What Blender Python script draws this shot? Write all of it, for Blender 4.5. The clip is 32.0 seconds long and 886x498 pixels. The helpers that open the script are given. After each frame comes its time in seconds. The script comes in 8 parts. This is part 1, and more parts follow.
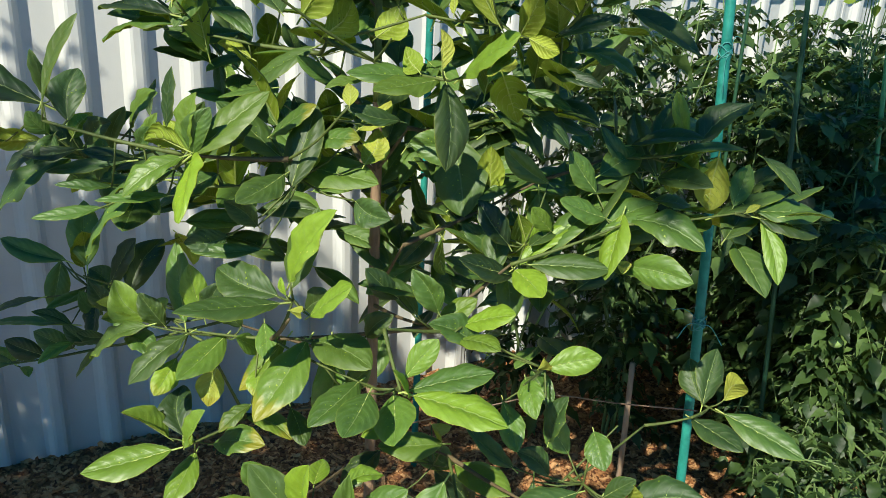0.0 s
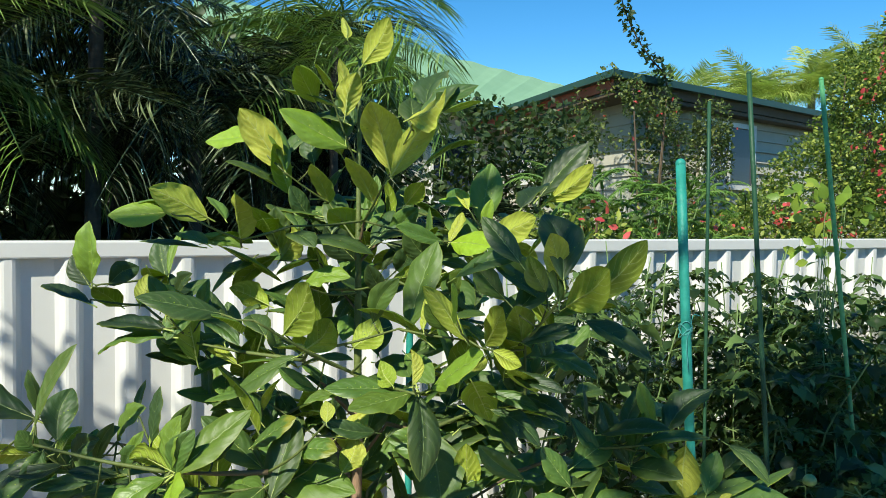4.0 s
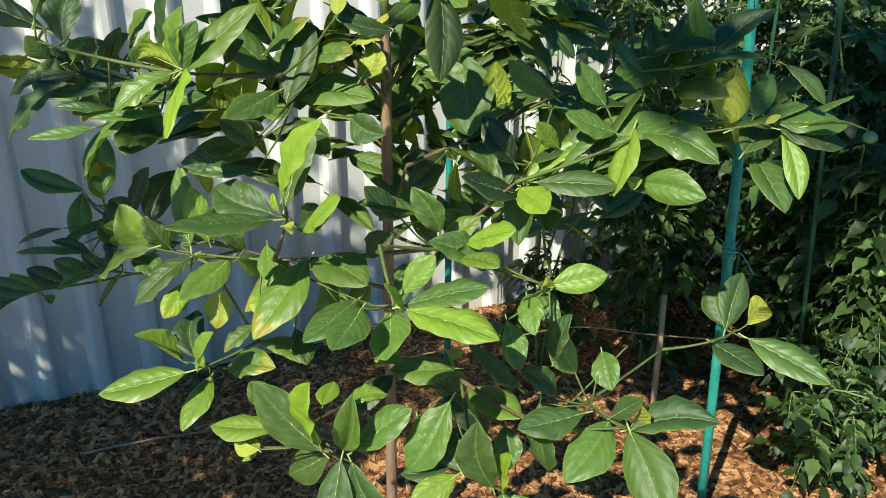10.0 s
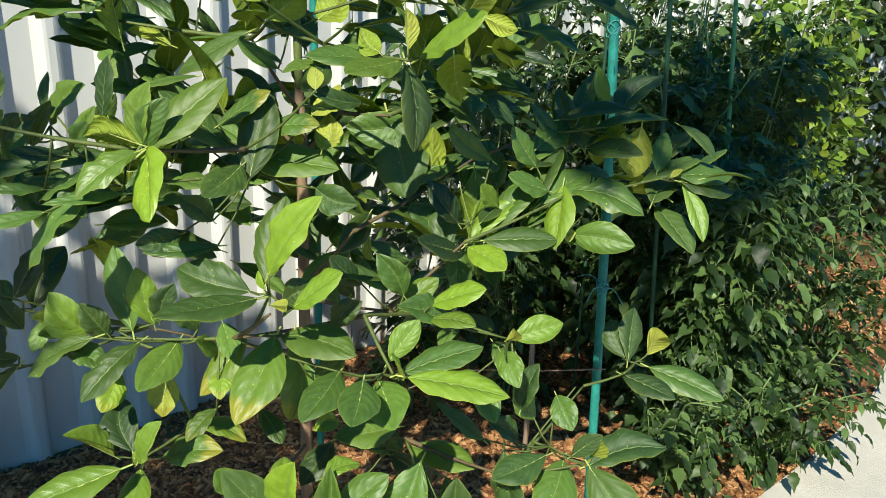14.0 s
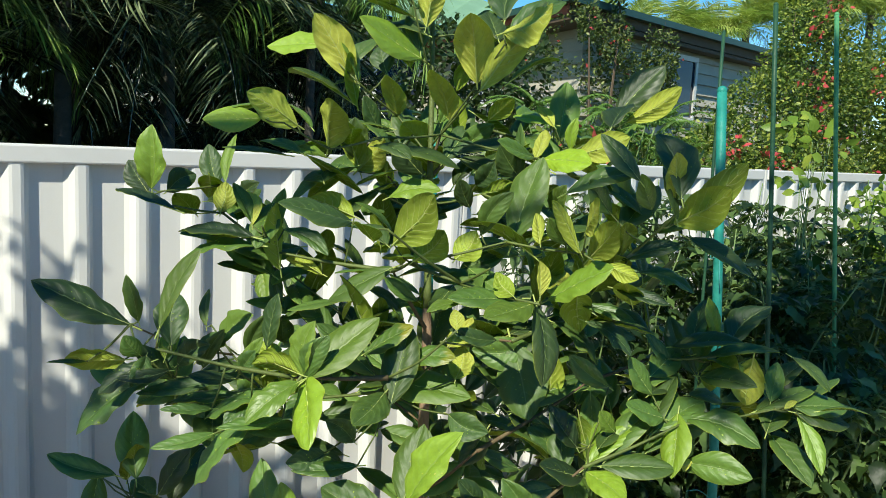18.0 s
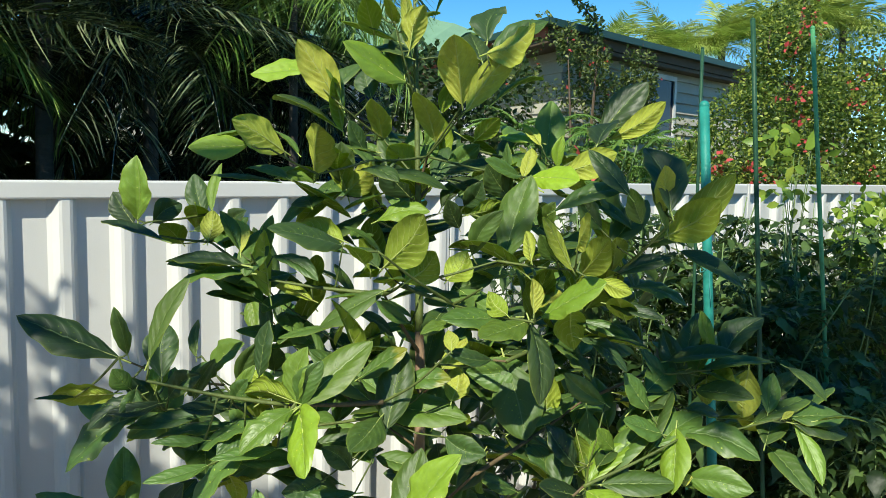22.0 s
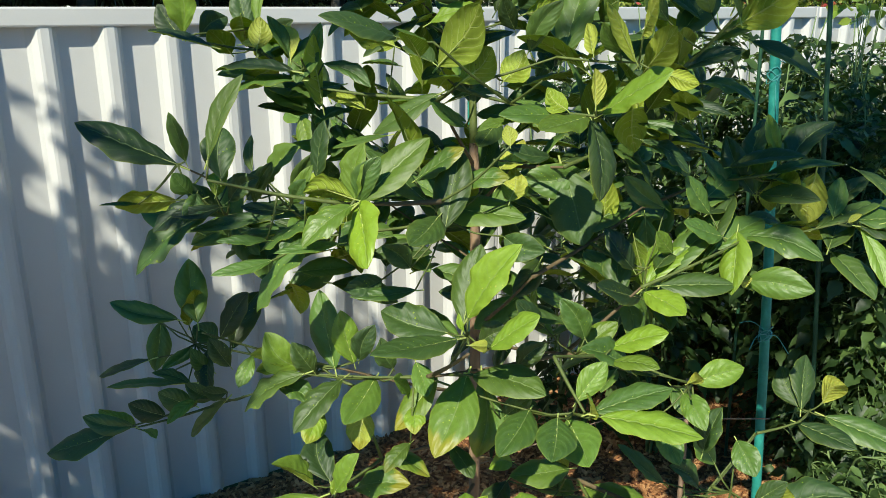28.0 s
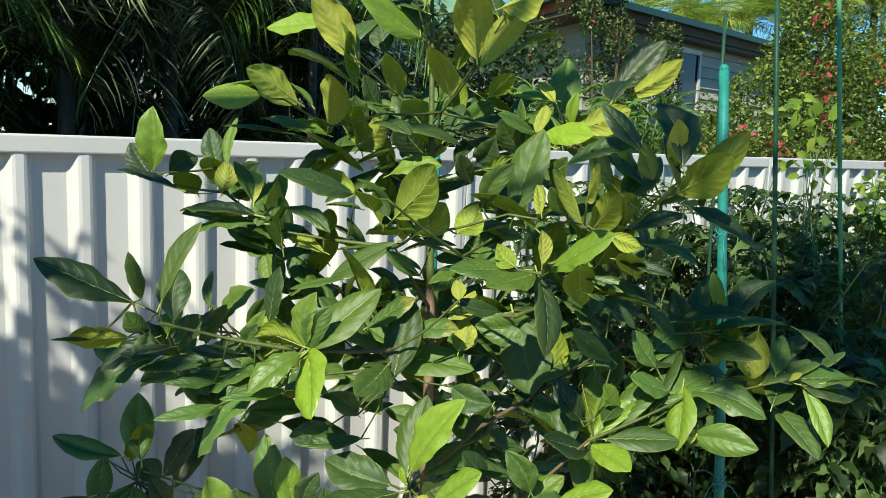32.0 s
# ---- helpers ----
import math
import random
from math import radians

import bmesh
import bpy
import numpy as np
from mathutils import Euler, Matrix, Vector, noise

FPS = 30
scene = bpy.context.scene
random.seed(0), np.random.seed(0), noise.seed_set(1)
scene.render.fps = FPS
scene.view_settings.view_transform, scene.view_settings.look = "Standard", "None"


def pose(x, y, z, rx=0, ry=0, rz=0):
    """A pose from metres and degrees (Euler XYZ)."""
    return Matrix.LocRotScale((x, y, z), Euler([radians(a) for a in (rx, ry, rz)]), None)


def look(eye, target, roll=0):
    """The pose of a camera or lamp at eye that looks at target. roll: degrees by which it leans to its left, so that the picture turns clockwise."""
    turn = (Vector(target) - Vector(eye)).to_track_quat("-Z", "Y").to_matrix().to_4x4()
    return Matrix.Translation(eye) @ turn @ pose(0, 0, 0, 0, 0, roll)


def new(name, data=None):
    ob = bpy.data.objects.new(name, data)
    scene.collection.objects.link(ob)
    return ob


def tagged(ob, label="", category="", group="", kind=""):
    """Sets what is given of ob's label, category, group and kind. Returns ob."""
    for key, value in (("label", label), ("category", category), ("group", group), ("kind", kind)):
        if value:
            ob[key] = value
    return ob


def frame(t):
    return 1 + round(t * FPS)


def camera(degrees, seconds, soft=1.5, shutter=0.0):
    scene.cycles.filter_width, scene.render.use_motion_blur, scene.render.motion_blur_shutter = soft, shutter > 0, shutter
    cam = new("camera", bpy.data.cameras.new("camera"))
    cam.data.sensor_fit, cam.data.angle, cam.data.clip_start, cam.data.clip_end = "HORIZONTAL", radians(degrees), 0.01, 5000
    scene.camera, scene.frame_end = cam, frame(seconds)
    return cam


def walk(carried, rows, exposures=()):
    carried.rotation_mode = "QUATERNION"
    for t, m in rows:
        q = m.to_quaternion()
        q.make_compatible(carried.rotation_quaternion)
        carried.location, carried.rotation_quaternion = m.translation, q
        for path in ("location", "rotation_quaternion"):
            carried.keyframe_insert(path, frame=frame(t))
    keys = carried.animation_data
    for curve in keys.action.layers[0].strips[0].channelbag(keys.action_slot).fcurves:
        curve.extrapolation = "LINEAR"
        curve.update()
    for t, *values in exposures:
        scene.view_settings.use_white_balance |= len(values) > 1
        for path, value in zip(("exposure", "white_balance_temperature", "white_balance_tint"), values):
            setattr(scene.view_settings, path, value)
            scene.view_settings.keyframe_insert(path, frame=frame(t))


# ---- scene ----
cam = camera(58.3, 32.0, 0.5)
PATH = [
    (0, (-0.142, -0.02, 1.784), (0.8, 1.616, 1.123), 2.8),
    (0.5, (-0.136, -0.029, 1.793), (0.844, 1.621, 1.23), 2.3),
    (1, (-0.132, -0.077, 1.85), (0.865, 1.612, 1.461), 2.2),
    (1.5, (-0.148, -0.105, 1.894), (0.86, 1.604, 1.638), 2.2),
    (2, (-0.163, -0.11, 1.926), (0.844, 1.612, 1.778), 1.9),
    (2.5, (-0.151, -0.104, 1.934), (0.84, 1.633, 1.894), 1.0),
    (4.5, (-0.145, -0.085, 1.917), (0.856, 1.644, 1.828), 0.8),
    (5, (-0.15, -0.085, 1.91), (0.846, 1.646, 1.804), 1.0),
    (5.5, (-0.142, -0.072, 1.881), (0.843, 1.653, 1.643), 1.3),
    (6, (-0.141, -0.076, 1.875), (0.825, 1.649, 1.573), 1.2),
    (6.5, (-0.142, -0.079, 1.863), (0.804, 1.655, 1.547), 1.3),
    (7, (-0.092, -0.068, 1.844), (0.825, 1.677, 1.504), 1.2),
    (7.5, (-0.062, -0.075, 1.803), (0.825, 1.684, 1.458), 0.5),
    (8, (-0.06, -0.089, 1.808), (0.791, 1.678, 1.415), 0.5),
    (8.5, (-0.038, -0.073, 1.807), (0.8, 1.686, 1.355), 0.3),
    (9, (-0.046, -0.072, 1.784), (0.769, 1.682, 1.277), 0.4),
    (9.5, (-0.04, -0.073, 1.774), (0.767, 1.666, 1.205), 0.1),
    (10, (-0.053, -0.058, 1.723), (0.749, 1.6, 0.941), 0.5),
    (10.5, (-0.055, -0.053, 1.697), (0.735, 1.559, 0.816), 0.8),
    (11, (-0.054, -0.053, 1.694), (0.731, 1.562, 0.813), 1.5),
    (11.5, (-0.053, -0.053, 1.705), (0.738, 1.567, 0.838), 1.8),
    (12, (-0.06, -0.051, 1.722), (0.741, 1.573, 0.874), 1.9),
    (12.5, (-0.065, -0.057, 1.75), (0.741, 1.61, 0.994), 1.5),
    (13, (-0.17, -0.005, 1.757), (0.853, 1.562, 1.05), 3.2),
    (13.5, (-0.267, 0.045, 1.766), (1.01, 1.425, 1.085), 1.9),
    (14, (-0.334, 0.105, 1.764), (0.945, 1.488, 1.092), 2.6),
    (14.5, (-0.365, 0.142, 1.738), (0.811, 1.615, 1.068), 1.0),
    (16.5, (-0.479, 0.102, 1.729), (0.682, 1.617, 1.133), 4.3),
    (17, (-0.452, 0.113, 1.787), (0.697, 1.64, 1.198), 3.1),
    (17.5, (-0.464, 0.099, 1.839), (0.695, 1.672, 1.412), 3.0),
    (18, (-0.459, 0.086, 1.894), (0.705, 1.69, 1.627), 2.9),
    (18.5, (-0.464, 0.075, 1.923), (0.705, 1.686, 1.728), 2.9),
    (19, (-0.469, 0.072, 1.931), (0.71, 1.68, 1.775), 2.5),
    (19.5, (-0.468, 0.078, 1.925), (0.728, 1.675, 1.783), 2.2),
    (20, (-0.451, 0.087, 1.919), (0.757, 1.675, 1.784), 1.9),
    (20.5, (-0.441, 0.09, 1.913), (0.775, 1.671, 1.759), 1.7),
    (21, (-0.447, 0.097, 1.905), (0.768, 1.677, 1.739), 1.4),
    (21.5, (-0.458, 0.098, 1.885), (0.748, 1.682, 1.697), 1.2),
    (22, (-0.461, 0.097, 1.884), (0.733, 1.688, 1.682), 1.1),
    (22.5, (-0.465, 0.1, 1.872), (0.711, 1.702, 1.656), 1.0),
    (23, (-0.471, 0.107, 1.859), (0.692, 1.713, 1.592), 1.1),
    (23.5, (-0.469, 0.113, 1.858), (0.687, 1.723, 1.587), 1.1),
    (24, (-0.472, 0.113, 1.856), (0.686, 1.719, 1.575), 1.3),
    (24.5, (-0.478, 0.11, 1.853), (0.682, 1.715, 1.566), 1.1),
    (26.5, (-0.495, 0.105, 1.834), (0.605, 1.753, 1.561), -0.2),
    (27, (-0.488, 0.104, 1.83), (0.601, 1.758, 1.551), -0.3),
    (27.5, (-0.479, 0.119, 1.81), (0.601, 1.76, 1.436), -0.5),
    (28, (-0.473, 0.114, 1.784), (0.589, 1.712, 1.221), -0.4),
    (28.5, (-0.468, 0.119, 1.751), (0.58, 1.657, 1.018), -0.3),
    (29, (-0.467, 0.114, 1.743), (0.592, 1.632, 0.984), 0.5),
    (29.5, (-0.461, 0.11, 1.746), (0.614, 1.627, 1.007), 0.9),
    (30, (-0.458, 0.108, 1.761), (0.641, 1.65, 1.116), 1.6),
    (30.5, (-0.471, 0.082, 1.837), (0.664, 1.688, 1.47), 2.3),
    (31, (-0.476, 0.053, 1.861), (0.673, 1.668, 1.59), 2.5),
    (31.5, (-0.48, 0.049, 1.869), (0.68, 1.662, 1.636), 2.6),
    (32, (-0.453, 0.077, 1.843), (0.699, 1.689, 1.576), 2.1),
]
walk(cam, [(t, look(eye, target, roll)) for t, eye, target, roll in PATH], [(t, 0.28 + e, 7250, 1) for t, e in ((0, 0.05), (2, 0.12), (5, 0.15), (8, 0.05), (10, 0.2), (10.7, 0.42), (12, 0.36), (13, 0.17), (14, 0.12), (17, 0.05), (18, 0.1), (20, 0.1), (24, 0.06), (27, 0.02), (28, 0.0), (29, 0.40), (30, 0.0), (31, 0.02), (32, 0.02))])

# ---- world and sun ----
SUN = Vector((-0.56, -0.36, 0.62)).normalized()
world = bpy.data.worlds.new("world")
scene.world = world
world.use_nodes = True
wn = world.node_tree.nodes
sky = wn.new("ShaderNodeTexSky")
sky.sky_type = "NISHITA"
sky.sun_disc = False
sky.sun_elevation = math.asin(SUN.z)
sky.sun_rotation = math.atan2(SUN.x, SUN.y)
sky.air_density, sky.dust_density, sky.ozone_density = 0.74, 0.0, 4.0
wn["Background"].inputs["Strength"].default_value = 0.15
vivid = wn.new("ShaderNodeHueSaturation")
vivid.inputs["Saturation"].default_value, vivid.inputs["Value"].default_value = 1.30, 1.0
vivid.inputs["Hue"].default_value = 0.498
world.node_tree.links.new(sky.outputs[0], vivid.inputs["Color"])
world.node_tree.links.new(vivid.outputs[0], wn["Background"].inputs["Color"])
lamp = bpy.data.lights.new("sun", "SUN")
lamp.energy, lamp.angle, lamp.color = 4.9, radians(0.55), (1.0, 0.98, 0.94)
sun = new("sun", lamp)
sun.matrix_world = look(SUN * 20, (0, 0, 0))

# ---- helpers for things ----
rnd = random.Random(7)


def empty(name, place, label, category, group="", kind=""):
    ob = new(name)
    ob.location = place
    ob.empty_display_size = 0.1
    return tagged(ob, label, category, group, kind)


def hold(ob, parent):
    """Makes ob a part of parent, keeping its place in the world."""
    ob.parent = parent
    ob.matrix_parent_inverse = Matrix.Translation(-Vector(parent.location)) if parent.type == "EMPTY" else parent.matrix_basis.inverted()
    return ob


def mesh_of(name, verts, faces, mats, index=None, uv=None, smooth=True):
    me = bpy.data.meshes.new(name)
    me.from_pydata([tuple(v) for v in np.asarray(verts).tolist()], [], [tuple(f) for f in np.asarray(faces).tolist()] if not isinstance(faces, list) else faces)
    for m in (mats if isinstance(mats, (list, tuple)) else [mats]):
        me.materials.append(m)
    if index is not None:
        me.polygons.foreach_set("material_index", np.asarray(index, dtype=np.int32))
    if smooth:
        me.polygons.foreach_set("use_smooth", np.ones(len(me.polygons), dtype=bool))
    if uv is not None:
        layer = me.uv_layers.new(name="uv")
        loops = np.empty(len(me.loops), dtype=np.int32)
        me.loops.foreach_get("vertex_index", loops)
        layer.data.foreach_set("uv", np.asarray(uv, dtype=np.float32)[loops].ravel())
    me.update()
    return me


def part(name, data, material, parent, label="", smooth=False):
    """Links a bmesh or mesh as one object under parent (None: top level)."""
    if isinstance(data, bmesh.types.BMesh):
        me = bpy.data.meshes.new(name)
        if smooth:
            for f in data.faces:
                f.smooth = True
        data.to_mesh(me)
        data.free()
        me.materials.append(material)
    else:
        me = data
    ob = new(name, me)
    if parent is not None:
        hold(ob, parent)
    if label:
        ob["label"] = label
    return ob


def box(bm, lo, hi, bevel=0.0):
    """A box between two corners, with its edges rounded off."""
    r = bmesh.ops.create_cube(bm, size=1.0)
    lo, hi = Vector(lo), Vector(hi)
    for v in r["verts"]:
        v.co = Vector([(lo[i] + hi[i]) / 2 + v.co[i] * (hi[i] - lo[i]) for i in range(3)])
    if bevel:
        edges = list({e for v in r["verts"] for e in v.link_edges})
        bmesh.ops.bevel(bm, geom=edges, offset=bevel, segments=2, affect="EDGES", profile=0.5)
    return bm


def tube_np(points, radii, sides=8, cap=True):
    """Verts and faces of a round tube along points."""
    pts = [Vector(p) for p in points]
    verts, faces = [], []
    up = Vector((0.13, 0.31, 0.94))
    for i, p in enumerate(pts):
        d = (pts[min(i + 1, len(pts) - 1)] - pts[max(i - 1, 0)]).normalized()
        a = d.cross(up if abs(d.dot(up)) < 0.95 else Vector((1, 0, 0))).normalized()
        b = d.cross(a)
        for k in range(sides):
            c = 2 * math.pi * k / sides
            verts.append(p + radii[i] * (math.cos(c) * a + math.sin(c) * b))
    for i in range(len(pts) - 1):
        for k in range(sides):
            faces.append((i * sides + k, i * sides + (k + 1) % sides, (i + 1) * sides + (k + 1) % sides, (i + 1) * sides + k))
    if cap:
        faces.append(tuple(range(sides - 1, -1, -1)))
        faces.append(tuple(range((len(pts) - 1) * sides, len(pts) * sides)))
    return verts, faces


def tube(name, points, radii, material, parent, sides=8, label=""):
    v, f = tube_np(points, radii, sides)
    return part(name, mesh_of(name, v, f, material), None, parent, label)


def spline(points, n):
    """n points on a smooth line through the given ones."""
    pts = [Vector(p) for p in points]
    pts = [2 * pts[0] - pts[1]] + pts + [2 * pts[-1] - pts[-2]]
    out = []
    for i in range(n):
        s = i / (n - 1) * (len(pts) - 3)
        k = min(int(s), len(pts) - 4)
        t = s - k
        a, b, c, d = pts[k:k + 4]
        out.append(0.5 * ((2 * b) + (c - a) * t + (2 * a - 5 * b + 4 * c - d) * t * t + (3 * b - 3 * c + d - a) * t ** 3))
    return out


def scatter_mesh(name, proto, mats4, materials, index=None, uv=None):
    """One mesh of many copies of proto = (verts, faces) at the 4 x 4 matrices."""
    pv, pf = np.asarray(proto[0], float), proto[1]
    m = np.asarray(mats4, float)
    n, k = len(m), len(pv)
    verts = (np.einsum("nij,kj->nki", m[:, :3, :3], pv) + m[:, None, :3, 3]).reshape(-1, 3)
    sizes = {len(f) for f in pf}
    if len(sizes) == 1:
        pfa = np.asarray(pf)
        faces = (pfa[None] + (np.arange(n) * k)[:, None, None]).reshape(-1, pfa.shape[1])
        faces = [tuple(f) for f in faces.tolist()]
    else:
        faces = [tuple(i + j * k for i in f) for j in range(n) for f in pf]
    idx = None if index is None else np.tile(np.asarray(index), n)
    return mesh_of(name, verts, faces, materials, idx, None if uv is None else np.tile(np.asarray(uv), (n, 1)))


def frames_np(dirs, ups, places, scales):
    """Matrices whose y runs along dirs, z near ups."""
    d = np.asarray(dirs, float)
    d = d / np.linalg.norm(d, axis=1, keepdims=True)
    u = np.asarray(ups, float)
    x = np.cross(d, u)
    x /= np.linalg.norm(x, axis=1, keepdims=True) + 1e-9
    z = np.cross(x, d)
    s = np.asarray(scales, float).reshape(-1, 1)
    m = np.zeros((len(d), 4, 4))
    m[:, :3, 0], m[:, :3, 1], m[:, :3, 2], m[:, :3, 3], m[:, 3, 3] = x * s, d * s, z * s, places, 1
    return m


# ---- materials ----
def nodes_of(name):
    m = bpy.data.materials.new(name)
    m.use_nodes = True
    t = m.node_tree
    t.nodes.clear()
    out = t.nodes.new("ShaderNodeOutputMaterial")
    return m, t, out


def node(t, kind, **inputs):
    n = t.nodes.new("ShaderNode" + kind)
    for k, v in inputs.items():
        key = int(k[1:]) if k[0] == "i" and k[1:].isdigit() else k.replace("_", " ")
        if isinstance(v, bpy.types.NodeSocket):
            t.links.new(v, n.inputs[key])
        else:
            n.inputs[key].default_value = v
    return n


def ramp(t, fac, stops):
    n = t.nodes.new("ShaderNodeValToRGB")
    e = n.color_ramp.elements
    while len(e) < len(stops):
        e.new(0.5)
    for el, (p, c) in zip(e, stops):
        el.position, el.color = p, (*c, 1) if len(c) == 3 else c
    t.links.new(fac, n.inputs[0])
    return n.outputs[0]


def math_node(t, op, a, b=None, c=None):
    n = t.nodes.new("ShaderNodeMath")
    n.operation = op
    for i, v in enumerate((a, b, c)):
        if v is None:
            continue
        if isinstance(v, bpy.types.NodeSocket):
            t.links.new(v, n.inputs[i])
        else:
            n.inputs[i].default_value = v
    return n.outputs[0]


def mix_rgb(t, fac, a, b, mode="MIX"):
    n = t.nodes.new("ShaderNodeMix")
    n.data_type, n.blend_type = "RGBA", mode
    for key, v in ((0, fac), (6, a), (7, b)):
        if isinstance(v, bpy.types.NodeSocket):
            t.links.new(v, n.inputs[key])
        else:
            n.inputs[key].default_value = v if key == 0 else (*v, 1)
    return n.outputs[2]


def surface(name, stops, scale=8.0, detail=6.0, rough=0.6, bump=0.2, bump_scale=40.0, metal=0.0, spec=0.5, dist=0.01, stretch=(1, 1, 1), island=0.0, rough_var=0.1, coords="Object"):
    """A plain rough surface: colour by noise at two scales, fine relief."""
    m, t, out = nodes_of(name)
    tc = t.nodes.new("ShaderNodeTexCoord")
    mp = node(t, "Mapping", Vector=tc.outputs[coords], Scale=stretch)
    big = node(t, "TexNoise", Vector=mp.outputs[0], Scale=scale, Detail=detail, Roughness=0.6)
    fine = node(t, "TexNoise", Vector=mp.outputs[0], Scale=bump_scale, Detail=4.0, Roughness=0.6)
    fac = math_node(t, "ADD", math_node(t, "MULTIPLY", big.outputs[0], 0.7), math_node(t, "MULTIPLY", fine.outputs[0], 0.3))
    if island:
        geo = t.nodes.new("ShaderNodeNewGeometry")
        obi = t.nodes.new("ShaderNodeObjectInfo")
        r = math_node(t, "FRACT", math_node(t, "ADD", geo.outputs["Random Per Island"], obi.outputs["Random"]))
        fac = math_node(t, "ADD", fac, math_node(t, "MULTIPLY", math_node(t, "SUBTRACT", r, 0.5), island))
    col = ramp(t, fac, stops)
    b = node(t, "Bump", Height=fine.outputs[0], Strength=bump, Distance=dist)
    rr = math_node(t, "ADD", rough - rough_var / 2, math_node(t, "MULTIPLY", big.outputs[0], rough_var))
    p = node(t, "BsdfPrincipled", Base_Color=col, Roughness=rr, Metallic=metal, Normal=b.outputs[0])
    p.inputs["Specular IOR Level"].default_value = spec
    t.links.new(p.outputs[0], out.inputs[0])
    return m


def foliage(name, stops, rough=0.45, through_light=0.35, island=0.6, scale=6.0, spec=0.4):
    """Thin leaves: glossy skin over a sheet that lets some light through."""
    m, t, out = nodes_of(name)
    tc = t.nodes.new("ShaderNodeTexCoord")
    geo = t.nodes.new("ShaderNodeNewGeometry")
    obi = t.nodes.new("ShaderNodeObjectInfo")
    r = math_node(t, "FRACT", math_node(t, "ADD", geo.outputs["Random Per Island"], obi.outputs["Random"]))
    n = node(t, "TexNoise", Vector=tc.outputs["Object"], Scale=scale, Detail=5.0)
    fac = math_node(t, "ADD", math_node(t, "MULTIPLY", r, island), math_node(t, "MULTIPLY", n.outputs[0], 1 - island))
    col = ramp(t, fac, stops)
    fine = node(t, "TexNoise", Vector=tc.outputs["Object"], Scale=120.0, Detail=3.0)
    b = node(t, "Bump", Height=fine.outputs[0], Strength=0.15, Distance=0.004)
    p = node(t, "BsdfPrincipled", Base_Color=col, Roughness=rough, Normal=b.outputs[0])
    p.inputs["Specular IOR Level"].default_value = spec
    tr = node(t, "BsdfTranslucent", Color=mix_rgb(t, 0.5, col, (0.35, 0.5, 0.05), "MIX"))
    mx = node(t, "MixShader", Fac=through_light)
    t.links.new(p.outputs[0], mx.inputs[1])
    t.links.new(tr.outputs[0], mx.inputs[2])
    t.links.new(mx.outputs[0], out.inputs[0])
    return m


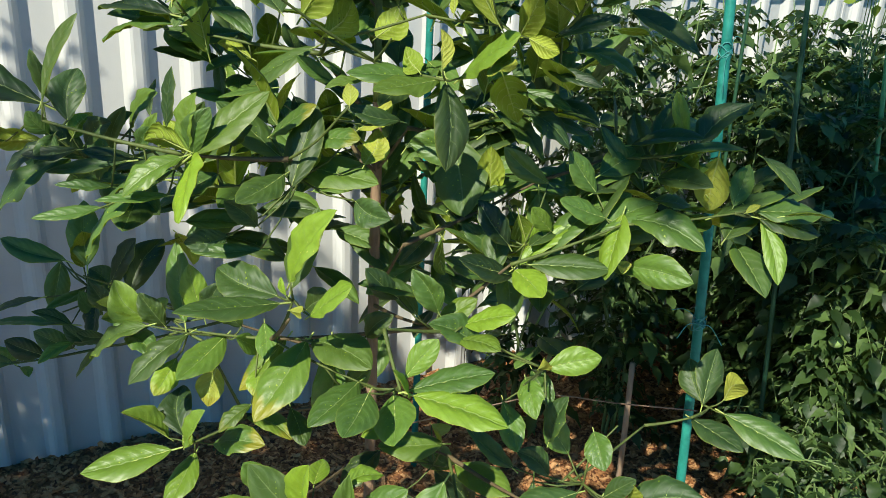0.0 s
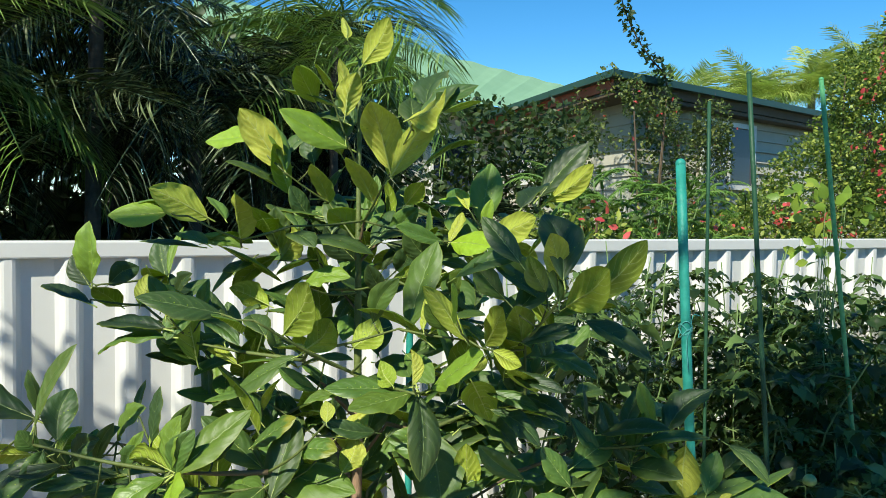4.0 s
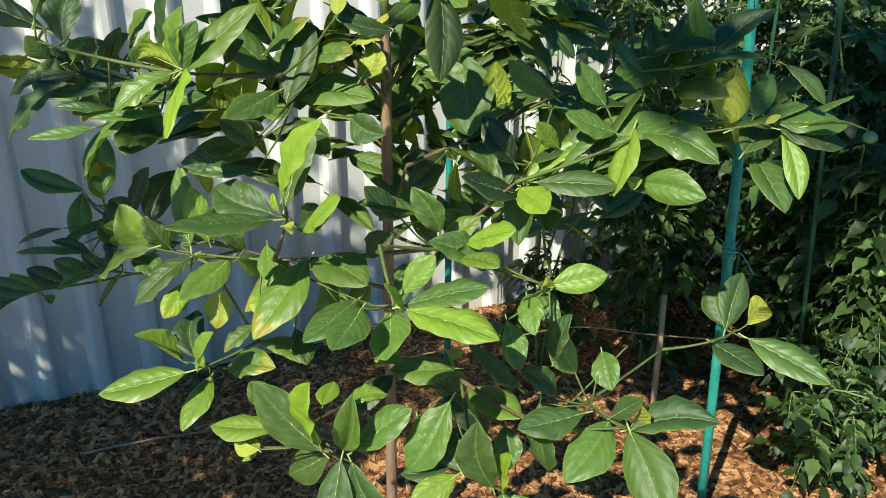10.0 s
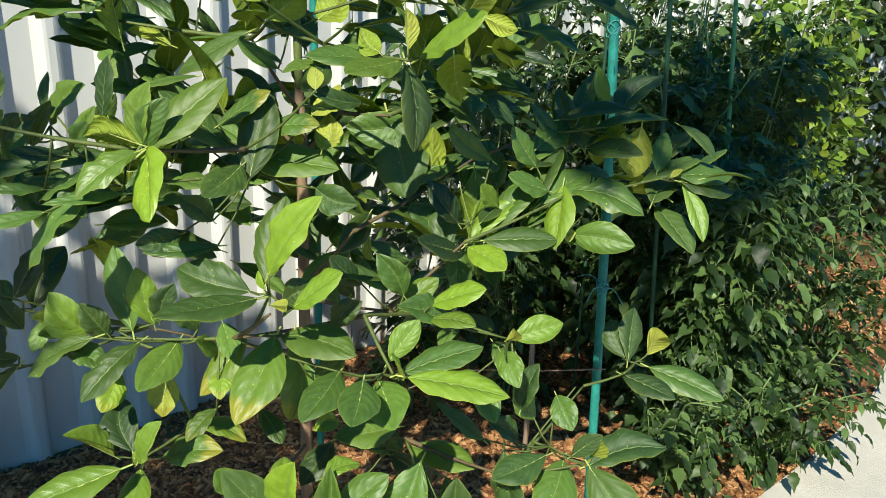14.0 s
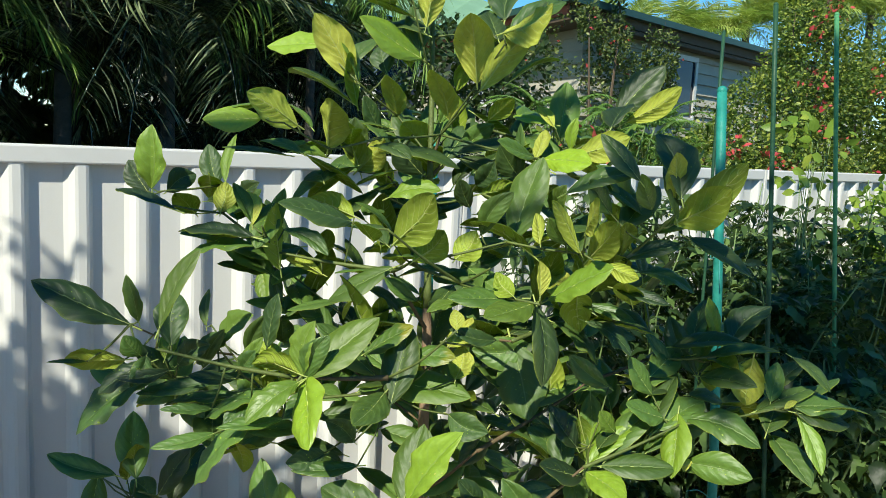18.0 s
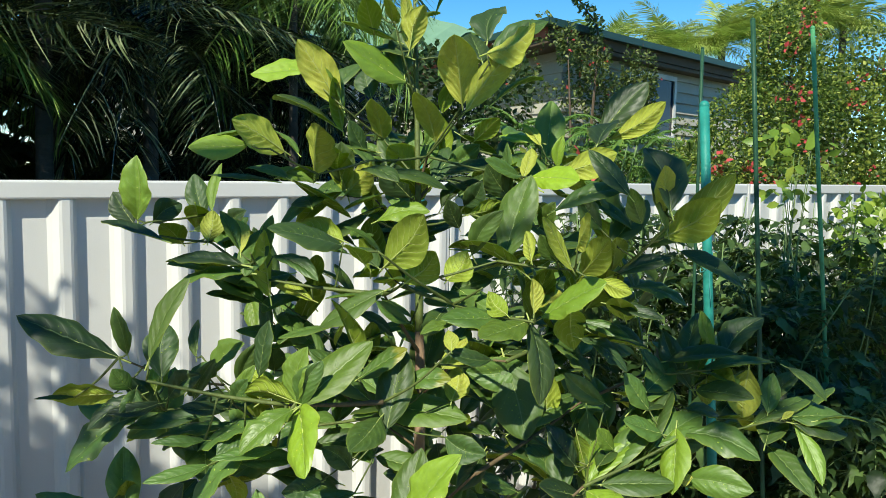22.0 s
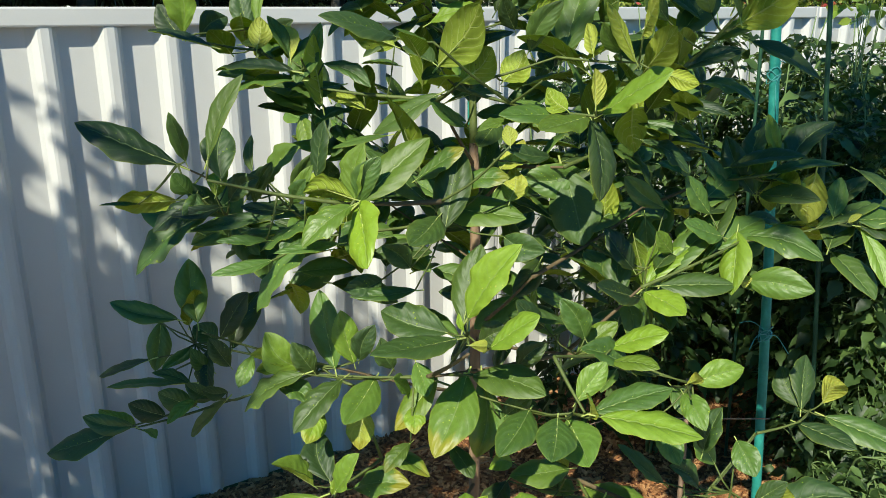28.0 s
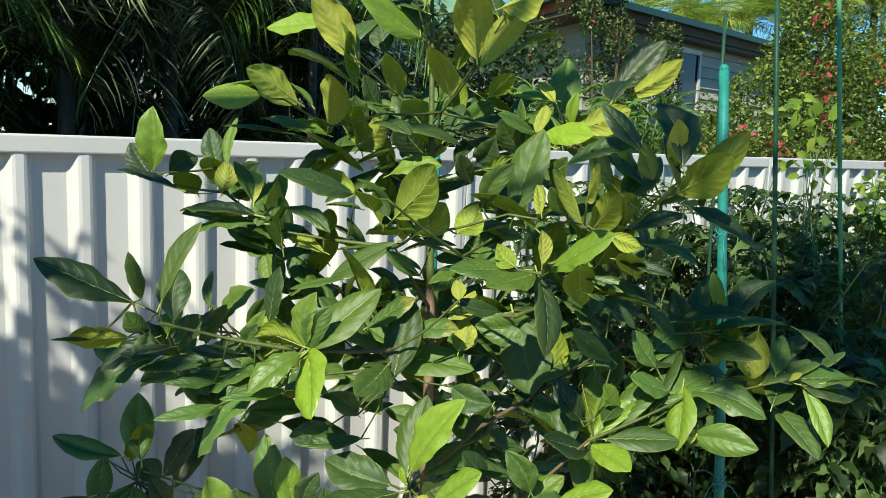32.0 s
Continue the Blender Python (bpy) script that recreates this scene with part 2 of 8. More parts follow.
def broad_leaf(name, stops, young, vein, rough, through_light, spec, relief, ribs, swell):
    """A large leaf with a pale midrib, curved side veins and small blemishes. The object's colour tells its age and,
    painted in, how sunlit it looks.
    """
    m, t, out = nodes_of(name)
    uvn = t.nodes.new("ShaderNodeUVMap")
    uvn.uv_map = "uv"
    sep = node(t, "SeparateXYZ", Vector=uvn.outputs[0])
    u = math_node(t, "ABSOLUTE", math_node(t, "SUBTRACT", sep.outputs[0], 0.5))
    v = sep.outputs[1]
    obi = t.nodes.new("ShaderNodeObjectInfo")
    age = node(t, "SeparateColor", Color=obi.outputs["Color"])
    wob = node(t, "TexNoise", Vector=uvn.outputs[0], Scale=5.0, Detail=2.0)
    lines = math_node(t, "ADD", math_node(t, "SUBTRACT", math_node(t, "MULTIPLY", v, 6.5), math_node(t, "MULTIPLY", math_node(t, "POWER", u, 1.25), 5.5)), math_node(t, "MULTIPLY", wob.outputs[0], 0.5))
    saw = math_node(t, "ABSOLUTE", math_node(t, "SUBTRACT", math_node(t, "FRACT", lines), 0.5))
    side = math_node(t, "SUBTRACT", 1.0, math_node(t, "SMOOTH_MIN", math_node(t, "MULTIPLY", saw, 14.0), 1.0, 0.1))
    side = math_node(t, "MULTIPLY", side, math_node(t, "SUBTRACT", 1.0, math_node(t, "MULTIPLY", u, 1.3)))
    rib = math_node(t, "SUBTRACT", 1.0, math_node(t, "MINIMUM", math_node(t, "MULTIPLY", u, math_node(t, "ADD", 34.0, math_node(t, "MULTIPLY", v, 20.0))), 1.0))
    veins = math_node(t, "MINIMUM", math_node(t, "ADD", math_node(t, "MULTIPLY", rib, 0.8), math_node(t, "MULTIPLY", side, ribs)), 1.0)
    tc = t.nodes.new("ShaderNodeTexCoord")
    geo = t.nodes.new("ShaderNodeNewGeometry")
    patch = node(t, "TexNoise", Vector=tc.outputs["Object"], Scale=3.0, Detail=5.0)
    fac = math_node(t, "ADD", math_node(t, "MULTIPLY", patch.outputs[0], 0.35), math_node(t, "MULTIPLY", math_node(t, "FRACT", math_node(t, "ADD", obi.outputs["Random"], geo.outputs["Random Per Island"])), 0.72))
    col = ramp(t, fac, stops)
    col = mix_rgb(t, age.outputs[0], col, young)
    edge = math_node(t, "MULTIPLY", math_node(t, "POWER", math_node(t, "MULTIPLY", u, 2.0), 18.0), math_node(t, "MULTIPLY", patch.outputs[0], 0.55))
    col = mix_rgb(t, edge, col, (0.42, 0.46, 0.07))
    col = mix_rgb(t, veins, col, vein)
    mottle = node(t, "TexNoise", Vector=tc.outputs["Object"], Scale=16.0, Detail=6.0, Roughness=0.7)
    col = mix_rgb(t, 0.45, col, ramp(t, mottle.outputs[0], ((0.30, (0.68, 0.68, 0.70)), (0.70, (1.32, 1.30, 1.26)))), "MULTIPLY")
    spots = node(t, "TexVoronoi", Vector=tc.outputs["Object"], Scale=24.0, Randomness=1.0)
    spot = math_node(t, "MULTIPLY", math_node(t, "LESS_THAN", spots.outputs["Distance"], 0.006), math_node(t, "MULTIPLY", patch.outputs[0], 0.6))
    col = mix_rgb(t, spot, col, (0.45, 0.42, 0.25))
    reach = math_node(t, "ADD", math_node(t, "ADD", v, math_node(t, "MULTIPLY", wob.outputs[0], 0.30)), math_node(t, "MULTIPLY", u, 0.10))
    burn = math_node(t, "MULTIPLY", age.outputs[1], ramp(t, reach, ((0.89, (0, 0, 0)), (1.0, (0.65, 0.65, 0.65)))))
    col = mix_rgb(t, burn, col, (0.40, 0.34, 0.03))
    quilt = math_node(t, "SINE", math_node(t, "MULTIPLY", lines, 6.2832))
    height = math_node(t, "ADD", math_node(t, "MULTIPLY", veins, -0.4), math_node(t, "MULTIPLY", quilt, math_node(t, "MULTIPLY", wob.outputs[0], swell)))
    fine = node(t, "TexNoise", Vector=tc.outputs["Object"], Scale=45.0, Detail=3.0)
    height = math_node(t, "ADD", height, math_node(t, "MULTIPLY", fine.outputs[0], 0.10))
    b = node(t, "Bump", Height=height, Strength=relief, Distance=0.004)
    p = node(t, "BsdfPrincipled", Base_Color=col, Roughness=math_node(t, "ADD", math_node(t, "ADD", rough, math_node(t, "MULTIPLY", obi.outputs["Random"], 0.14)), math_node(t, "MULTIPLY", patch.outputs[0], 0.16)), Normal=b.outputs[0])
    p.inputs["Specular IOR Level"].default_value = spec
    tr = node(t, "BsdfTranslucent", Color=mix_rgb(t, 0.5, col, (0.40, 0.60, 0.01)), Normal=b.outputs[0])
    mx = node(t, "MixShader", Fac=through_light)
    t.links.new(p.outputs[0], mx.inputs[1])
    t.links.new(tr.outputs[0], mx.inputs[2])
    t.links.new(mx.outputs[0], out.inputs[0])
    return m


LEAF_TOP = broad_leaf("leaf_upper_skin", ((0.20, (0.014, 0.036, 0.011)), (0.55, (0.050, 0.110, 0.025)), (0.92, (0.130, 0.245, 0.042))), (0.32, 0.49, 0.036), (0.24, 0.33, 0.11), 0.37, 0.27, 0.74, 0.50, 0.22, 0.22)
LEAF_UNDER = broad_leaf("leaf_under_skin", ((0.15, (0.18, 0.30, 0.034)), (0.5, (0.36, 0.51, 0.055)), (0.9, (0.55, 0.67, 0.09))), (0.70, 0.70, 0.14), (0.74, 0.80, 0.30), 0.40, 0.48, 0.40, 0.58, 0.75, 0.36)
BARK = surface("young_bark", ((0.3, (0.17, 0.10, 0.06)), (0.7, (0.36, 0.24, 0.15))), 18, 6, 0.75, 0.5, 90, stretch=(1, 1, 0.3))
TWIG = surface("green_twig", ((0.3, (0.06, 0.085, 0.02)), (0.7, (0.14, 0.18, 0.04))), 20, 4, 0.6, 0.3, 80)
WHITE_STEEL = surface("cream_white_painted_steel", ((0.3, (0.62, 0.615, 0.59)), (0.7, (0.68, 0.675, 0.65))), 2.5, 6, 0.42, 0.03, 200, rough_var=0.14)
TEAL = surface("teal_plastic_coat", ((0.3, (0.010, 0.165, 0.130)), (0.7, (0.030, 0.31, 0.25))), 20, 5, 0.5, 0.25, 60, spec=0.3)
DARK_COAT = surface("dark_green_coat", ((0.3, (0.012, 0.05, 0.028)), (0.7, (0.03, 0.10, 0.05))), 20, 5, 0.5, 0.25, 60, spec=0.3)
BRIGHT_COAT = surface("bright_green_coat", ((0.3, (0.05, 0.24, 0.10)), (0.7, (0.12, 0.38, 0.17))), 20, 5, 0.5, 0.25, 60, spec=0.3)
MULCH = surface("bark_mulch", ((0.25, (0.06, 0.018, 0.006)), (0.5, (0.22, 0.090, 0.030)), (0.75, (0.44, 0.235, 0.095))), 25, 8, 0.9, 1.0, 120, dist=0.02)
CHIP = surface("bark_chip", ((0.15, (0.09, 0.027, 0.009)), (0.5, (0.35, 0.155, 0.056)), (0.9, (0.60, 0.34, 0.155))), 60, 5, 0.85, 0.6, 200, island=0.7, stretch=(1, 0.4, 1))
SOIL = surface("grassy_soil", ((0.3, (0.05, 0.05, 0.02)), (0.7, (0.11, 0.12, 0.04))), 3, 8, 0.95, 0.8, 40)
WOODY = surface("brown_young_wood", ((0.3, (0.09, 0.06, 0.03)), (0.7, (0.19, 0.14, 0.07))), 20, 5, 0.7, 0.4, 90)
CONCRETE = surface("concrete", ((0.3, (0.50, 0.465, 0.405)), (0.7, (0.64, 0.60, 0.53))), 5, 8, 0.85, 0.4, 150)
WALL_RENDER = surface("cream_wall_render", ((0.3, (0.70, 0.63, 0.52)), (0.7, (0.78, 0.71, 0.60))), 4, 6, 0.85, 0.3, 120)
TOMATO = foliage("tomato_leaves", ((0.15, (0.009, 0.022, 0.007)), (0.55, (0.028, 0.060, 0.017)), (0.92, (0.17, 0.27, 0.08))), 0.46, 0.22, 0.6, 6.0, 0.32)
TOMATO_STEM = surface("hairy_green_stem", ((0.3, (0.10, 0.17, 0.05)), (0.7, (0.20, 0.28, 0.10))), 20, 4, 0.7, 0.3, 80)
# Shade is put into the dark stops, sun glints into the pale ones.
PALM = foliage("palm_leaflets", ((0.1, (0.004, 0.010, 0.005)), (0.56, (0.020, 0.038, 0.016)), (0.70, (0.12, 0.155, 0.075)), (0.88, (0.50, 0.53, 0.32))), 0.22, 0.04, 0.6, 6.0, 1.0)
# Lit copy of the palm leaflets: sunlight is put into the brighter green.
PALM_LIT = foliage("lit_palm_leaflets", ((0.1, (0.03, 0.07, 0.012)), (0.55, (0.12, 0.23, 0.035)), (0.92, (0.46, 0.56, 0.17))), 0.3, 0.15, 0.5, 6.0, 0.6)
# Yellow-green fronds, paled further in the colour to look sunlit.
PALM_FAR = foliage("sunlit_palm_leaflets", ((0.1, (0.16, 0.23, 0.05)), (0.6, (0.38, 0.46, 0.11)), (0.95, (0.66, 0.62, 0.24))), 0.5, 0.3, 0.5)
PALM_BARK = surface("grey_palm_trunk", ((0.3, (0.04, 0.035, 0.03)), (0.7, (0.10, 0.09, 0.075))), 6, 6, 0.85, 0.6, 50, stretch=(1, 1, 4))
SHRUB = foliage("shrub_leaves", ((0.15, (0.016, 0.036, 0.009)), (0.5, (0.085, 0.145, 0.022)), (0.85, (0.42, 0.46, 0.085))), 0.5, 0.3)
SHRUB_DARK = foliage("dark_shrub_leaves", ((0.1, (0.012, 0.03, 0.01)), (0.6, (0.03, 0.06, 0.018)), (0.95, (0.07, 0.10, 0.03))), 0.5, 0.2)
VINE = foliage("dark_vine_leaves", ((0.15, (0.014, 0.030, 0.010)), (0.5, (0.05, 0.085, 0.022)), (0.88, (0.30, 0.33, 0.10))), 0.5, 0.25)
FERN = foliage("bright_feathery_leaves", ((0.1, (0.05, 0.12, 0.02)), (0.5, (0.11, 0.23, 0.04)), (0.9, (0.24, 0.38, 0.08))), 0.5, 0.3)
LIME = foliage("lime_green_leaves", ((0.1, (0.12, 0.22, 0.03)), (0.6, (0.24, 0.36, 0.05)), (0.95, (0.42, 0.46, 0.08))), 0.4, 0.35)
FRUIT = surface("green_tomato_skin", ((0.3, (0.16, 0.28, 0.08)), (0.7, (0.28, 0.40, 0.14))), 10, 4, 0.3, 0.05, 60)
FLOWER = foliage("crimson_bracts", ((0.2, (0.42, 0.03, 0.05)), (0.8, (0.70, 0.10, 0.10))), 0.6, 0.3)
BOARD = surface("cream_weatherboard_paint", ((0.3, (0.44, 0.41, 0.33)), (0.7, (0.51, 0.48, 0.40))), 3, 6, 0.6, 0.05, 80)
TRIM_WHITE = surface("white_trim_paint", ((0.3, (0.68, 0.67, 0.63)), (0.7, (0.76, 0.75, 0.72))), 4, 5, 0.5, 0.05, 80)
ROOF = surface("pale_green_roof_steel", ((0.3, (0.19, 0.34, 0.20)), (0.7, (0.25, 0.42, 0.26))), 2, 6, 0.55, 0.05, 60)
GUTTER = surface("dark_green_gutter_paint", ((0.3, (0.012, 0.045, 0.038)), (0.7, (0.025, 0.075, 0.06))), 4, 5, 0.45, 0.05, 60)
RED_TRIM = surface("brick_red_fascia_paint", ((0.3, (0.30, 0.055, 0.008)), (0.7, (0.42, 0.09, 0.055))), 4, 5, 0.6, 0.05, 60)
SOFFIT = surface("brown_soffit_paint", ((0.3, (0.07, 0.045, 0.008)), (0.7, (0.12, 0.08, 0.06))), 4, 5, 0.7, 0.05, 60)
TWINE = surface("teal_twine", ((0.3, (0.03, 0.25, 0.24)), (0.7, (0.10, 0.40, 0.36))), 60, 4, 0.7, 0.4, 200)
STAKE_WOOD = surface("weathered_stake_wood", ((0.3, (0.26, 0.16, 0.10)), (0.7, (0.48, 0.33, 0.22))), 14, 6, 0.8, 0.4, 80, stretch=(1, 1, 0.2))


def glass():
    m, t, out = nodes_of("window_glass")
    p = node(t, "BsdfPrincipled", Base_Color=(0.015, 0.025, 0.05, 1), Roughness=0.06)
    p.inputs["Specular IOR Level"].default_value = 0.35
    t.links.new(p.outputs[0], out.inputs[0])
    return m


GLASS = glass()

# ---- ground, mulch bed and path ----
def ground_sheet():
    v, f = [], []
    n = 60
    for i in range(n + 1):
        for j in range(n + 1):
            a, b = i / n * 2 - 1, j / n * 2 - 1
            x, y = 3 + 400 * math.copysign(abs(a) ** 3, a), 2 + 400 * math.copysign(abs(b) ** 3, b)
            v.append((x, y, -0.07 + 0.02 * noise.noise(Vector((x * 0.7, y * 0.7, 0)))))
    for i in range(n):
        for j in range(n):
            f.append((i * (n + 1) + j, (i + 1) * (n + 1) + j, (i + 1) * (n + 1) + j + 1, i * (n + 1) + j + 1))
    return tagged(part("ground", mesh_of("ground", v, f, SOIL), None, None), "flat soil with patchy short grass", "ground", kind="structure")


ground_sheet()


def bed_height(x, y):
    return 0.03 * noise.noise(Vector((x * 1.3, y * 1.3, 2))) + 0.012 * noise.noise(Vector((x * 6, y * 6, 5))) - 0.015 - 0.05 * max(0.0, min(1.0, (y - 2.0) / 1.0))


def mulch_bed():
    v, f = [], []
    nx, ny = 150, 66
    for i in range(nx + 1):
        for j in range(ny + 1):
            x, y = -2.5 + 8.5 * i / nx, 0.1 + 2.87 * j / ny
            v.append((x, y, bed_height(x, y)))
    for i in range(nx):
        for j in range(ny):
            f.append((i * (ny + 1) + j, (i + 1) * (ny + 1) + j, (i + 1) * (ny + 1) + j + 1, i * (ny + 1) + j + 1))
    bed = tagged(part("mulch_bed", mesh_of("mulch_bed", v, f, MULCH), None, None), "garden bed of reddish brown bark mulch", "mulch", kind="structure")
    cv = [(-1, -1, -1), (1, -0.7, -1), (0.8, 1, -0.8), (-0.9, 0.8, -1), (-0.8, -0.9, 0.6), (0.9, -0.6, 1), (0.6, 0.9, 0.7), (-1, 0.6, 0.9)]
    cf = [(3, 2, 1, 0), (4, 5, 6, 7), (0, 1, 5, 4), (1, 2, 6, 5), (2, 3, 7, 6), (3, 0, 4, 7)]
    r = random.Random(3)
    mats = []
    for k in range(52000):
        x = r.uniform(-0.9, 2.6) if k % 5 else r.uniform(2.6, 5.2)
        y = r.uniform(0.95, 2.98)
        s = r.choice((0.004, 0.006, 0.008, 0.008, 0.012)) * r.uniform(0.7, 1.3)
        m = Matrix.LocRotScale((x, y, bed_height(x, y) + 0.3 * s), Euler((r.gauss(0, 0.35), r.gauss(0, 0.35), r.uniform(0, 6.28))), (s * r.uniform(0.4, 0.8), s * r.uniform(1.0, 2.6), s * r.uniform(0.15, 0.4)))
        mats.append(np.array(m))
    tagged(part("bark_chips", scatter_mesh("bark_chips", (cv, cf), mats, CHIP), None, None), "loose reddish brown bark chips on the garden bed", "mulch", kind="stuff")
    for o in (scene.objects["bark_chips"],):
        o.data.polygons.foreach_set("use_smooth", np.zeros(len(o.data.polygons), dtype=bool))
    return bed


mulch_bed()


def garden_path():
    bm = bmesh.new()
    # The unseen slab back to y -4.2 is added to bounce light on the fence.
    edge = [(-6.0, 0.30), (1.1, 0.30), (1.36, 0.55), (1.54, 0.95), (1.68, 1.07), (1.85, 1.09), (2.6, 1.08), (3.3, 1.12), (4.0, 1.27), (4.9, 1.52), (6.5, 1.7), (6.5, -4.2), (-6.0, -4.2)]
    low = [bm.verts.new((x, y, -0.06)) for x, y in edge]
    bm.faces.new(low)
    r = bmesh.ops.extrude_face_region(bm, geom=bm.faces[:])
    for v in r["geom"]:
        if isinstance(v, bmesh.types.BMVert):
            v.co.z = 0.008
    bmesh.ops.recalc_face_normals(bm, faces=bm.faces[:])
    top = [e for e in bm.edges if all(abs(v.co.z - 0.008) < 1e-4 for v in e.verts)]
    bmesh.ops.bevel(bm, geom=top, offset=0.012, segments=2, affect="EDGES")
    tagged(part("path", bm, CONCRETE, None), "pale grey concrete garden path, widened unseen to bounce light", "path", kind="structure")


garden_path()


def sky_blocker():
    """An unseen plain rendered wall, added to block low blue sky and reflect neutral light."""
    bm = bmesh.new()
    for x0, y0, z0, x1, y1, z1 in ((-9.0, -4.75, -0.1, 9.0, -4.6, 3.0), (-9.0, -4.80, 3.0, 9.0, -4.55, 3.08)):
        box = bmesh.ops.create_cube(bm, size=1.0)["verts"]
        bmesh.ops.scale(bm, verts=box, vec=(x1 - x0, y1 - y0, z1 - z0))
        bmesh.ops.translate(bm, verts=box, vec=((x0 + x1) / 2, (y0 + y1) / 2, (z0 + z1) / 2))
    tagged(part("sky_block_wall", bm, WALL_RENDER, None), "unseen plain cream wall added to block sky light", "wall", kind="structure")


sky_blocker()

# ---- fence ----
FY, PITCH = 3.0, 0.197


def fence():
    root = empty("fence", (1.77, FY, 0), "white corrugated steel panel fence with capped rails", "fence", kind="structure")
    prof = [(0.0, 0.0), (0.066, 0.0), (0.080, -0.010), (0.098, -0.032), (0.108, -0.035), (0.132, -0.035), (0.142, -0.031), (0.154, -0.006), (0.160, 0.0)]
    v, f = [], []
    xs = []
    for k in range(4):
        xs += [(k * PITCH + x, y) for x, y in prof]
    xs.append((4 * PITCH, 0.0))
    n = len(xs)
    for back in (0, 1):
        for z in (-0.12, 1.765):
            v += [(x, y + 0.0015 * back, z) for x, y in xs]
    for i in range(n - 1):
        f.append((i, i + 1, n + i + 1, n + i))
        f.append((2 * n + i + 1, 2 * n + i, 3 * n + i, 3 * n + i + 1))
    sheet = mesh_of("sheet", v, f, WHITE_STEEL, smooth=False)
    posts = [1.735 + 2.365 * k for k in range(-3, 5)]
    for p in posts:
        bm = bmesh.new()
        box(bm, (p - 0.027, FY - 0.030, -0.12), (p - 0.003, FY + 0.03, 1.822), 0.003)
        box(bm, (p + 0.003, FY - 0.030, -0.12), (p + 0.027, FY + 0.03, 1.822), 0.003)
        box(bm, (p - 0.004, FY - 0.020, -0.12), (p + 0.004, FY + 0.02, 1.815))
        part("post", bm, WHITE_STEEL, root)
    for a, b in zip(posts, posts[1:]):
        bm = bmesh.new()
        box(bm, (a + 0.027, FY - 0.040, 1.758), (b - 0.027, FY + 0.034, 1.820), 0.007)
        part("top_rail", bm, WHITE_STEEL, root)
        bm = bmesh.new()
        box(bm, (a + 0.027, FY - 0.038, -0.14), (b - 0.027, FY + 0.034, -0.085), 0.004)
        part("bottom_rail", bm, WHITE_STEEL, root)
        for k in range(3):
            o = part("sheet", sheet, None, root)
            o.location = (a + 0.038 + 4 * PITCH * k, FY, 0)
            o.matrix_parent_inverse = Matrix.Translation(-Vector(root.location))
    return root


fence()

# ---- the young tree ----
tree = empty("fruit_tree", (0.60, 1.58, 0.0), "young fruit tree with large glossy green leaves in mulch", "tree")


def leaf_shape(wide, fold, droop, twist, blunt, wave=0.0, sway=0.0, phase=0.0):
    """A leaf one unit long: base at the origin, tip along y, upper side to z. Each half swells between midrib and margin."""
    rows, cols = 20, 10
    verts, uv = [], []
    for layer in (0, 1):
        for i in range(rows + 1):
            s = i / rows
            half = 0.5 * wide * math.sin(math.pi * s ** (1.12 * blunt)) ** 0.78 * (1 - 0.10 * math.exp(-s / 0.05)) + 0.012 * (1 - s) ** 4
            for j in range(cols + 1):
                u = j / cols * 2 - 1
                x = half * u * (1 + 0.030 * math.sin(7 * s + phase + u) + 0.010 * math.sin(29 * s + 2 * phase + 1.5 * u))
                z = fold * abs(x) * 0.95 - droop * (s - 0.12) ** 2 + twist * x * (s - 0.4)
                z += 0.16 * half * math.sin(math.pi * min(1.0, abs(u) * 1.06)) - 0.10 * half * abs(u) ** 5
                z += (0.35 * wave * math.sin(s * 11 + phase + 2.0 * (u > 0)) + 0.30 * wave * math.sin(s * 23 + 1.7 * phase - u)) * abs(u) ** 2 * half * 2.0
                z += 0.020 * half * math.sin(s * 42 - 9 * abs(u)) * (1 - abs(u)) * 2
                if layer:
                    z -= 0.004 + 0.004 * (1 - abs(u))
                y = s - 0.18 * droop * s * s
                verts.append((x + sway * math.sin(math.pi * s), y, z))
                uv.append((j / cols, s))
    faces, index = [], []
    for layer in (0, 1):
        o = layer * (rows + 1) * (cols + 1)
        for i in range(rows):
            for j in range(cols):
                q = (o + i * (cols + 1) + j, o + i * (cols + 1) + j + 1, o + (i + 1) * (cols + 1) + j + 1, o + (i + 1) * (cols + 1) + j)
                faces.append(q if not layer else q[::-1])
                index.append(layer)
    o = len(verts)
    for y, r in ((-0.13, 0.010), (0.03, 0.011), (0.5, 0.006)):
        zz = 0.0 if y < 0.1 else -droop * (y - 0.12) ** 2
        for k in range(5):
            a = 2 * math.pi * k / 5
            verts.append((r * math.cos(a) + sway * math.sin(math.pi * max(0, y)), y, zz - 0.006 + r * math.sin(a)))
            uv.append((0.5, 0.1))
    for i in range(2):
        for k in range(5):
            faces.append((o + i * 5 + k, o + i * 5 + (k + 1) % 5, o + i * 5 + 5 + (k + 1) % 5, o + i * 5 + 5 + k))
            index.append(1)
    return verts, faces, index, uv


def leaf_mesh(name, *shape):
    verts, faces, index, uv = leaf_shape(*shape)
    return mesh_of(name, verts, faces, [LEAF_TOP, LEAF_UNDER], index, uv)


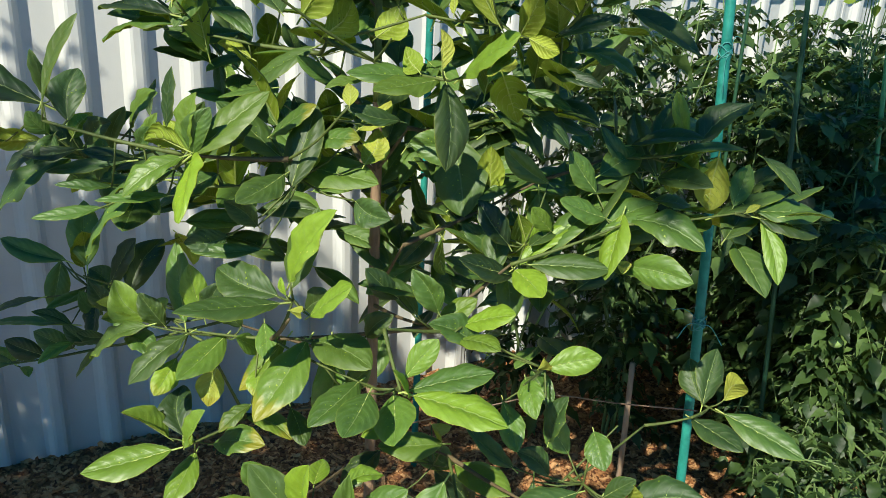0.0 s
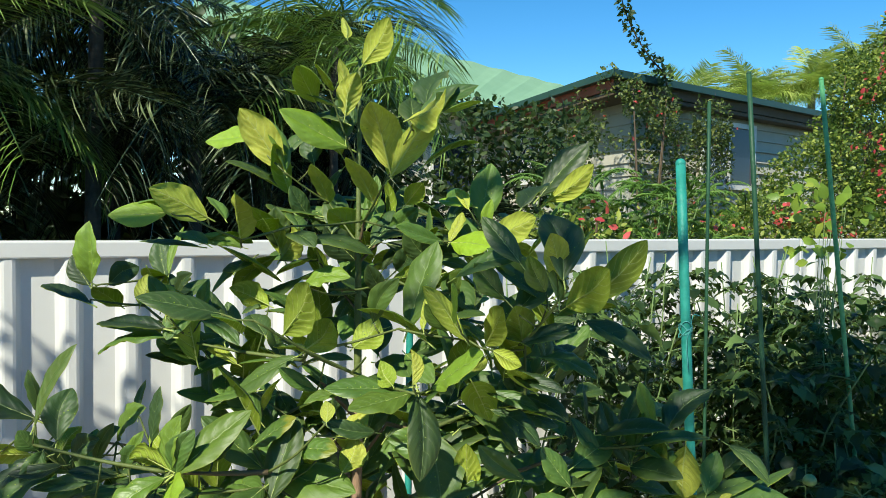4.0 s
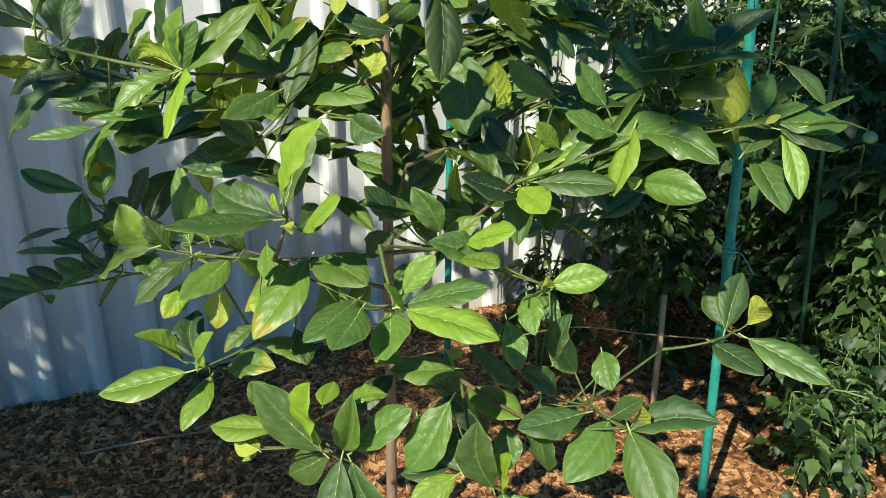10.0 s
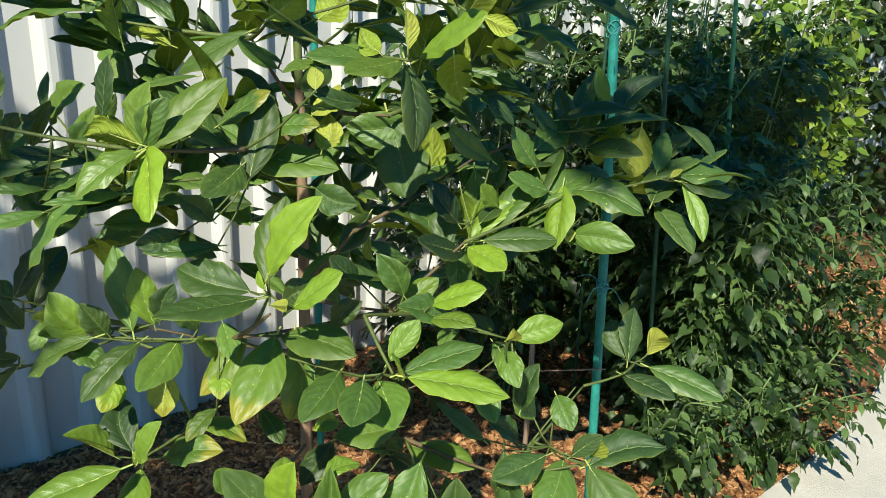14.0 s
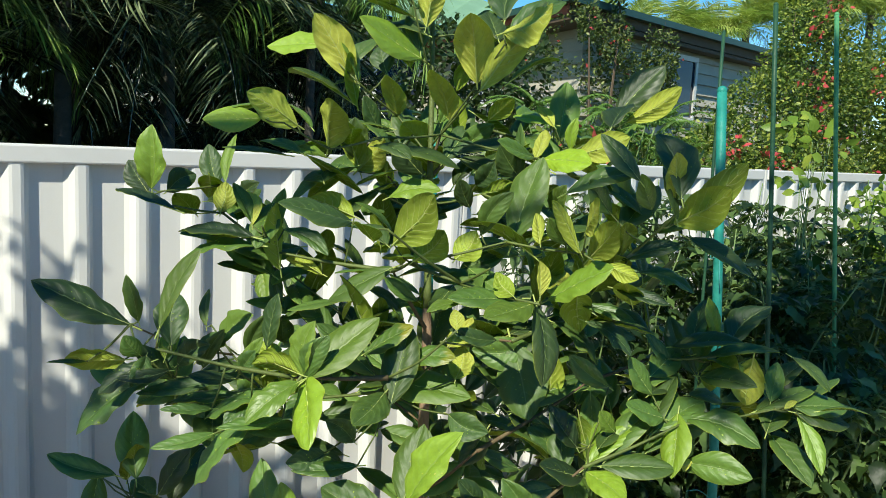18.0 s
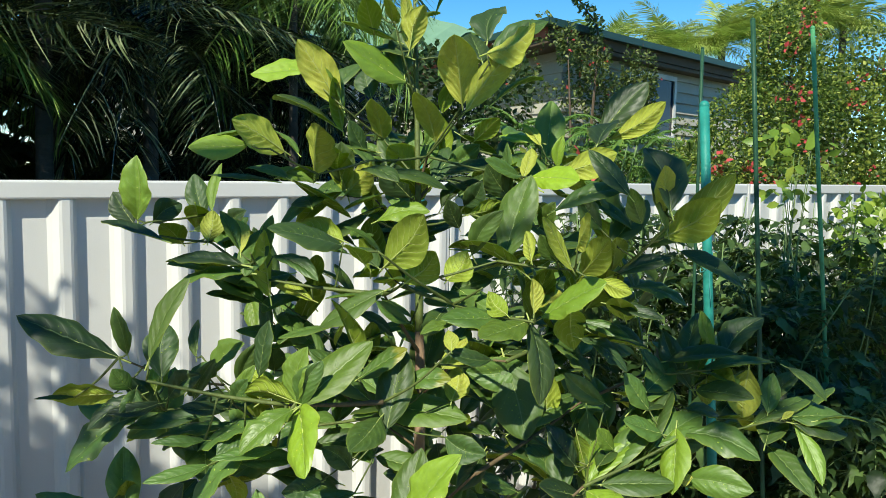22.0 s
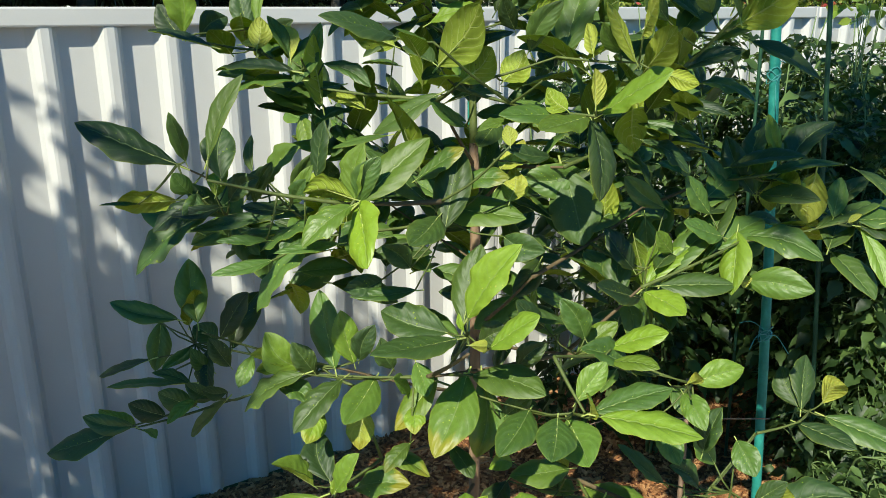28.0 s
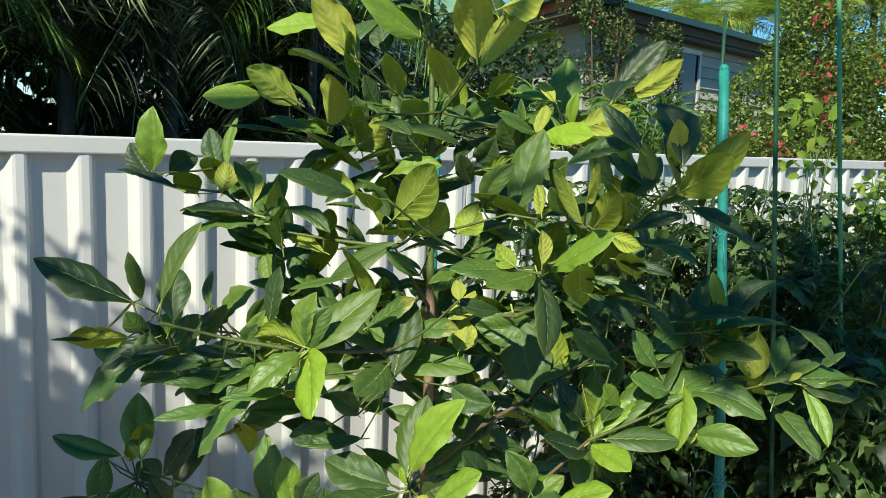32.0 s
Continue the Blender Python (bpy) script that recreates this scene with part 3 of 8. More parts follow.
KINDS = {"flat": (0.46, 0.10, 0.05, 0.0, 0.92, 0.03), "cup": (0.48, 0.38, 0.10, 0.15, 0.90, 0.04), "bend": (0.46, 0.20, 0.32, -0.2, 0.95, 0.04), "lift": (0.46, 0.22, -0.18, 0.2, 0.90, 0.03), "slim": (0.36, 0.25, 0.12, -0.1, 0.95, 0.03), "roll": (0.40, 0.80, 0.15, 0.1, 0.95, 0.03)}
LEAVES = {}
for key, (wide, fold, droop, twist, blunt, wave) in KINDS.items():
    for k in range(4):
        LEAVES[key, k] = leaf_mesh("leaf_" + key, wide, fold * rnd.uniform(1.0, 1.9), droop + rnd.uniform(-0.08, 0.12), twist + rnd.uniform(-0.25, 0.25), blunt * rnd.uniform(0.98, 1.16), wave * rnd.uniform(1.5, 5.0), rnd.uniform(-0.10, 0.10), rnd.uniform(0, 6))


def leaf(bx, by, bz, tx, ty, tz, nx, ny, nz, wide, shape, young=0.0, burnt=0.0):
    """One leaf from its base to its tip, facing the given way; wide is its width over its length; young mixes age with
    painted sunlight.
    """
    base, tip = Vector((bx, by, bz)), Vector((tx, ty, tz))
    way = tip - base
    size = way.length
    y = way.normalized()
    x = y.cross(Vector((nx, ny, nz))).normalized()
    z = x.cross(y)
    me = LEAVES[shape, int(abs(bx * 7919 + tz * 3571) * 10) % 4]
    k = wide / {"flat": 0.46, "cup": 0.45, "bend": 0.46, "lift": 0.46, "slim": 0.36, "roll": 0.32}[shape]
    m = Matrix(((x.x * k, y.x, z.x, 0), (x.y * k, y.y, z.y, 0), (x.z * k, y.z, z.z, 0), (0, 0, 0, 1))) @ Matrix.Scale(size, 4)
    o = new("leaf", me)
    o.matrix_basis = Matrix.Translation(base) @ m
    o.color = (young, burnt, 0, 1)
    o.parent = tree
    o.matrix_parent_inverse = Matrix.Translation(-Vector(tree.location))
    return o


BOUGHS = []


def branch(points, r0, r1, material=None, name="branch"):
    pts = spline(points, 4 * len(points))
    n = len(pts)
    BOUGHS.append(pts)
    return tube(name, pts, [r0 + (r1 - r0) * i / (n - 1) for i in range(n)], material or TWIG, tree, 7)


def twig(ax, ay, az, bx, by, bz):
    a, b = Vector((ax, ay, az)), Vector((bx, by, bz))
    mid = a.lerp(b, 0.5) - Vector((0, 0, 0.08 * (b - a).length))
    return tube("twig", [a, mid, b], [0.0021, 0.0018, 0.0016], TWIG, tree, 5)


branch([(0.585, 1.570, -0.050), (0.590, 1.575, 0.600), (0.600, 1.590, 1.340), (0.606, 1.606, 1.500)], 0.0165, 0.0105, BARK, "trunk")
branch([(0.606, 1.605, 1.490), (0.614, 1.625, 1.700), (0.623, 1.648, 1.900), (0.637, 1.679, 2.100), (0.650, 1.710, 2.300)], 0.0100, 0.0040, TWIG, "leader")
branch([(0.647, 1.702, 2.250), (0.653, 1.711, 2.271), (0.659, 1.720, 2.293)], 0.0024, 0.0017)
branch([(0.620, 1.639, 1.843), (0.618, 1.619, 1.875), (0.616, 1.599, 1.910)], 0.0051, 0.0024, WOODY)
branch([(0.632, 1.668, 2.030), (0.608, 1.654, 2.068), (0.583, 1.639, 2.109)], 0.0030, 0.0019)
branch([(0.620, 1.641, 1.855), (0.603, 1.690, 1.901), (0.585, 1.739, 1.951)], 0.0033, 0.0020)
branch([(0.614, 1.625, 1.697), (0.585, 1.681, 1.752), (0.556, 1.737, 1.812)], 0.0030, 0.0019, WOODY)
branch([(0.600, 1.590, 1.337), (0.553, 1.561, 1.387), (0.506, 1.533, 1.441)], 0.0053, 0.0024, WOODY)
branch([(0.583, 1.639, 2.109), (0.560, 1.631, 2.156), (0.537, 1.622, 2.207)], 0.0024, 0.0017)
branch([(0.618, 1.636, 1.810), (0.691, 1.647, 1.871), (0.763, 1.658, 1.938)], 0.0042, 0.0023, WOODY)
branch([(0.600, 1.591, 1.349), (0.606, 1.525, 1.407), (0.611, 1.458, 1.469)], 0.0053, 0.0024, WOODY)
branch([(0.585, 1.739, 1.951), (0.528, 1.740, 1.985), (0.470, 1.740, 2.024)], 0.0027, 0.0018)
branch([(0.556, 1.737, 1.812), (0.491, 1.687, 1.813), (0.427, 1.638, 1.819)], 0.0024, 0.0017)
branch([(0.616, 1.599, 1.910), (0.609, 1.523, 1.957), (0.602, 1.447, 2.009)], 0.0027, 0.0018)
branch([(0.604, 1.601, 1.448), (0.515, 1.541, 1.530), (0.426, 1.482, 1.620)], 0.0053, 0.0024, WOODY)
branch([(0.506, 1.533, 1.441), (0.499, 1.462, 1.415), (0.493, 1.390, 1.393)], 0.0053, 0.0024, WOODY)
branch([(0.616, 1.599, 1.910), (0.516, 1.564, 1.900), (0.415, 1.528, 1.897)], 0.0033, 0.0020)
branch([(0.470, 1.740, 2.024), (0.443, 1.776, 2.061), (0.416, 1.811, 2.103)], 0.0024, 0.0017)
branch([(0.622, 1.645, 1.882), (0.630, 1.528, 1.989), (0.638, 1.411, 2.106)], 0.0027, 0.0018)
branch([(0.611, 1.458, 1.469), (0.622, 1.393, 1.474), (0.633, 1.327, 1.482)], 0.0053, 0.0024, WOODY)
branch([(0.415, 1.528, 1.897), (0.369, 1.554, 1.880), (0.323, 1.580, 1.867)], 0.0030, 0.0019)
branch([(0.596, 1.584, 1.048), (0.555, 1.429, 1.158), (0.514, 1.275, 1.280)], 0.0053, 0.0024, WOODY)
branch([(0.426, 1.482, 1.620), (0.412, 1.428, 1.636), (0.398, 1.375, 1.655)], 0.0053, 0.0024)
branch([(0.633, 1.327, 1.482), (0.696, 1.321, 1.499), (0.758, 1.316, 1.519)], 0.0053, 0.0024)
branch([(0.616, 1.599, 1.910), (0.665, 1.461, 1.883), (0.713, 1.324, 1.865)], 0.0030, 0.0019)
branch([(0.600, 1.591, 1.347), (0.453, 1.674, 1.460), (0.306, 1.757, 1.585)], 0.0024, 0.0017)
branch([(0.763, 1.658, 1.938), (0.786, 1.506, 1.910), (0.810, 1.354, 1.891)], 0.0033, 0.0020)
branch([(0.594, 1.580, 0.870), (0.435, 1.650, 0.918), (0.275, 1.720, 0.977)], 0.0053, 0.0024, WOODY)
branch([(0.591, 1.577, 0.703), (0.599, 1.397, 0.752), (0.608, 1.217, 0.813)], 0.0053, 0.0024, WOODY)
branch([(0.426, 1.482, 1.620), (0.335, 1.578, 1.627), (0.244, 1.674, 1.641)], 0.0053, 0.0024)
branch([(0.514, 1.275, 1.280), (0.671, 1.278, 1.325), (0.829, 1.281, 1.380)], 0.0047, 0.0024, WOODY)
branch([(0.596, 1.583, 1.018), (0.567, 1.393, 1.070), (0.539, 1.203, 1.133)], 0.0053, 0.0024, WOODY)
branch([(0.398, 1.375, 1.655), (0.420, 1.321, 1.641), (0.443, 1.266, 1.630)], 0.0053, 0.0024)
branch([(0.758, 1.316, 1.519), (0.812, 1.316, 1.546), (0.866, 1.316, 1.576)], 0.0027, 0.0018)
branch([(0.592, 1.579, 0.776), (0.413, 1.497, 0.828), (0.234, 1.416, 0.893)], 0.0053, 0.0024, WOODY)
branch([(0.398, 1.375, 1.655), (0.460, 1.304, 1.680), (0.523, 1.234, 1.711)], 0.0033, 0.0020)
branch([(0.323, 1.580, 1.867), (0.268, 1.576, 1.889), (0.213, 1.573, 1.916)], 0.0027, 0.0018)
branch([(0.810, 1.354, 1.891), (0.869, 1.355, 1.916), (0.929, 1.355, 1.945)], 0.0030, 0.0019)
branch([(0.244, 1.674, 1.641), (0.213, 1.636, 1.672), (0.182, 1.599, 1.707)], 0.0030, 0.0019)
branch([(0.493, 1.390, 1.393), (0.332, 1.450, 1.374), (0.171, 1.510, 1.366)], 0.0042, 0.0023)
branch([(0.539, 1.203, 1.133), (0.602, 1.164, 1.199), (0.664, 1.125, 1.271)], 0.0049, 0.0024, WOODY)
branch([(0.758, 1.316, 1.519), (0.766, 1.244, 1.529), (0.773, 1.172, 1.544)], 0.0045, 0.0024)
branch([(0.244, 1.674, 1.641), (0.201, 1.712, 1.677), (0.158, 1.751, 1.717)], 0.0049, 0.0024)
branch([(0.493, 1.390, 1.393), (0.387, 1.323, 1.428), (0.282, 1.255, 1.470)], 0.0053, 0.0024, WOODY)
branch([(0.590, 1.575, 0.621), (0.407, 1.414, 0.682), (0.224, 1.253, 0.759)], 0.0053, 0.0024, WOODY)
branch([(0.539, 1.203, 1.133), (0.390, 1.224, 1.135), (0.240, 1.244, 1.146)], 0.0053, 0.0024, WOODY)
branch([(0.171, 1.510, 1.366), (0.164, 1.664, 1.406), (0.158, 1.817, 1.455)], 0.0030, 0.0019)
branch([(0.234, 1.416, 0.893), (0.192, 1.383, 0.997), (0.149, 1.350, 1.109)], 0.0036, 0.0021)
branch([(0.539, 1.203, 1.133), (0.543, 1.142, 1.152), (0.547, 1.081, 1.175)], 0.0051, 0.0024, WOODY)
branch([(0.443, 1.266, 1.630), (0.432, 1.210, 1.652), (0.420, 1.153, 1.678)], 0.0027, 0.0018)
branch([(0.866, 1.316, 1.576), (0.840, 1.238, 1.660), (0.813, 1.159, 1.751)], 0.0024, 0.0017)
branch([(0.829, 1.281, 1.380), (0.889, 1.252, 1.404), (0.949, 1.223, 1.431)], 0.0045, 0.0024, WOODY)
branch([(0.234, 1.416, 0.893), (0.171, 1.409, 0.877), (0.108, 1.402, 0.866)], 0.0039, 0.0022)
branch([(0.523, 1.234, 1.711), (0.558, 1.168, 1.705), (0.594, 1.102, 1.704)], 0.0027, 0.0018)
branch([(0.773, 1.172, 1.544), (0.749, 1.141, 1.614), (0.725, 1.110, 1.690)], 0.0042, 0.0023)
branch([(0.158, 1.751, 1.717), (0.203, 1.883, 1.734), (0.249, 2.014, 1.760)], 0.0039, 0.0022)
branch([(0.443, 1.266, 1.630), (0.464, 1.177, 1.622), (0.484, 1.087, 1.621)], 0.0042, 0.0023)
branch([(0.240, 1.244, 1.146), (0.154, 1.334, 1.135), (0.067, 1.424, 1.131)], 0.0030, 0.0019)
branch([(0.443, 1.266, 1.630), (0.343, 1.241, 1.683), (0.243, 1.215, 1.744)], 0.0033, 0.0020)
branch([(0.282, 1.255, 1.470), (0.204, 1.286, 1.470), (0.126, 1.317, 1.475)], 0.0053, 0.0024, WOODY)
branch([(0.158, 1.751, 1.717), (0.103, 1.750, 1.724), (0.049, 1.749, 1.735)], 0.0030, 0.0019)
branch([(0.240, 1.244, 1.146), (0.289, 1.150, 1.134), (0.338, 1.057, 1.128)], 0.0024, 0.0017)
branch([(0.547, 1.081, 1.175), (0.605, 1.039, 1.144), (0.662, 0.996, 1.118)], 0.0030, 0.0019)
branch([(0.664, 1.125, 1.271), (0.764, 1.091, 1.305), (0.864, 1.057, 1.346)], 0.0039, 0.0022)
branch([(0.547, 1.081, 1.175), (0.456, 1.060, 1.201), (0.365, 1.039, 1.232)], 0.0042, 0.0023)
branch([(0.224, 1.253, 0.759), (0.248, 1.163, 0.795), (0.272, 1.073, 0.836)], 0.0051, 0.0024, WOODY)
branch([(0.608, 1.217, 0.813), (0.634, 1.097, 0.818), (0.661, 0.977, 0.831)], 0.0053, 0.0024, WOODY)
branch([(0.275, 1.720, 0.977), (0.138, 1.727, 0.961), (0.001, 1.735, 0.953)], 0.0039, 0.0022)
branch([(0.275, 1.720, 0.977), (0.157, 1.782, 1.005), (0.039, 1.844, 1.041)], 0.0042, 0.0023)
branch([(0.249, 2.014, 1.760), (0.170, 1.986, 1.752), (0.091, 1.957, 1.749)], 0.0033, 0.0020)
branch([(0.240, 1.244, 1.146), (0.231, 1.164, 1.198), (0.221, 1.084, 1.256)], 0.0049, 0.0024, WOODY)
branch([(0.275, 1.720, 0.977), (0.128, 1.734, 1.046), (-0.020, 1.748, 1.125)], 0.0036, 0.0021)
branch([(0.608, 1.217, 0.813), (0.556, 1.079, 0.795), (0.505, 0.941, 0.786)], 0.0039, 0.0022)
branch([(0.949, 1.223, 1.431), (0.977, 1.154, 1.446), (1.004, 1.084, 1.466)], 0.0039, 0.0022)
branch([(0.725, 1.110, 1.690), (0.726, 1.050, 1.743), (0.727, 0.990, 1.801)], 0.0033, 0.0020)
branch([(0.661, 0.977, 0.831), (0.833, 1.018, 0.847), (1.005, 1.060, 0.873)], 0.0039, 0.0022)
branch([(0.661, 0.977, 0.831), (0.732, 0.956, 0.911), (0.803, 0.934, 0.997)], 0.0024, 0.0017)
branch([(0.365, 1.039, 1.232), (0.357, 0.992, 1.200), (0.350, 0.945, 1.172)], 0.0039, 0.0022)
branch([(0.662, 0.996, 1.118), (0.605, 0.946, 1.137), (0.548, 0.896, 1.160)], 0.0024, 0.0017)
branch([(0.126, 1.317, 1.475), (0.025, 1.370, 1.495), (-0.077, 1.423, 1.523)], 0.0042, 0.0023)
branch([(0.039, 1.844, 1.041), (-0.011, 1.866, 1.012), (-0.062, 1.889, 0.988)], 0.0027, 0.0018)
branch([(0.661, 0.977, 0.831), (0.707, 0.921, 0.852), (0.754, 0.864, 0.877)], 0.0039, 0.0022)
branch([(1.005, 1.060, 0.873), (1.054, 1.040, 0.879), (1.102, 1.021, 0.889)], 0.0036, 0.0021)
branch([(0.039, 1.844, 1.041), (-0.008, 1.919, 1.055), (-0.054, 1.994, 1.076)], 0.0024, 0.0017)
branch([(0.001, 1.735, 0.953), (-0.090, 1.719, 0.957), (-0.182, 1.702, 0.967)], 0.0033, 0.0020)
branch([(0.864, 1.057, 1.346), (0.982, 1.013, 1.356), (1.100, 0.970, 1.373)], 0.0027, 0.0018)
branch([(1.102, 1.021, 0.889), (1.159, 1.041, 0.877), (1.217, 1.062, 0.870)], 0.0033, 0.0020)
branch([(0.603, 1.325, 0.776), (0.603, 1.298, 0.764), (0.604, 1.271, 0.759)], 0.0035, 0.0020, TWIG)
twig(0.604, 1.271, 0.759, 0.611, 1.248, 0.825)
leaf(0.611, 1.248, 0.825, 0.472, 1.282, 0.847, 0.04, -0.45, 0.89, 0.50, "flat", 0.3)
twig(0.604, 1.271, 0.759, 0.619, 1.206, 0.796)
leaf(0.619, 1.206, 0.796, 0.658, 1.052, 0.806, -0.28, -0.01, 0.96, 0.50, "flat", 0.35)
twig(0.604, 1.271, 0.759, 0.499, 1.326, 0.794)
leaf(0.499, 1.326, 0.794, 0.383, 1.273, 0.791, 0.03, -0.12, 0.99, 0.50, "bend", 0.05)
twig(0.604, 1.271, 0.759, 0.629, 1.333, 0.820)
leaf(0.629, 1.333, 0.820, 0.606, 1.232, 0.849, 0.80, -0.33, -0.51, 0.36, "roll", 0.7, 0.6)
twig(0.604, 1.271, 0.759, 0.530, 1.349, 0.817)
leaf(0.530, 1.349, 0.817, 0.461, 1.339, 0.830, 0.22, -0.82, 0.53, 0.50, "roll", 0.7)
twig(0.604, 1.271, 0.759, 0.659, 1.188, 0.675)
leaf(0.659, 1.188, 0.675, 0.582, 1.226, 0.773, -0.30, -0.94, 0.13, 0.49, "cup")
twig(0.604, 1.271, 0.759, 0.537, 1.285, 0.698)
leaf(0.537, 1.285, 0.698, 0.525, 1.208, 0.656, -0.53, -0.35, 0.78, 0.68, "flat")
twig(0.604, 1.271, 0.759, 0.696, 1.174, 0.699)
leaf(0.696, 1.174, 0.699, 0.655, 1.108, 0.633, -0.53, -0.41, 0.74, 0.57, "cup")
branch([(0.158, 1.408, 0.875), (0.143, 1.410, 0.869), (0.128, 1.412, 0.868)], 0.0035, 0.0020, TWIG)
twig(0.128, 1.412, 0.868, 0.079, 1.395, 0.870)
leaf(0.079, 1.395, 0.870, -0.084, 1.435, 0.837, -0.24, -0.19, 0.95, 0.50, "flat", 0.35)
twig(0.128, 1.412, 0.868, 0.103, 1.390, 0.900)
leaf(0.103, 1.390, 0.900, 0.123, 1.488, 0.966, -0.31, -0.48, 0.82, 0.54, "cup")
twig(0.128, 1.412, 0.868, 0.133, 1.445, 0.818)
leaf(0.133, 1.445, 0.818, 0.046, 1.351, 0.774, -0.36, -0.10, 0.93, 0.50, "flat", 0.4)
twig(0.128, 1.412, 0.868, 0.079, 1.420, 0.884)
leaf(0.079, 1.420, 0.884, 0.002, 1.419, 0.968, 0.68, -0.39, 0.62, 0.34, "roll", 0.45)
twig(0.128, 1.412, 0.868, 0.165, 1.417, 0.848)
leaf(0.165, 1.417, 0.848, 0.222, 1.313, 0.915, -0.66, 0.12, 0.74, 0.50, "bend", 0.1, 1)
twig(0.128, 1.412, 0.868, 0.233, 1.414, 0.893)
leaf(0.233, 1.414, 0.893, 0.311, 1.337, 0.881, -0.02, -0.18, 0.98, 0.50, "bend", 0.45, 0.8)
twig(0.128, 1.412, 0.868, 0.099, 1.357, 0.900)
leaf(0.099, 1.357, 0.900, 0.119, 1.314, 0.996, -0.97, 0.04, 0.22, 0.50, "cup", 0.4)
twig(0.128, 1.412, 0.868, 0.101, 1.380, 0.877)
leaf(0.101, 1.380, 0.877, 0.110, 1.376, 0.915, -0.54, -0.84, 0.05, 0.58, "slim", 0.6)
branch([(0.243, 1.181, 0.788), (0.256, 1.158, 0.802), (0.269, 1.134, 0.823)], 0.0035, 0.0020, TWIG)
twig(0.269, 1.134, 0.823, 0.267, 1.109, 0.817)
leaf(0.267, 1.109, 0.817, 0.171, 1.175, 0.948, -0.25, -0.93, 0.28, 0.46, "flat", 0.1)
twig(0.269, 1.134, 0.823, 0.256, 1.083, 0.851)
leaf(0.256, 1.083, 0.851, 0.215, 1.053, 0.997, -0.95, -0.12, -0.29, 0.50, "cup", 0.7)
twig(0.269, 1.134, 0.823, 0.304, 1.091, 0.820)
leaf(0.304, 1.091, 0.820, 0.313, 1.064, 0.949, -0.74, -0.67, -0.09, 0.33, "roll", 0.15)
twig(0.269, 1.134, 0.823, 0.321, 1.078, 0.821)
leaf(0.321, 1.078, 0.821, 0.413, 1.027, 0.916, -0.76, -0.22, 0.62, 0.50, "flat")
twig(0.269, 1.134, 0.823, 0.202, 1.173, 0.842)
leaf(0.202, 1.173, 0.842, 0.093, 1.250, 0.844, -0.10, -0.17, 0.98, 0.50, "flat", 0.5)
twig(0.269, 1.134, 0.823, 0.295, 1.149, 0.772)
leaf(0.295, 1.149, 0.772, 0.227, 1.215, 0.699, -0.82, -0.44, 0.37, 0.58, "flat", 0.15)
twig(0.269, 1.134, 0.823, 0.296, 1.084, 0.801)
leaf(0.296, 1.084, 0.801, 0.244, 1.041, 0.675, -0.71, -0.52, 0.47, 0.50, "flat")
twig(0.269, 1.134, 0.823, 0.314, 1.074, 0.798)
leaf(0.314, 1.074, 0.798, 0.355, 0.994, 0.688, -0.60, -0.73, 0.31, 0.50, "cup")
twig(0.269, 1.134, 0.823, 0.302, 1.199, 0.849)
leaf(0.302, 1.199, 0.849, 0.347, 1.270, 0.848, -0.06, 0.05, 1.00, 0.55, "flat", 0.5)
twig(0.269, 1.134, 0.823, 0.212, 1.184, 0.879)
leaf(0.212, 1.184, 0.879, 0.165, 1.185, 0.945, -0.05, -1.00, -0.01, 0.58, "flat")
twig(0.269, 1.134, 0.823, 0.170, 1.178, 0.807)
leaf(0.170, 1.178, 0.807, 0.149, 1.225, 0.746, 0.79, -0.32, -0.52, 0.34, "slim", 0.5)
twig(0.269, 1.134, 0.823, 0.315, 1.083, 0.921)
leaf(0.315, 1.083, 0.921, 0.393, 1.080, 0.925, -0.06, -0.22, 0.97, 0.50, "cup", 0.4)
twig(0.269, 1.134, 0.823, 0.165, 1.157, 0.818)
leaf(0.165, 1.157, 0.818, 0.141, 1.232, 0.826, 0.45, 0.24, -0.86, 0.45, "roll", 0.6)
branch([(0.525, 0.996, 0.790), (0.523, 0.980, 0.786), (0.521, 0.964, 0.786)], 0.0035, 0.0020, TWIG)
twig(0.521, 0.964, 0.786, 0.531, 0.935, 0.770)
leaf(0.531, 0.935, 0.770, 0.490, 0.932, 0.916, -0.63, -0.75, -0.19, 0.47, "cup", 0.1)
twig(0.521, 0.964, 0.786, 0.552, 0.926, 0.759)
leaf(0.552, 0.926, 0.759, 0.528, 0.897, 0.868, -0.94, 0.32, -0.13, 0.50, "cup", 0.7)
twig(0.521, 0.964, 0.786, 0.545, 0.922, 0.762)
leaf(0.545, 0.922, 0.762, 0.513, 0.841, 0.694, -0.35, -0.52, 0.78, 0.68, "flat", 0.1)
twig(0.521, 0.964, 0.786, 0.482, 0.967, 0.800)
leaf(0.482, 0.967, 0.800, 0.471, 1.041, 0.853, -0.60, -0.52, 0.61, 0.62, "flat", 0.05)
twig(0.521, 0.964, 0.786, 0.475, 0.969, 0.792)
leaf(0.475, 0.969, 0.792, 0.382, 0.967, 0.761, -0.25, -0.57, 0.78, 0.56, "flat", 0.6)
twig(0.521, 0.964, 0.786, 0.488, 1.029, 0.908)
leaf(0.488, 1.029, 0.908, 0.385, 1.016, 0.792, -0.64, -0.44, 0.62, 0.50, "cup")
twig(0.521, 0.964, 0.786, 0.482, 0.999, 0.796)
leaf(0.482, 0.999, 0.796, 0.386, 1.029, 0.792, -0.13, -0.29, 0.95, 0.50, "bend")
twig(0.521, 0.964, 0.786, 0.553, 0.917, 0.760)
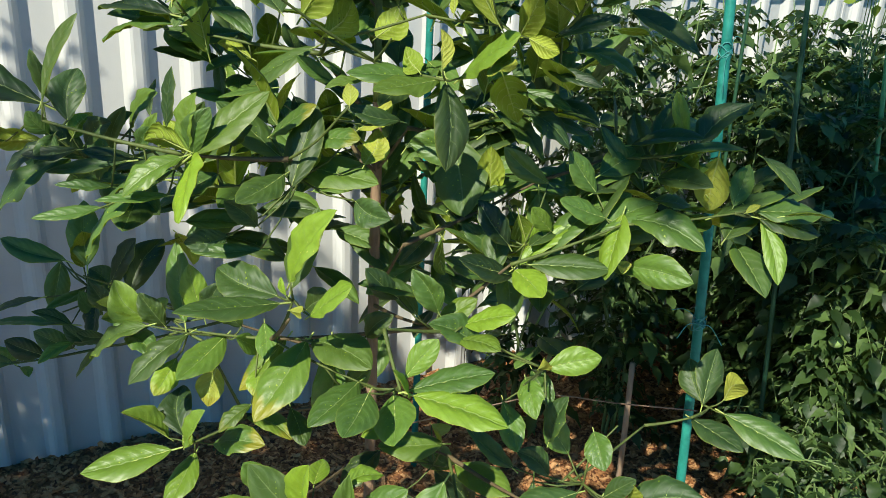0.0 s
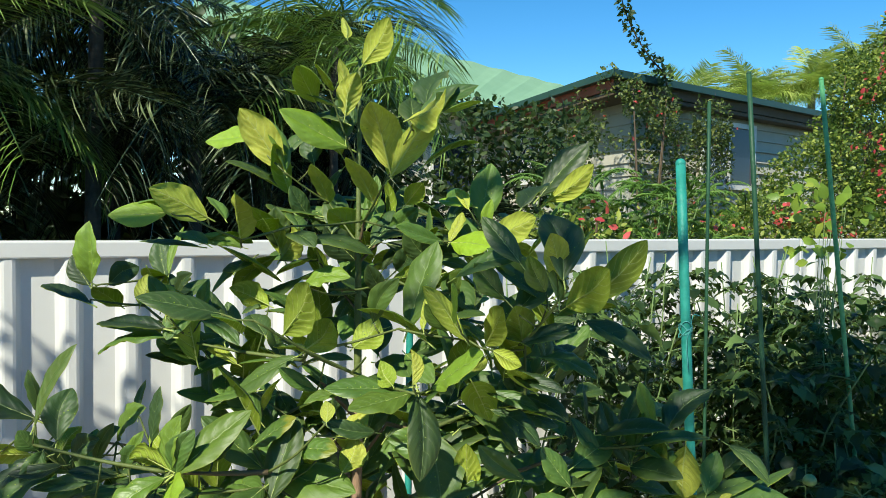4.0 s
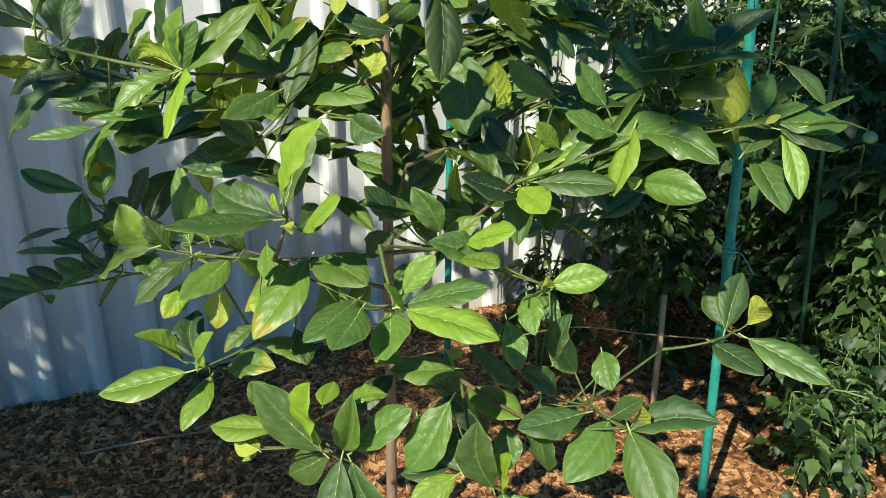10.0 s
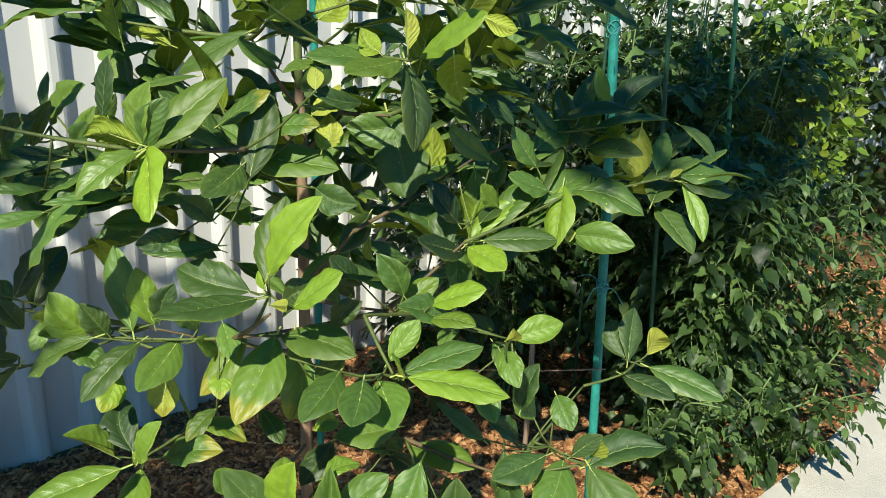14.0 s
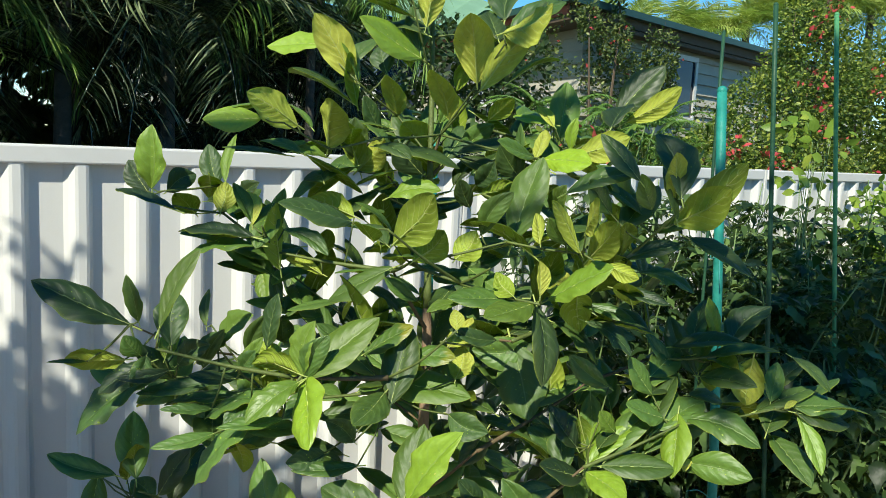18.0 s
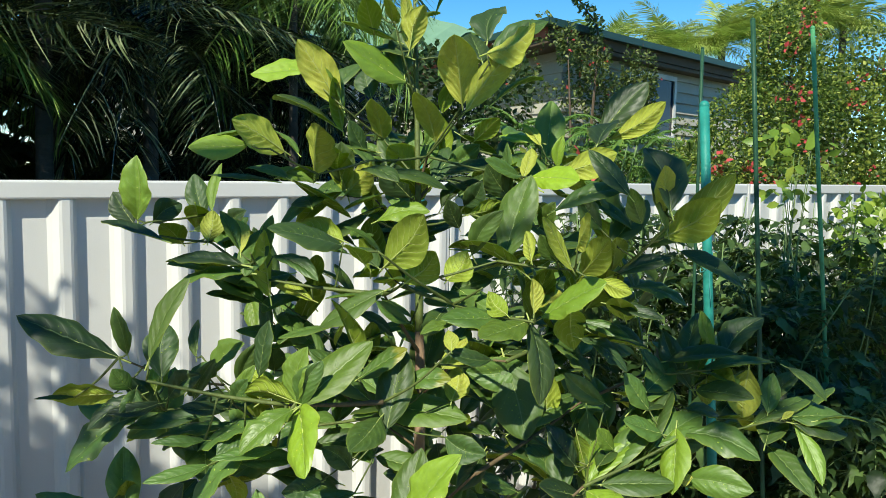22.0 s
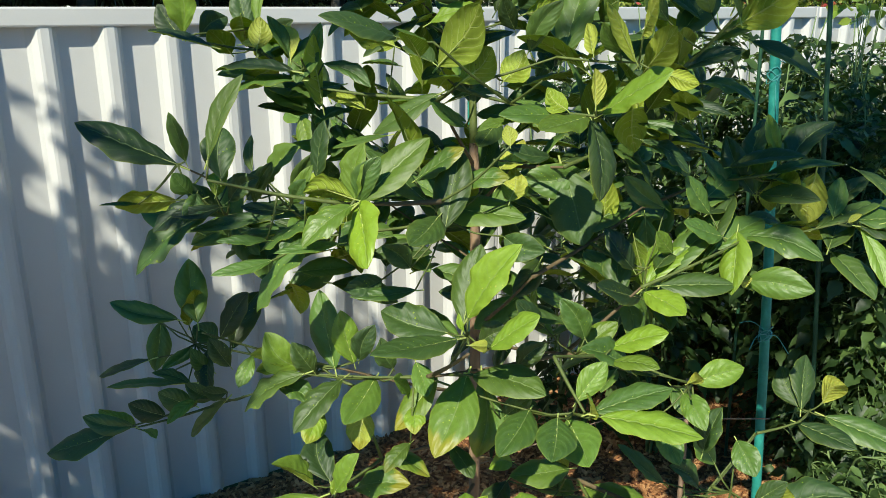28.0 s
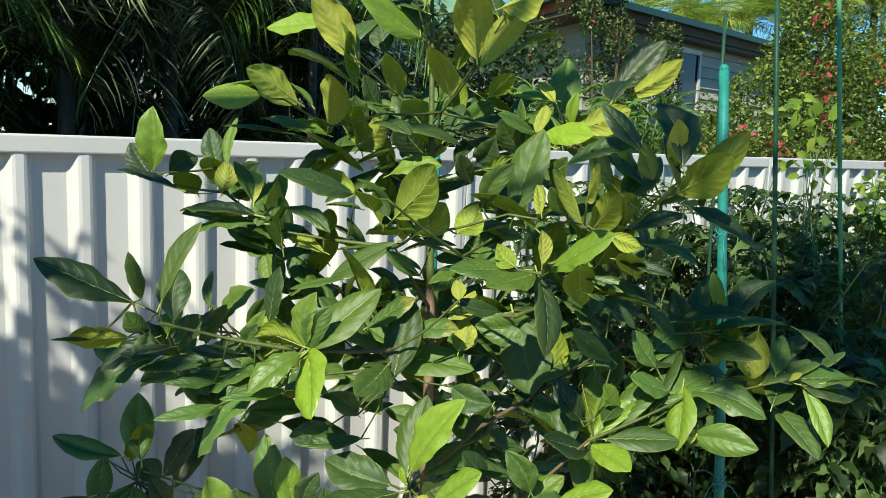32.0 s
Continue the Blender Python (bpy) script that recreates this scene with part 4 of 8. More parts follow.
leaf(0.553, 0.917, 0.760, 0.568, 0.827, 0.717, -0.08, -0.44, 0.89, 0.50, "cup")
branch([(0.718, 0.960, 0.895), (0.719, 0.939, 0.897), (0.720, 0.918, 0.904)], 0.0035, 0.0020, TWIG)
twig(0.720, 0.918, 0.904, 0.699, 0.908, 0.898)
leaf(0.699, 0.908, 0.898, 0.568, 0.922, 0.895, -0.06, -0.38, 0.92, 0.50, "flat")
twig(0.720, 0.918, 0.904, 0.759, 0.911, 0.860)
leaf(0.759, 0.911, 0.860, 0.625, 0.851, 0.818, -0.18, -0.28, 0.94, 0.54, "flat", 0.05)
twig(0.720, 0.918, 0.904, 0.752, 0.845, 0.883)
leaf(0.752, 0.845, 0.883, 0.716, 0.696, 0.799, -0.70, -0.21, 0.68, 0.50, "flat", 0.15)
twig(0.720, 0.918, 0.904, 0.758, 0.848, 0.883)
leaf(0.758, 0.848, 0.883, 0.878, 0.761, 0.930, -0.37, -0.01, 0.93, 0.50, "cup")
twig(0.720, 0.918, 0.904, 0.771, 0.864, 0.875)
leaf(0.771, 0.864, 0.875, 0.764, 0.827, 0.950, 0.98, -0.19, -0.00, 0.34, "roll", 0.6)
twig(0.720, 0.918, 0.904, 0.638, 0.962, 0.906)
leaf(0.638, 0.962, 0.906, 0.604, 0.920, 0.774, -0.94, -0.17, 0.30, 0.50, "bend")
twig(0.720, 0.918, 0.904, 0.732, 0.874, 0.900)
leaf(0.732, 0.874, 0.900, 0.763, 0.831, 0.956, -0.91, -0.29, 0.29, 0.48, "flat", 0.05)
twig(0.720, 0.918, 0.904, 0.700, 0.945, 0.958)
leaf(0.700, 0.945, 0.958, 0.653, 0.961, 1.051, -0.06, -0.99, 0.14, 0.50, "flat")
twig(0.720, 0.918, 0.904, 0.611, 0.991, 0.926)
leaf(0.611, 0.991, 0.926, 0.532, 1.029, 1.021, 0.35, -0.73, 0.59, 0.34, "slim")
twig(0.720, 0.918, 0.904, 0.663, 0.950, 0.917)
leaf(0.663, 0.950, 0.917, 0.602, 0.962, 0.982, 0.28, -0.86, 0.42, 0.50, "cup")
twig(0.720, 0.918, 0.904, 0.745, 0.934, 0.999)
leaf(0.745, 0.934, 0.999, 0.721, 0.871, 0.962, -0.67, -0.17, 0.72, 0.65, "cup")
branch([(0.300, 1.236, 1.142), (0.295, 1.204, 1.150), (0.291, 1.171, 1.167)], 0.0035, 0.0020, TWIG)
branch([(0.291, 1.171, 1.167), (0.282, 1.176, 1.165), (0.273, 1.260, 1.136), (0.179, 1.330, 1.127), (0.114, 1.336, 1.142), (0.048, 1.359, 1.160)], 0.0030, 0.0016)
leaf(0.291, 1.171, 1.167, 0.332, 1.021, 1.189, -0.39, 0.02, 0.92, 0.50, "flat", 0.2)
leaf(0.282, 1.176, 1.165, 0.154, 1.095, 1.089, -0.36, -0.28, 0.89, 0.50, "flat", 0.25, 1)
leaf(0.273, 1.260, 1.136, 0.187, 1.272, 1.040, -0.74, -0.20, 0.64, 0.50, "flat", 0.4, 1)
leaf(0.179, 1.330, 1.127, 0.074, 1.255, 1.094, -0.07, -0.32, 0.95, 0.50, "flat", 0.15)
leaf(0.114, 1.336, 1.142, -0.014, 1.306, 1.109, -0.21, -0.17, 0.96, 0.50, "bend", 0.1)
leaf(0.048, 1.359, 1.160, -0.069, 1.427, 1.115, -0.39, -0.07, 0.92, 0.50, "bend", 0.2)
twig(0.179, 1.330, 1.127, 0.162, 1.339, 1.060)
leaf(0.162, 1.339, 1.060, 0.144, 1.340, 0.983, 0.52, 0.85, -0.11, 0.68, "flat", 0.7, 1)
twig(0.114, 1.336, 1.142, 0.106, 1.426, 1.051)
leaf(0.106, 1.426, 1.051, 0.052, 1.378, 1.006, -0.07, -0.63, 0.77, 0.58, "flat", 0.75, 0.6)
twig(0.179, 1.330, 1.127, 0.183, 1.267, 1.150)
leaf(0.183, 1.267, 1.150, 0.236, 1.297, 1.099, 0.68, -0.66, 0.31, 0.50, "flat", 0.2)
twig(0.291, 1.171, 1.167, 0.340, 1.212, 1.134)
leaf(0.340, 1.212, 1.134, 0.299, 1.168, 0.990, -0.55, -0.74, 0.38, 0.34, "roll", 0.1, 0.8)
twig(0.273, 1.260, 1.136, 0.220, 1.268, 1.079)
leaf(0.220, 1.268, 1.079, 0.194, 1.216, 1.068, -0.18, -0.11, 0.98, 0.68, "bend", 0.6, 0.7)
branch([(0.338, 1.057, 1.128), (0.350, 1.021, 1.134), (0.362, 0.985, 1.150)], 0.0035, 0.0020, TWIG)
twig(0.362, 0.985, 1.150, 0.361, 0.920, 1.173)
leaf(0.361, 0.920, 1.173, 0.447, 0.789, 1.168, -0.11, -0.11, 0.99, 0.50, "flat", 0.6)
twig(0.362, 0.985, 1.150, 0.365, 0.944, 1.168)
leaf(0.365, 0.944, 1.168, 0.481, 0.882, 1.205, -0.34, -0.06, 0.94, 0.50, "flat")
twig(0.362, 0.985, 1.150, 0.390, 1.006, 1.154)
leaf(0.390, 1.006, 1.154, 0.440, 0.990, 1.221, -0.68, -0.64, 0.36, 0.52, "flat", 0.3)
twig(0.362, 0.985, 1.150, 0.330, 1.058, 1.134)
leaf(0.330, 1.058, 1.134, 0.217, 0.998, 1.121, -0.03, -0.16, 0.99, 0.50, "flat", 0.05)
twig(0.362, 0.985, 1.150, 0.302, 0.956, 1.172)
leaf(0.302, 0.956, 1.172, 0.232, 0.889, 1.150, -0.09, -0.22, 0.97, 0.63, "flat", 0.05)
twig(0.362, 0.985, 1.150, 0.367, 1.002, 1.129)
leaf(0.367, 1.002, 1.129, 0.317, 0.895, 1.109, -0.45, 0.05, 0.89, 0.59, "flat", 0.05)
twig(0.362, 0.985, 1.150, 0.368, 0.952, 1.156)
leaf(0.368, 0.952, 1.156, 0.329, 0.911, 1.230, 0.88, -0.42, 0.23, 0.34, "slim", 1)
branch([(0.229, 1.148, 1.210), (0.233, 1.131, 1.238), (0.238, 1.113, 1.275)], 0.0035, 0.0020, TWIG)
twig(0.238, 1.113, 1.275, 0.228, 1.097, 1.314)
leaf(0.228, 1.097, 1.314, 0.256, 1.017, 1.456, -0.98, -0.01, 0.18, 0.40, "cup", 0.75)
twig(0.238, 1.113, 1.275, 0.240, 1.126, 1.290)
leaf(0.240, 1.126, 1.290, 0.301, 1.162, 1.411, -0.78, -0.37, 0.51, 0.50, "flat", 0.15)
twig(0.238, 1.113, 1.275, 0.213, 1.109, 1.275)
leaf(0.213, 1.109, 1.275, 0.048, 1.099, 1.289, 0.08, -0.05, 1.00, 0.50, "flat", 0.05)
twig(0.238, 1.113, 1.275, 0.223, 1.148, 1.271)
leaf(0.223, 1.148, 1.271, 0.142, 1.242, 1.311, -0.33, -0.60, 0.73, 0.50, "cup", 0.05)
twig(0.238, 1.113, 1.275, 0.248, 1.065, 1.265)
leaf(0.248, 1.065, 1.265, 0.285, 0.986, 1.340, -0.82, 0.15, 0.56, 0.50, "flat", 0.55)
twig(0.238, 1.113, 1.275, 0.255, 1.103, 1.258)
leaf(0.255, 1.103, 1.258, 0.285, 1.056, 1.291, -0.87, -0.47, 0.15, 0.68, "cup", 0.1)
twig(0.238, 1.113, 1.275, 0.221, 1.084, 1.271)
leaf(0.221, 1.084, 1.271, 0.229, 1.041, 1.283, 0.96, 0.11, -0.25, 0.36, "roll", 0.8)
twig(0.238, 1.113, 1.275, 0.222, 1.100, 1.290)
leaf(0.222, 1.100, 1.290, 0.215, 1.105, 1.321, -0.49, -0.87, 0.01, 0.34, "slim", 0.9)
branch([(0.149, 1.350, 1.109), (0.123, 1.375, 1.123), (0.097, 1.400, 1.147)], 0.0035, 0.0020, TWIG)
twig(0.097, 1.400, 1.147, 0.047, 1.418, 1.146)
leaf(0.047, 1.418, 1.146, -0.022, 1.428, 1.197, 0.43, -0.57, 0.70, 0.50, "cup", 0.45, 0.3)
twig(0.097, 1.400, 1.147, 0.027, 1.440, 1.162)
leaf(0.027, 1.440, 1.162, -0.018, 1.409, 1.166, 0.52, -0.69, 0.51, 0.50, "cup", 0.5, 0.8)
twig(0.097, 1.400, 1.147, 0.148, 1.354, 1.158)
leaf(0.148, 1.354, 1.158, 0.127, 1.358, 1.267, -0.36, -0.93, -0.03, 0.47, "flat", 0.45)
twig(0.097, 1.400, 1.147, 0.116, 1.371, 1.148)
leaf(0.116, 1.371, 1.148, 0.123, 1.435, 1.285, -0.87, -0.42, 0.24, 0.50, "flat")
twig(0.097, 1.400, 1.147, 0.067, 1.405, 1.148)
leaf(0.067, 1.405, 1.148, 0.005, 1.425, 1.228, -0.15, -0.98, 0.13, 0.50, "roll", 0.5)
twig(0.097, 1.400, 1.147, 0.083, 1.390, 1.140)
leaf(0.083, 1.390, 1.140, 0.042, 1.389, 1.210, -0.11, -0.99, -0.08, 0.52, "cup", 0.1)
twig(0.097, 1.400, 1.147, 0.158, 1.349, 1.163)
leaf(0.158, 1.349, 1.163, 0.171, 1.313, 1.239, -0.66, -0.72, -0.23, 0.49, "cup")
branch([(0.542, 1.154, 1.148), (0.527, 1.146, 1.152), (0.511, 1.138, 1.161)], 0.0035, 0.0020, TWIG)
branch([(0.511, 1.138, 1.161), (0.539, 1.078, 1.191), (0.519, 1.056, 1.176), (0.651, 0.976, 1.129)], 0.0030, 0.0016)
leaf(0.651, 0.976, 1.129, 0.740, 0.930, 1.154, -0.51, -0.71, 0.49, 0.51, "flat", 0.4)
twig(0.651, 0.976, 1.129, 0.636, 0.975, 1.132)
leaf(0.636, 0.975, 1.132, 0.627, 0.942, 1.171, 0.95, 0.11, 0.30, 0.36, "roll", 1)
leaf(0.539, 1.078, 1.191, 0.582, 0.981, 1.244, -0.67, 0.11, 0.74, 0.50, "flat", 0.65)
leaf(0.511, 1.138, 1.161, 0.582, 1.103, 1.225, -0.72, -0.28, 0.64, 0.50, "flat", 0.4)
leaf(0.519, 1.056, 1.176, 0.541, 0.962, 1.202, -0.30, 0.19, 0.94, 0.50, "flat", 0.4)
twig(0.651, 0.976, 1.129, 0.583, 0.941, 1.142)
leaf(0.583, 0.941, 1.142, 0.541, 0.866, 1.130, -0.54, 0.17, 0.82, 0.52, "bend", 0.15)
twig(0.651, 0.976, 1.129, 0.671, 1.039, 1.092)
leaf(0.671, 1.039, 1.092, 0.663, 0.964, 1.058, -0.74, -0.21, 0.64, 0.53, "cup")
twig(0.511, 1.138, 1.161, 0.509, 1.115, 1.203)
leaf(0.509, 1.115, 1.203, 0.458, 1.128, 1.287, -0.44, -0.89, -0.14, 0.48, "cup")
twig(0.511, 1.138, 1.161, 0.453, 1.164, 1.222)
leaf(0.453, 1.164, 1.222, 0.391, 1.174, 1.286, 0.03, -0.98, 0.18, 0.50, "flat")
twig(0.519, 1.056, 1.176, 0.565, 1.047, 1.146)
leaf(0.565, 1.047, 1.146, 0.474, 1.079, 1.212, 0.20, -0.75, 0.63, 0.50, "cup")
twig(0.651, 0.976, 1.129, 0.582, 0.997, 1.068)
leaf(0.582, 0.997, 1.068, 0.564, 0.919, 1.015, -0.66, -0.32, 0.68, 0.50, "flat")
twig(0.651, 0.976, 1.129, 0.638, 0.929, 1.010)
leaf(0.638, 0.929, 1.010, 0.645, 0.911, 1.109, -0.99, 0.07, 0.08, 0.50, "cup")
branch([(0.671, 1.278, 1.325), (0.697, 1.223, 1.298), (0.724, 1.168, 1.287)], 0.0035, 0.0020, TWIG)
twig(0.724, 1.168, 1.287, 0.677, 1.127, 1.258)
leaf(0.677, 1.127, 1.258, 0.656, 1.007, 1.252, -0.46, 0.03, 0.89, 0.50, "flat", 0.75)
twig(0.724, 1.168, 1.287, 0.694, 1.148, 1.255)
leaf(0.694, 1.148, 1.255, 0.810, 1.115, 1.345, -0.64, -0.15, 0.76, 0.34, "slim", 0.55)
twig(0.724, 1.168, 1.287, 0.683, 1.143, 1.240)
leaf(0.683, 1.143, 1.240, 0.564, 1.147, 1.287, 0.28, -0.58, 0.76, 0.50, "flat")
twig(0.724, 1.168, 1.287, 0.720, 1.221, 1.253)
leaf(0.720, 1.221, 1.253, 0.639, 1.266, 1.311, -0.17, -0.88, 0.45, 0.50, "flat")
leaf(0.726, 1.169, 1.292, 0.812, 1.211, 1.322, -0.06, -0.50, 0.87, 0.33, "slim", 0.5)
twig(0.724, 1.168, 1.287, 0.761, 1.136, 1.323)
leaf(0.761, 1.136, 1.323, 0.710, 1.135, 1.376, -0.07, -0.99, -0.09, 0.50, "flat", 0.4)
twig(0.724, 1.168, 1.287, 0.689, 1.170, 1.292)
leaf(0.689, 1.170, 1.292, 0.636, 1.191, 1.386, 0.07, -0.97, 0.25, 0.50, "cup")
twig(0.724, 1.168, 1.287, 0.771, 1.171, 1.407)
leaf(0.771, 1.171, 1.407, 0.684, 1.204, 1.477, -0.43, -0.90, -0.12, 0.38, "slim")
branch([(0.804, 1.077, 1.321), (0.840, 1.080, 1.322), (0.876, 1.082, 1.330)], 0.0035, 0.0020, TWIG)
twig(0.876, 1.082, 1.330, 0.882, 1.077, 1.361)
leaf(0.882, 1.077, 1.361, 0.794, 1.024, 1.262, -0.78, 0.13, 0.62, 0.50, "flat", 0.6)
twig(0.876, 1.082, 1.330, 0.889, 1.076, 1.350)
leaf(0.889, 1.076, 1.350, 0.940, 0.918, 1.369, -0.43, -0.03, 0.90, 0.50, "bend", 0.1)
twig(0.876, 1.082, 1.330, 0.889, 1.053, 1.262)
leaf(0.889, 1.053, 1.262, 0.922, 0.920, 1.270, -0.94, -0.21, 0.28, 0.47, "flat", 0.1)
twig(0.876, 1.082, 1.330, 0.848, 1.085, 1.354)
leaf(0.848, 1.085, 1.354, 0.746, 1.101, 1.396, 0.17, -0.72, 0.68, 0.50, "flat")
twig(0.876, 1.082, 1.330, 0.845, 1.037, 1.279)
leaf(0.845, 1.037, 1.279, 0.871, 1.024, 1.277, 0.42, 0.86, -0.30, 0.68, "roll", 0.9)
twig(0.876, 1.082, 1.330, 0.849, 1.122, 1.395)
leaf(0.849, 1.122, 1.395, 0.791, 1.141, 1.476, -0.08, -0.98, 0.18, 0.50, "flat")
branch([(1.076, 0.979, 1.370), (1.102, 0.973, 1.363), (1.127, 0.968, 1.363)], 0.0035, 0.0020, TWIG)
twig(1.127, 0.968, 1.363, 1.133, 0.961, 1.357)
leaf(1.133, 0.961, 1.357, 1.112, 0.879, 1.252, -0.38, -0.69, 0.61, 0.34, "slim", 0.35)
twig(1.127, 0.968, 1.363, 1.121, 0.957, 1.361)
leaf(1.121, 0.957, 1.361, 1.226, 0.892, 1.335, -0.19, -0.60, 0.78, 0.50, "flat", 0.05)
twig(1.127, 0.968, 1.363, 1.119, 0.965, 1.373)
leaf(1.119, 0.965, 1.373, 1.237, 0.906, 1.369, -0.22, -0.50, 0.84, 0.50, "flat", 0.05)
twig(1.127, 0.968, 1.363, 1.092, 0.967, 1.372)
leaf(1.092, 0.967, 1.372, 1.114, 0.953, 1.389, 0.70, 0.61, -0.37, 0.44, "slim", 0.8)
branch([(0.988, 1.126, 1.454), (1.026, 1.130, 1.440), (1.064, 1.134, 1.435)], 0.0035, 0.0020, TWIG)
twig(1.064, 1.134, 1.435, 1.079, 1.042, 1.466)
leaf(1.079, 1.042, 1.466, 1.098, 1.062, 1.349, 0.85, 0.48, 0.22, 0.63, "flat", 0.85)
twig(1.064, 1.134, 1.435, 1.058, 1.131, 1.428)
leaf(1.058, 1.131, 1.428, 1.045, 1.116, 1.373, 0.80, 0.51, -0.32, 0.68, "flat", 0.85)
twig(1.064, 1.134, 1.435, 1.065, 1.135, 1.421)
leaf(1.065, 1.135, 1.421, 1.039, 1.034, 1.447, 0.97, -0.25, 0.01, 0.62, "cup", 0.7)
twig(1.064, 1.134, 1.435, 1.101, 1.120, 1.469)
leaf(1.101, 1.120, 1.469, 1.211, 1.095, 1.570, -0.69, -0.09, 0.72, 0.50, "cup")
twig(1.064, 1.134, 1.435, 1.023, 1.144, 1.407)
leaf(1.023, 1.144, 1.407, 1.006, 1.217, 1.529, -0.81, -0.54, 0.21, 0.38, "slim")
twig(1.064, 1.134, 1.435, 1.029, 1.143, 1.412)
leaf(1.029, 1.143, 1.412, 1.071, 1.172, 1.530, -0.94, 0.15, 0.30, 0.50, "cup", 0.1)
twig(1.064, 1.134, 1.435, 1.089, 1.135, 1.480)
leaf(1.089, 1.135, 1.480, 1.054, 1.149, 1.579, -0.37, -0.93, 0.01, 0.34, "slim", 0.5)
twig(1.064, 1.134, 1.435, 0.989, 1.170, 1.412)
leaf(0.989, 1.170, 1.412, 0.921, 1.204, 1.508, -0.02, -0.95, 0.32, 0.34, "slim")
branch([(0.626, 1.367, 1.477), (0.654, 1.362, 1.471), (0.682, 1.358, 1.471)], 0.0035, 0.0020, TWIG)
twig(0.682, 1.358, 1.471, 0.659, 1.362, 1.478)
leaf(0.659, 1.362, 1.478, 0.646, 1.272, 1.323, -0.67, -0.62, 0.41, 0.62, "flat", 0.1)
twig(0.682, 1.358, 1.471, 0.689, 1.336, 1.469)
leaf(0.689, 1.336, 1.469, 0.575, 1.389, 1.454, -0.43, -0.88, 0.20, 0.55, "cup")
branch([(0.345, 1.296, 1.445), (0.327, 1.289, 1.433), (0.310, 1.282, 1.426)], 0.0035, 0.0020, TWIG)
twig(0.310, 1.282, 1.426, 0.315, 1.332, 1.442)
leaf(0.315, 1.332, 1.442, 0.418, 1.184, 1.431, -0.35, -0.31, 0.88, 0.47, "flat", 0.25)
twig(0.310, 1.282, 1.426, 0.302, 1.289, 1.460)
leaf(0.302, 1.289, 1.460, 0.361, 1.312, 1.460, -0.19, 0.48, -0.86, 0.50, "cup", 1)
twig(0.310, 1.282, 1.426, 0.269, 1.244, 1.447)
leaf(0.269, 1.244, 1.447, 0.170, 1.181, 1.425, 0.06, -0.41, 0.91, 0.50, "flat", 0.1)
twig(0.310, 1.282, 1.426, 0.335, 1.284, 1.497)
leaf(0.335, 1.284, 1.497, 0.385, 1.192, 1.511, -0.58, -0.20, 0.79, 0.50, "flat", 0.05, 0.6)
twig(0.310, 1.282, 1.426, 0.273, 1.327, 1.497)
leaf(0.273, 1.327, 1.497, 0.332, 1.255, 1.561, -0.77, -0.05, 0.64, 0.50, "flat", 0.1, 0.8)
twig(0.310, 1.282, 1.426, 0.405, 1.245, 1.516)
leaf(0.405, 1.245, 1.516, 0.483, 1.272, 1.552, 0.29, 0.35, -0.89, 0.50, "cup", 0.8, 0.4)
twig(0.310, 1.282, 1.426, 0.405, 1.217, 1.461)
leaf(0.405, 1.217, 1.461, 0.455, 1.268, 1.504, 0.24, 0.48, -0.84, 0.56, "cup", 0.75, 0.5)
twig(0.310, 1.282, 1.426, 0.383, 1.203, 1.401)
leaf(0.383, 1.203, 1.401, 0.404, 1.118, 1.391, -0.89, -0.26, 0.37, 0.56, "cup")
twig(0.310, 1.282, 1.426, 0.231, 1.264, 1.312)
leaf(0.231, 1.264, 1.312, 0.117, 1.301, 1.317, -0.08, -0.36, 0.93, 0.34, "slim")
twig(0.310, 1.282, 1.426, 0.232, 1.282, 1.349)
leaf(0.232, 1.282, 1.349, 0.176, 1.281, 1.398, -0.08, -0.99, -0.12, 0.53, "cup")
twig(0.310, 1.282, 1.426, 0.186, 1.304, 1.330)
leaf(0.186, 1.304, 1.330, 0.109, 1.294, 1.330, 0.13, -0.93, 0.35, 0.58, "cup")
branch([(0.126, 1.317, 1.475), (0.113, 1.301, 1.466), (0.101, 1.286, 1.462)], 0.0035, 0.0020, TWIG)
twig(0.101, 1.286, 1.462, 0.131, 1.283, 1.486)
leaf(0.131, 1.283, 1.486, 0.076, 1.152, 1.410, -0.86, 0.07, 0.51, 0.50, "flat", 0.8)
twig(0.101, 1.286, 1.462, 0.121, 1.271, 1.492)
leaf(0.121, 1.271, 1.492, 0.126, 1.254, 1.590, -0.94, -0.34, -0.02, 0.50, "cup", 0.4)
twig(0.101, 1.286, 1.462, 0.126, 1.265, 1.488)
leaf(0.126, 1.265, 1.488, 0.246, 1.232, 1.587, -0.66, -0.33, 0.68, 0.50, "flat", 0.3)
twig(0.101, 1.286, 1.462, 0.120, 1.272, 1.492)
leaf(0.120, 1.272, 1.492, 0.077, 1.369, 1.499, 0.82, 0.32, 0.47, 0.50, "cup", 0.2)
twig(0.101, 1.286, 1.462, 0.108, 1.255, 1.487)
leaf(0.108, 1.255, 1.487, -0.000, 1.239, 1.457, -0.19, -0.38, 0.90, 0.50, "bend", 0.3)
twig(0.101, 1.286, 1.462, 0.128, 1.264, 1.488)
leaf(0.128, 1.264, 1.488, 0.146, 1.227, 1.567, -0.60, -0.77, -0.22, 0.50, "slim")
twig(0.101, 1.286, 1.462, 0.055, 1.287, 1.432)
leaf(0.055, 1.287, 1.432, -0.078, 1.335, 1.342, -0.56, 0.00, 0.83, 0.50, "bend")
twig(0.101, 1.286, 1.462, -0.013, 1.317, 1.398)
leaf(-0.013, 1.317, 1.398, -0.116, 1.325, 1.393, -0.07, -0.36, 0.93, 0.34, "slim")
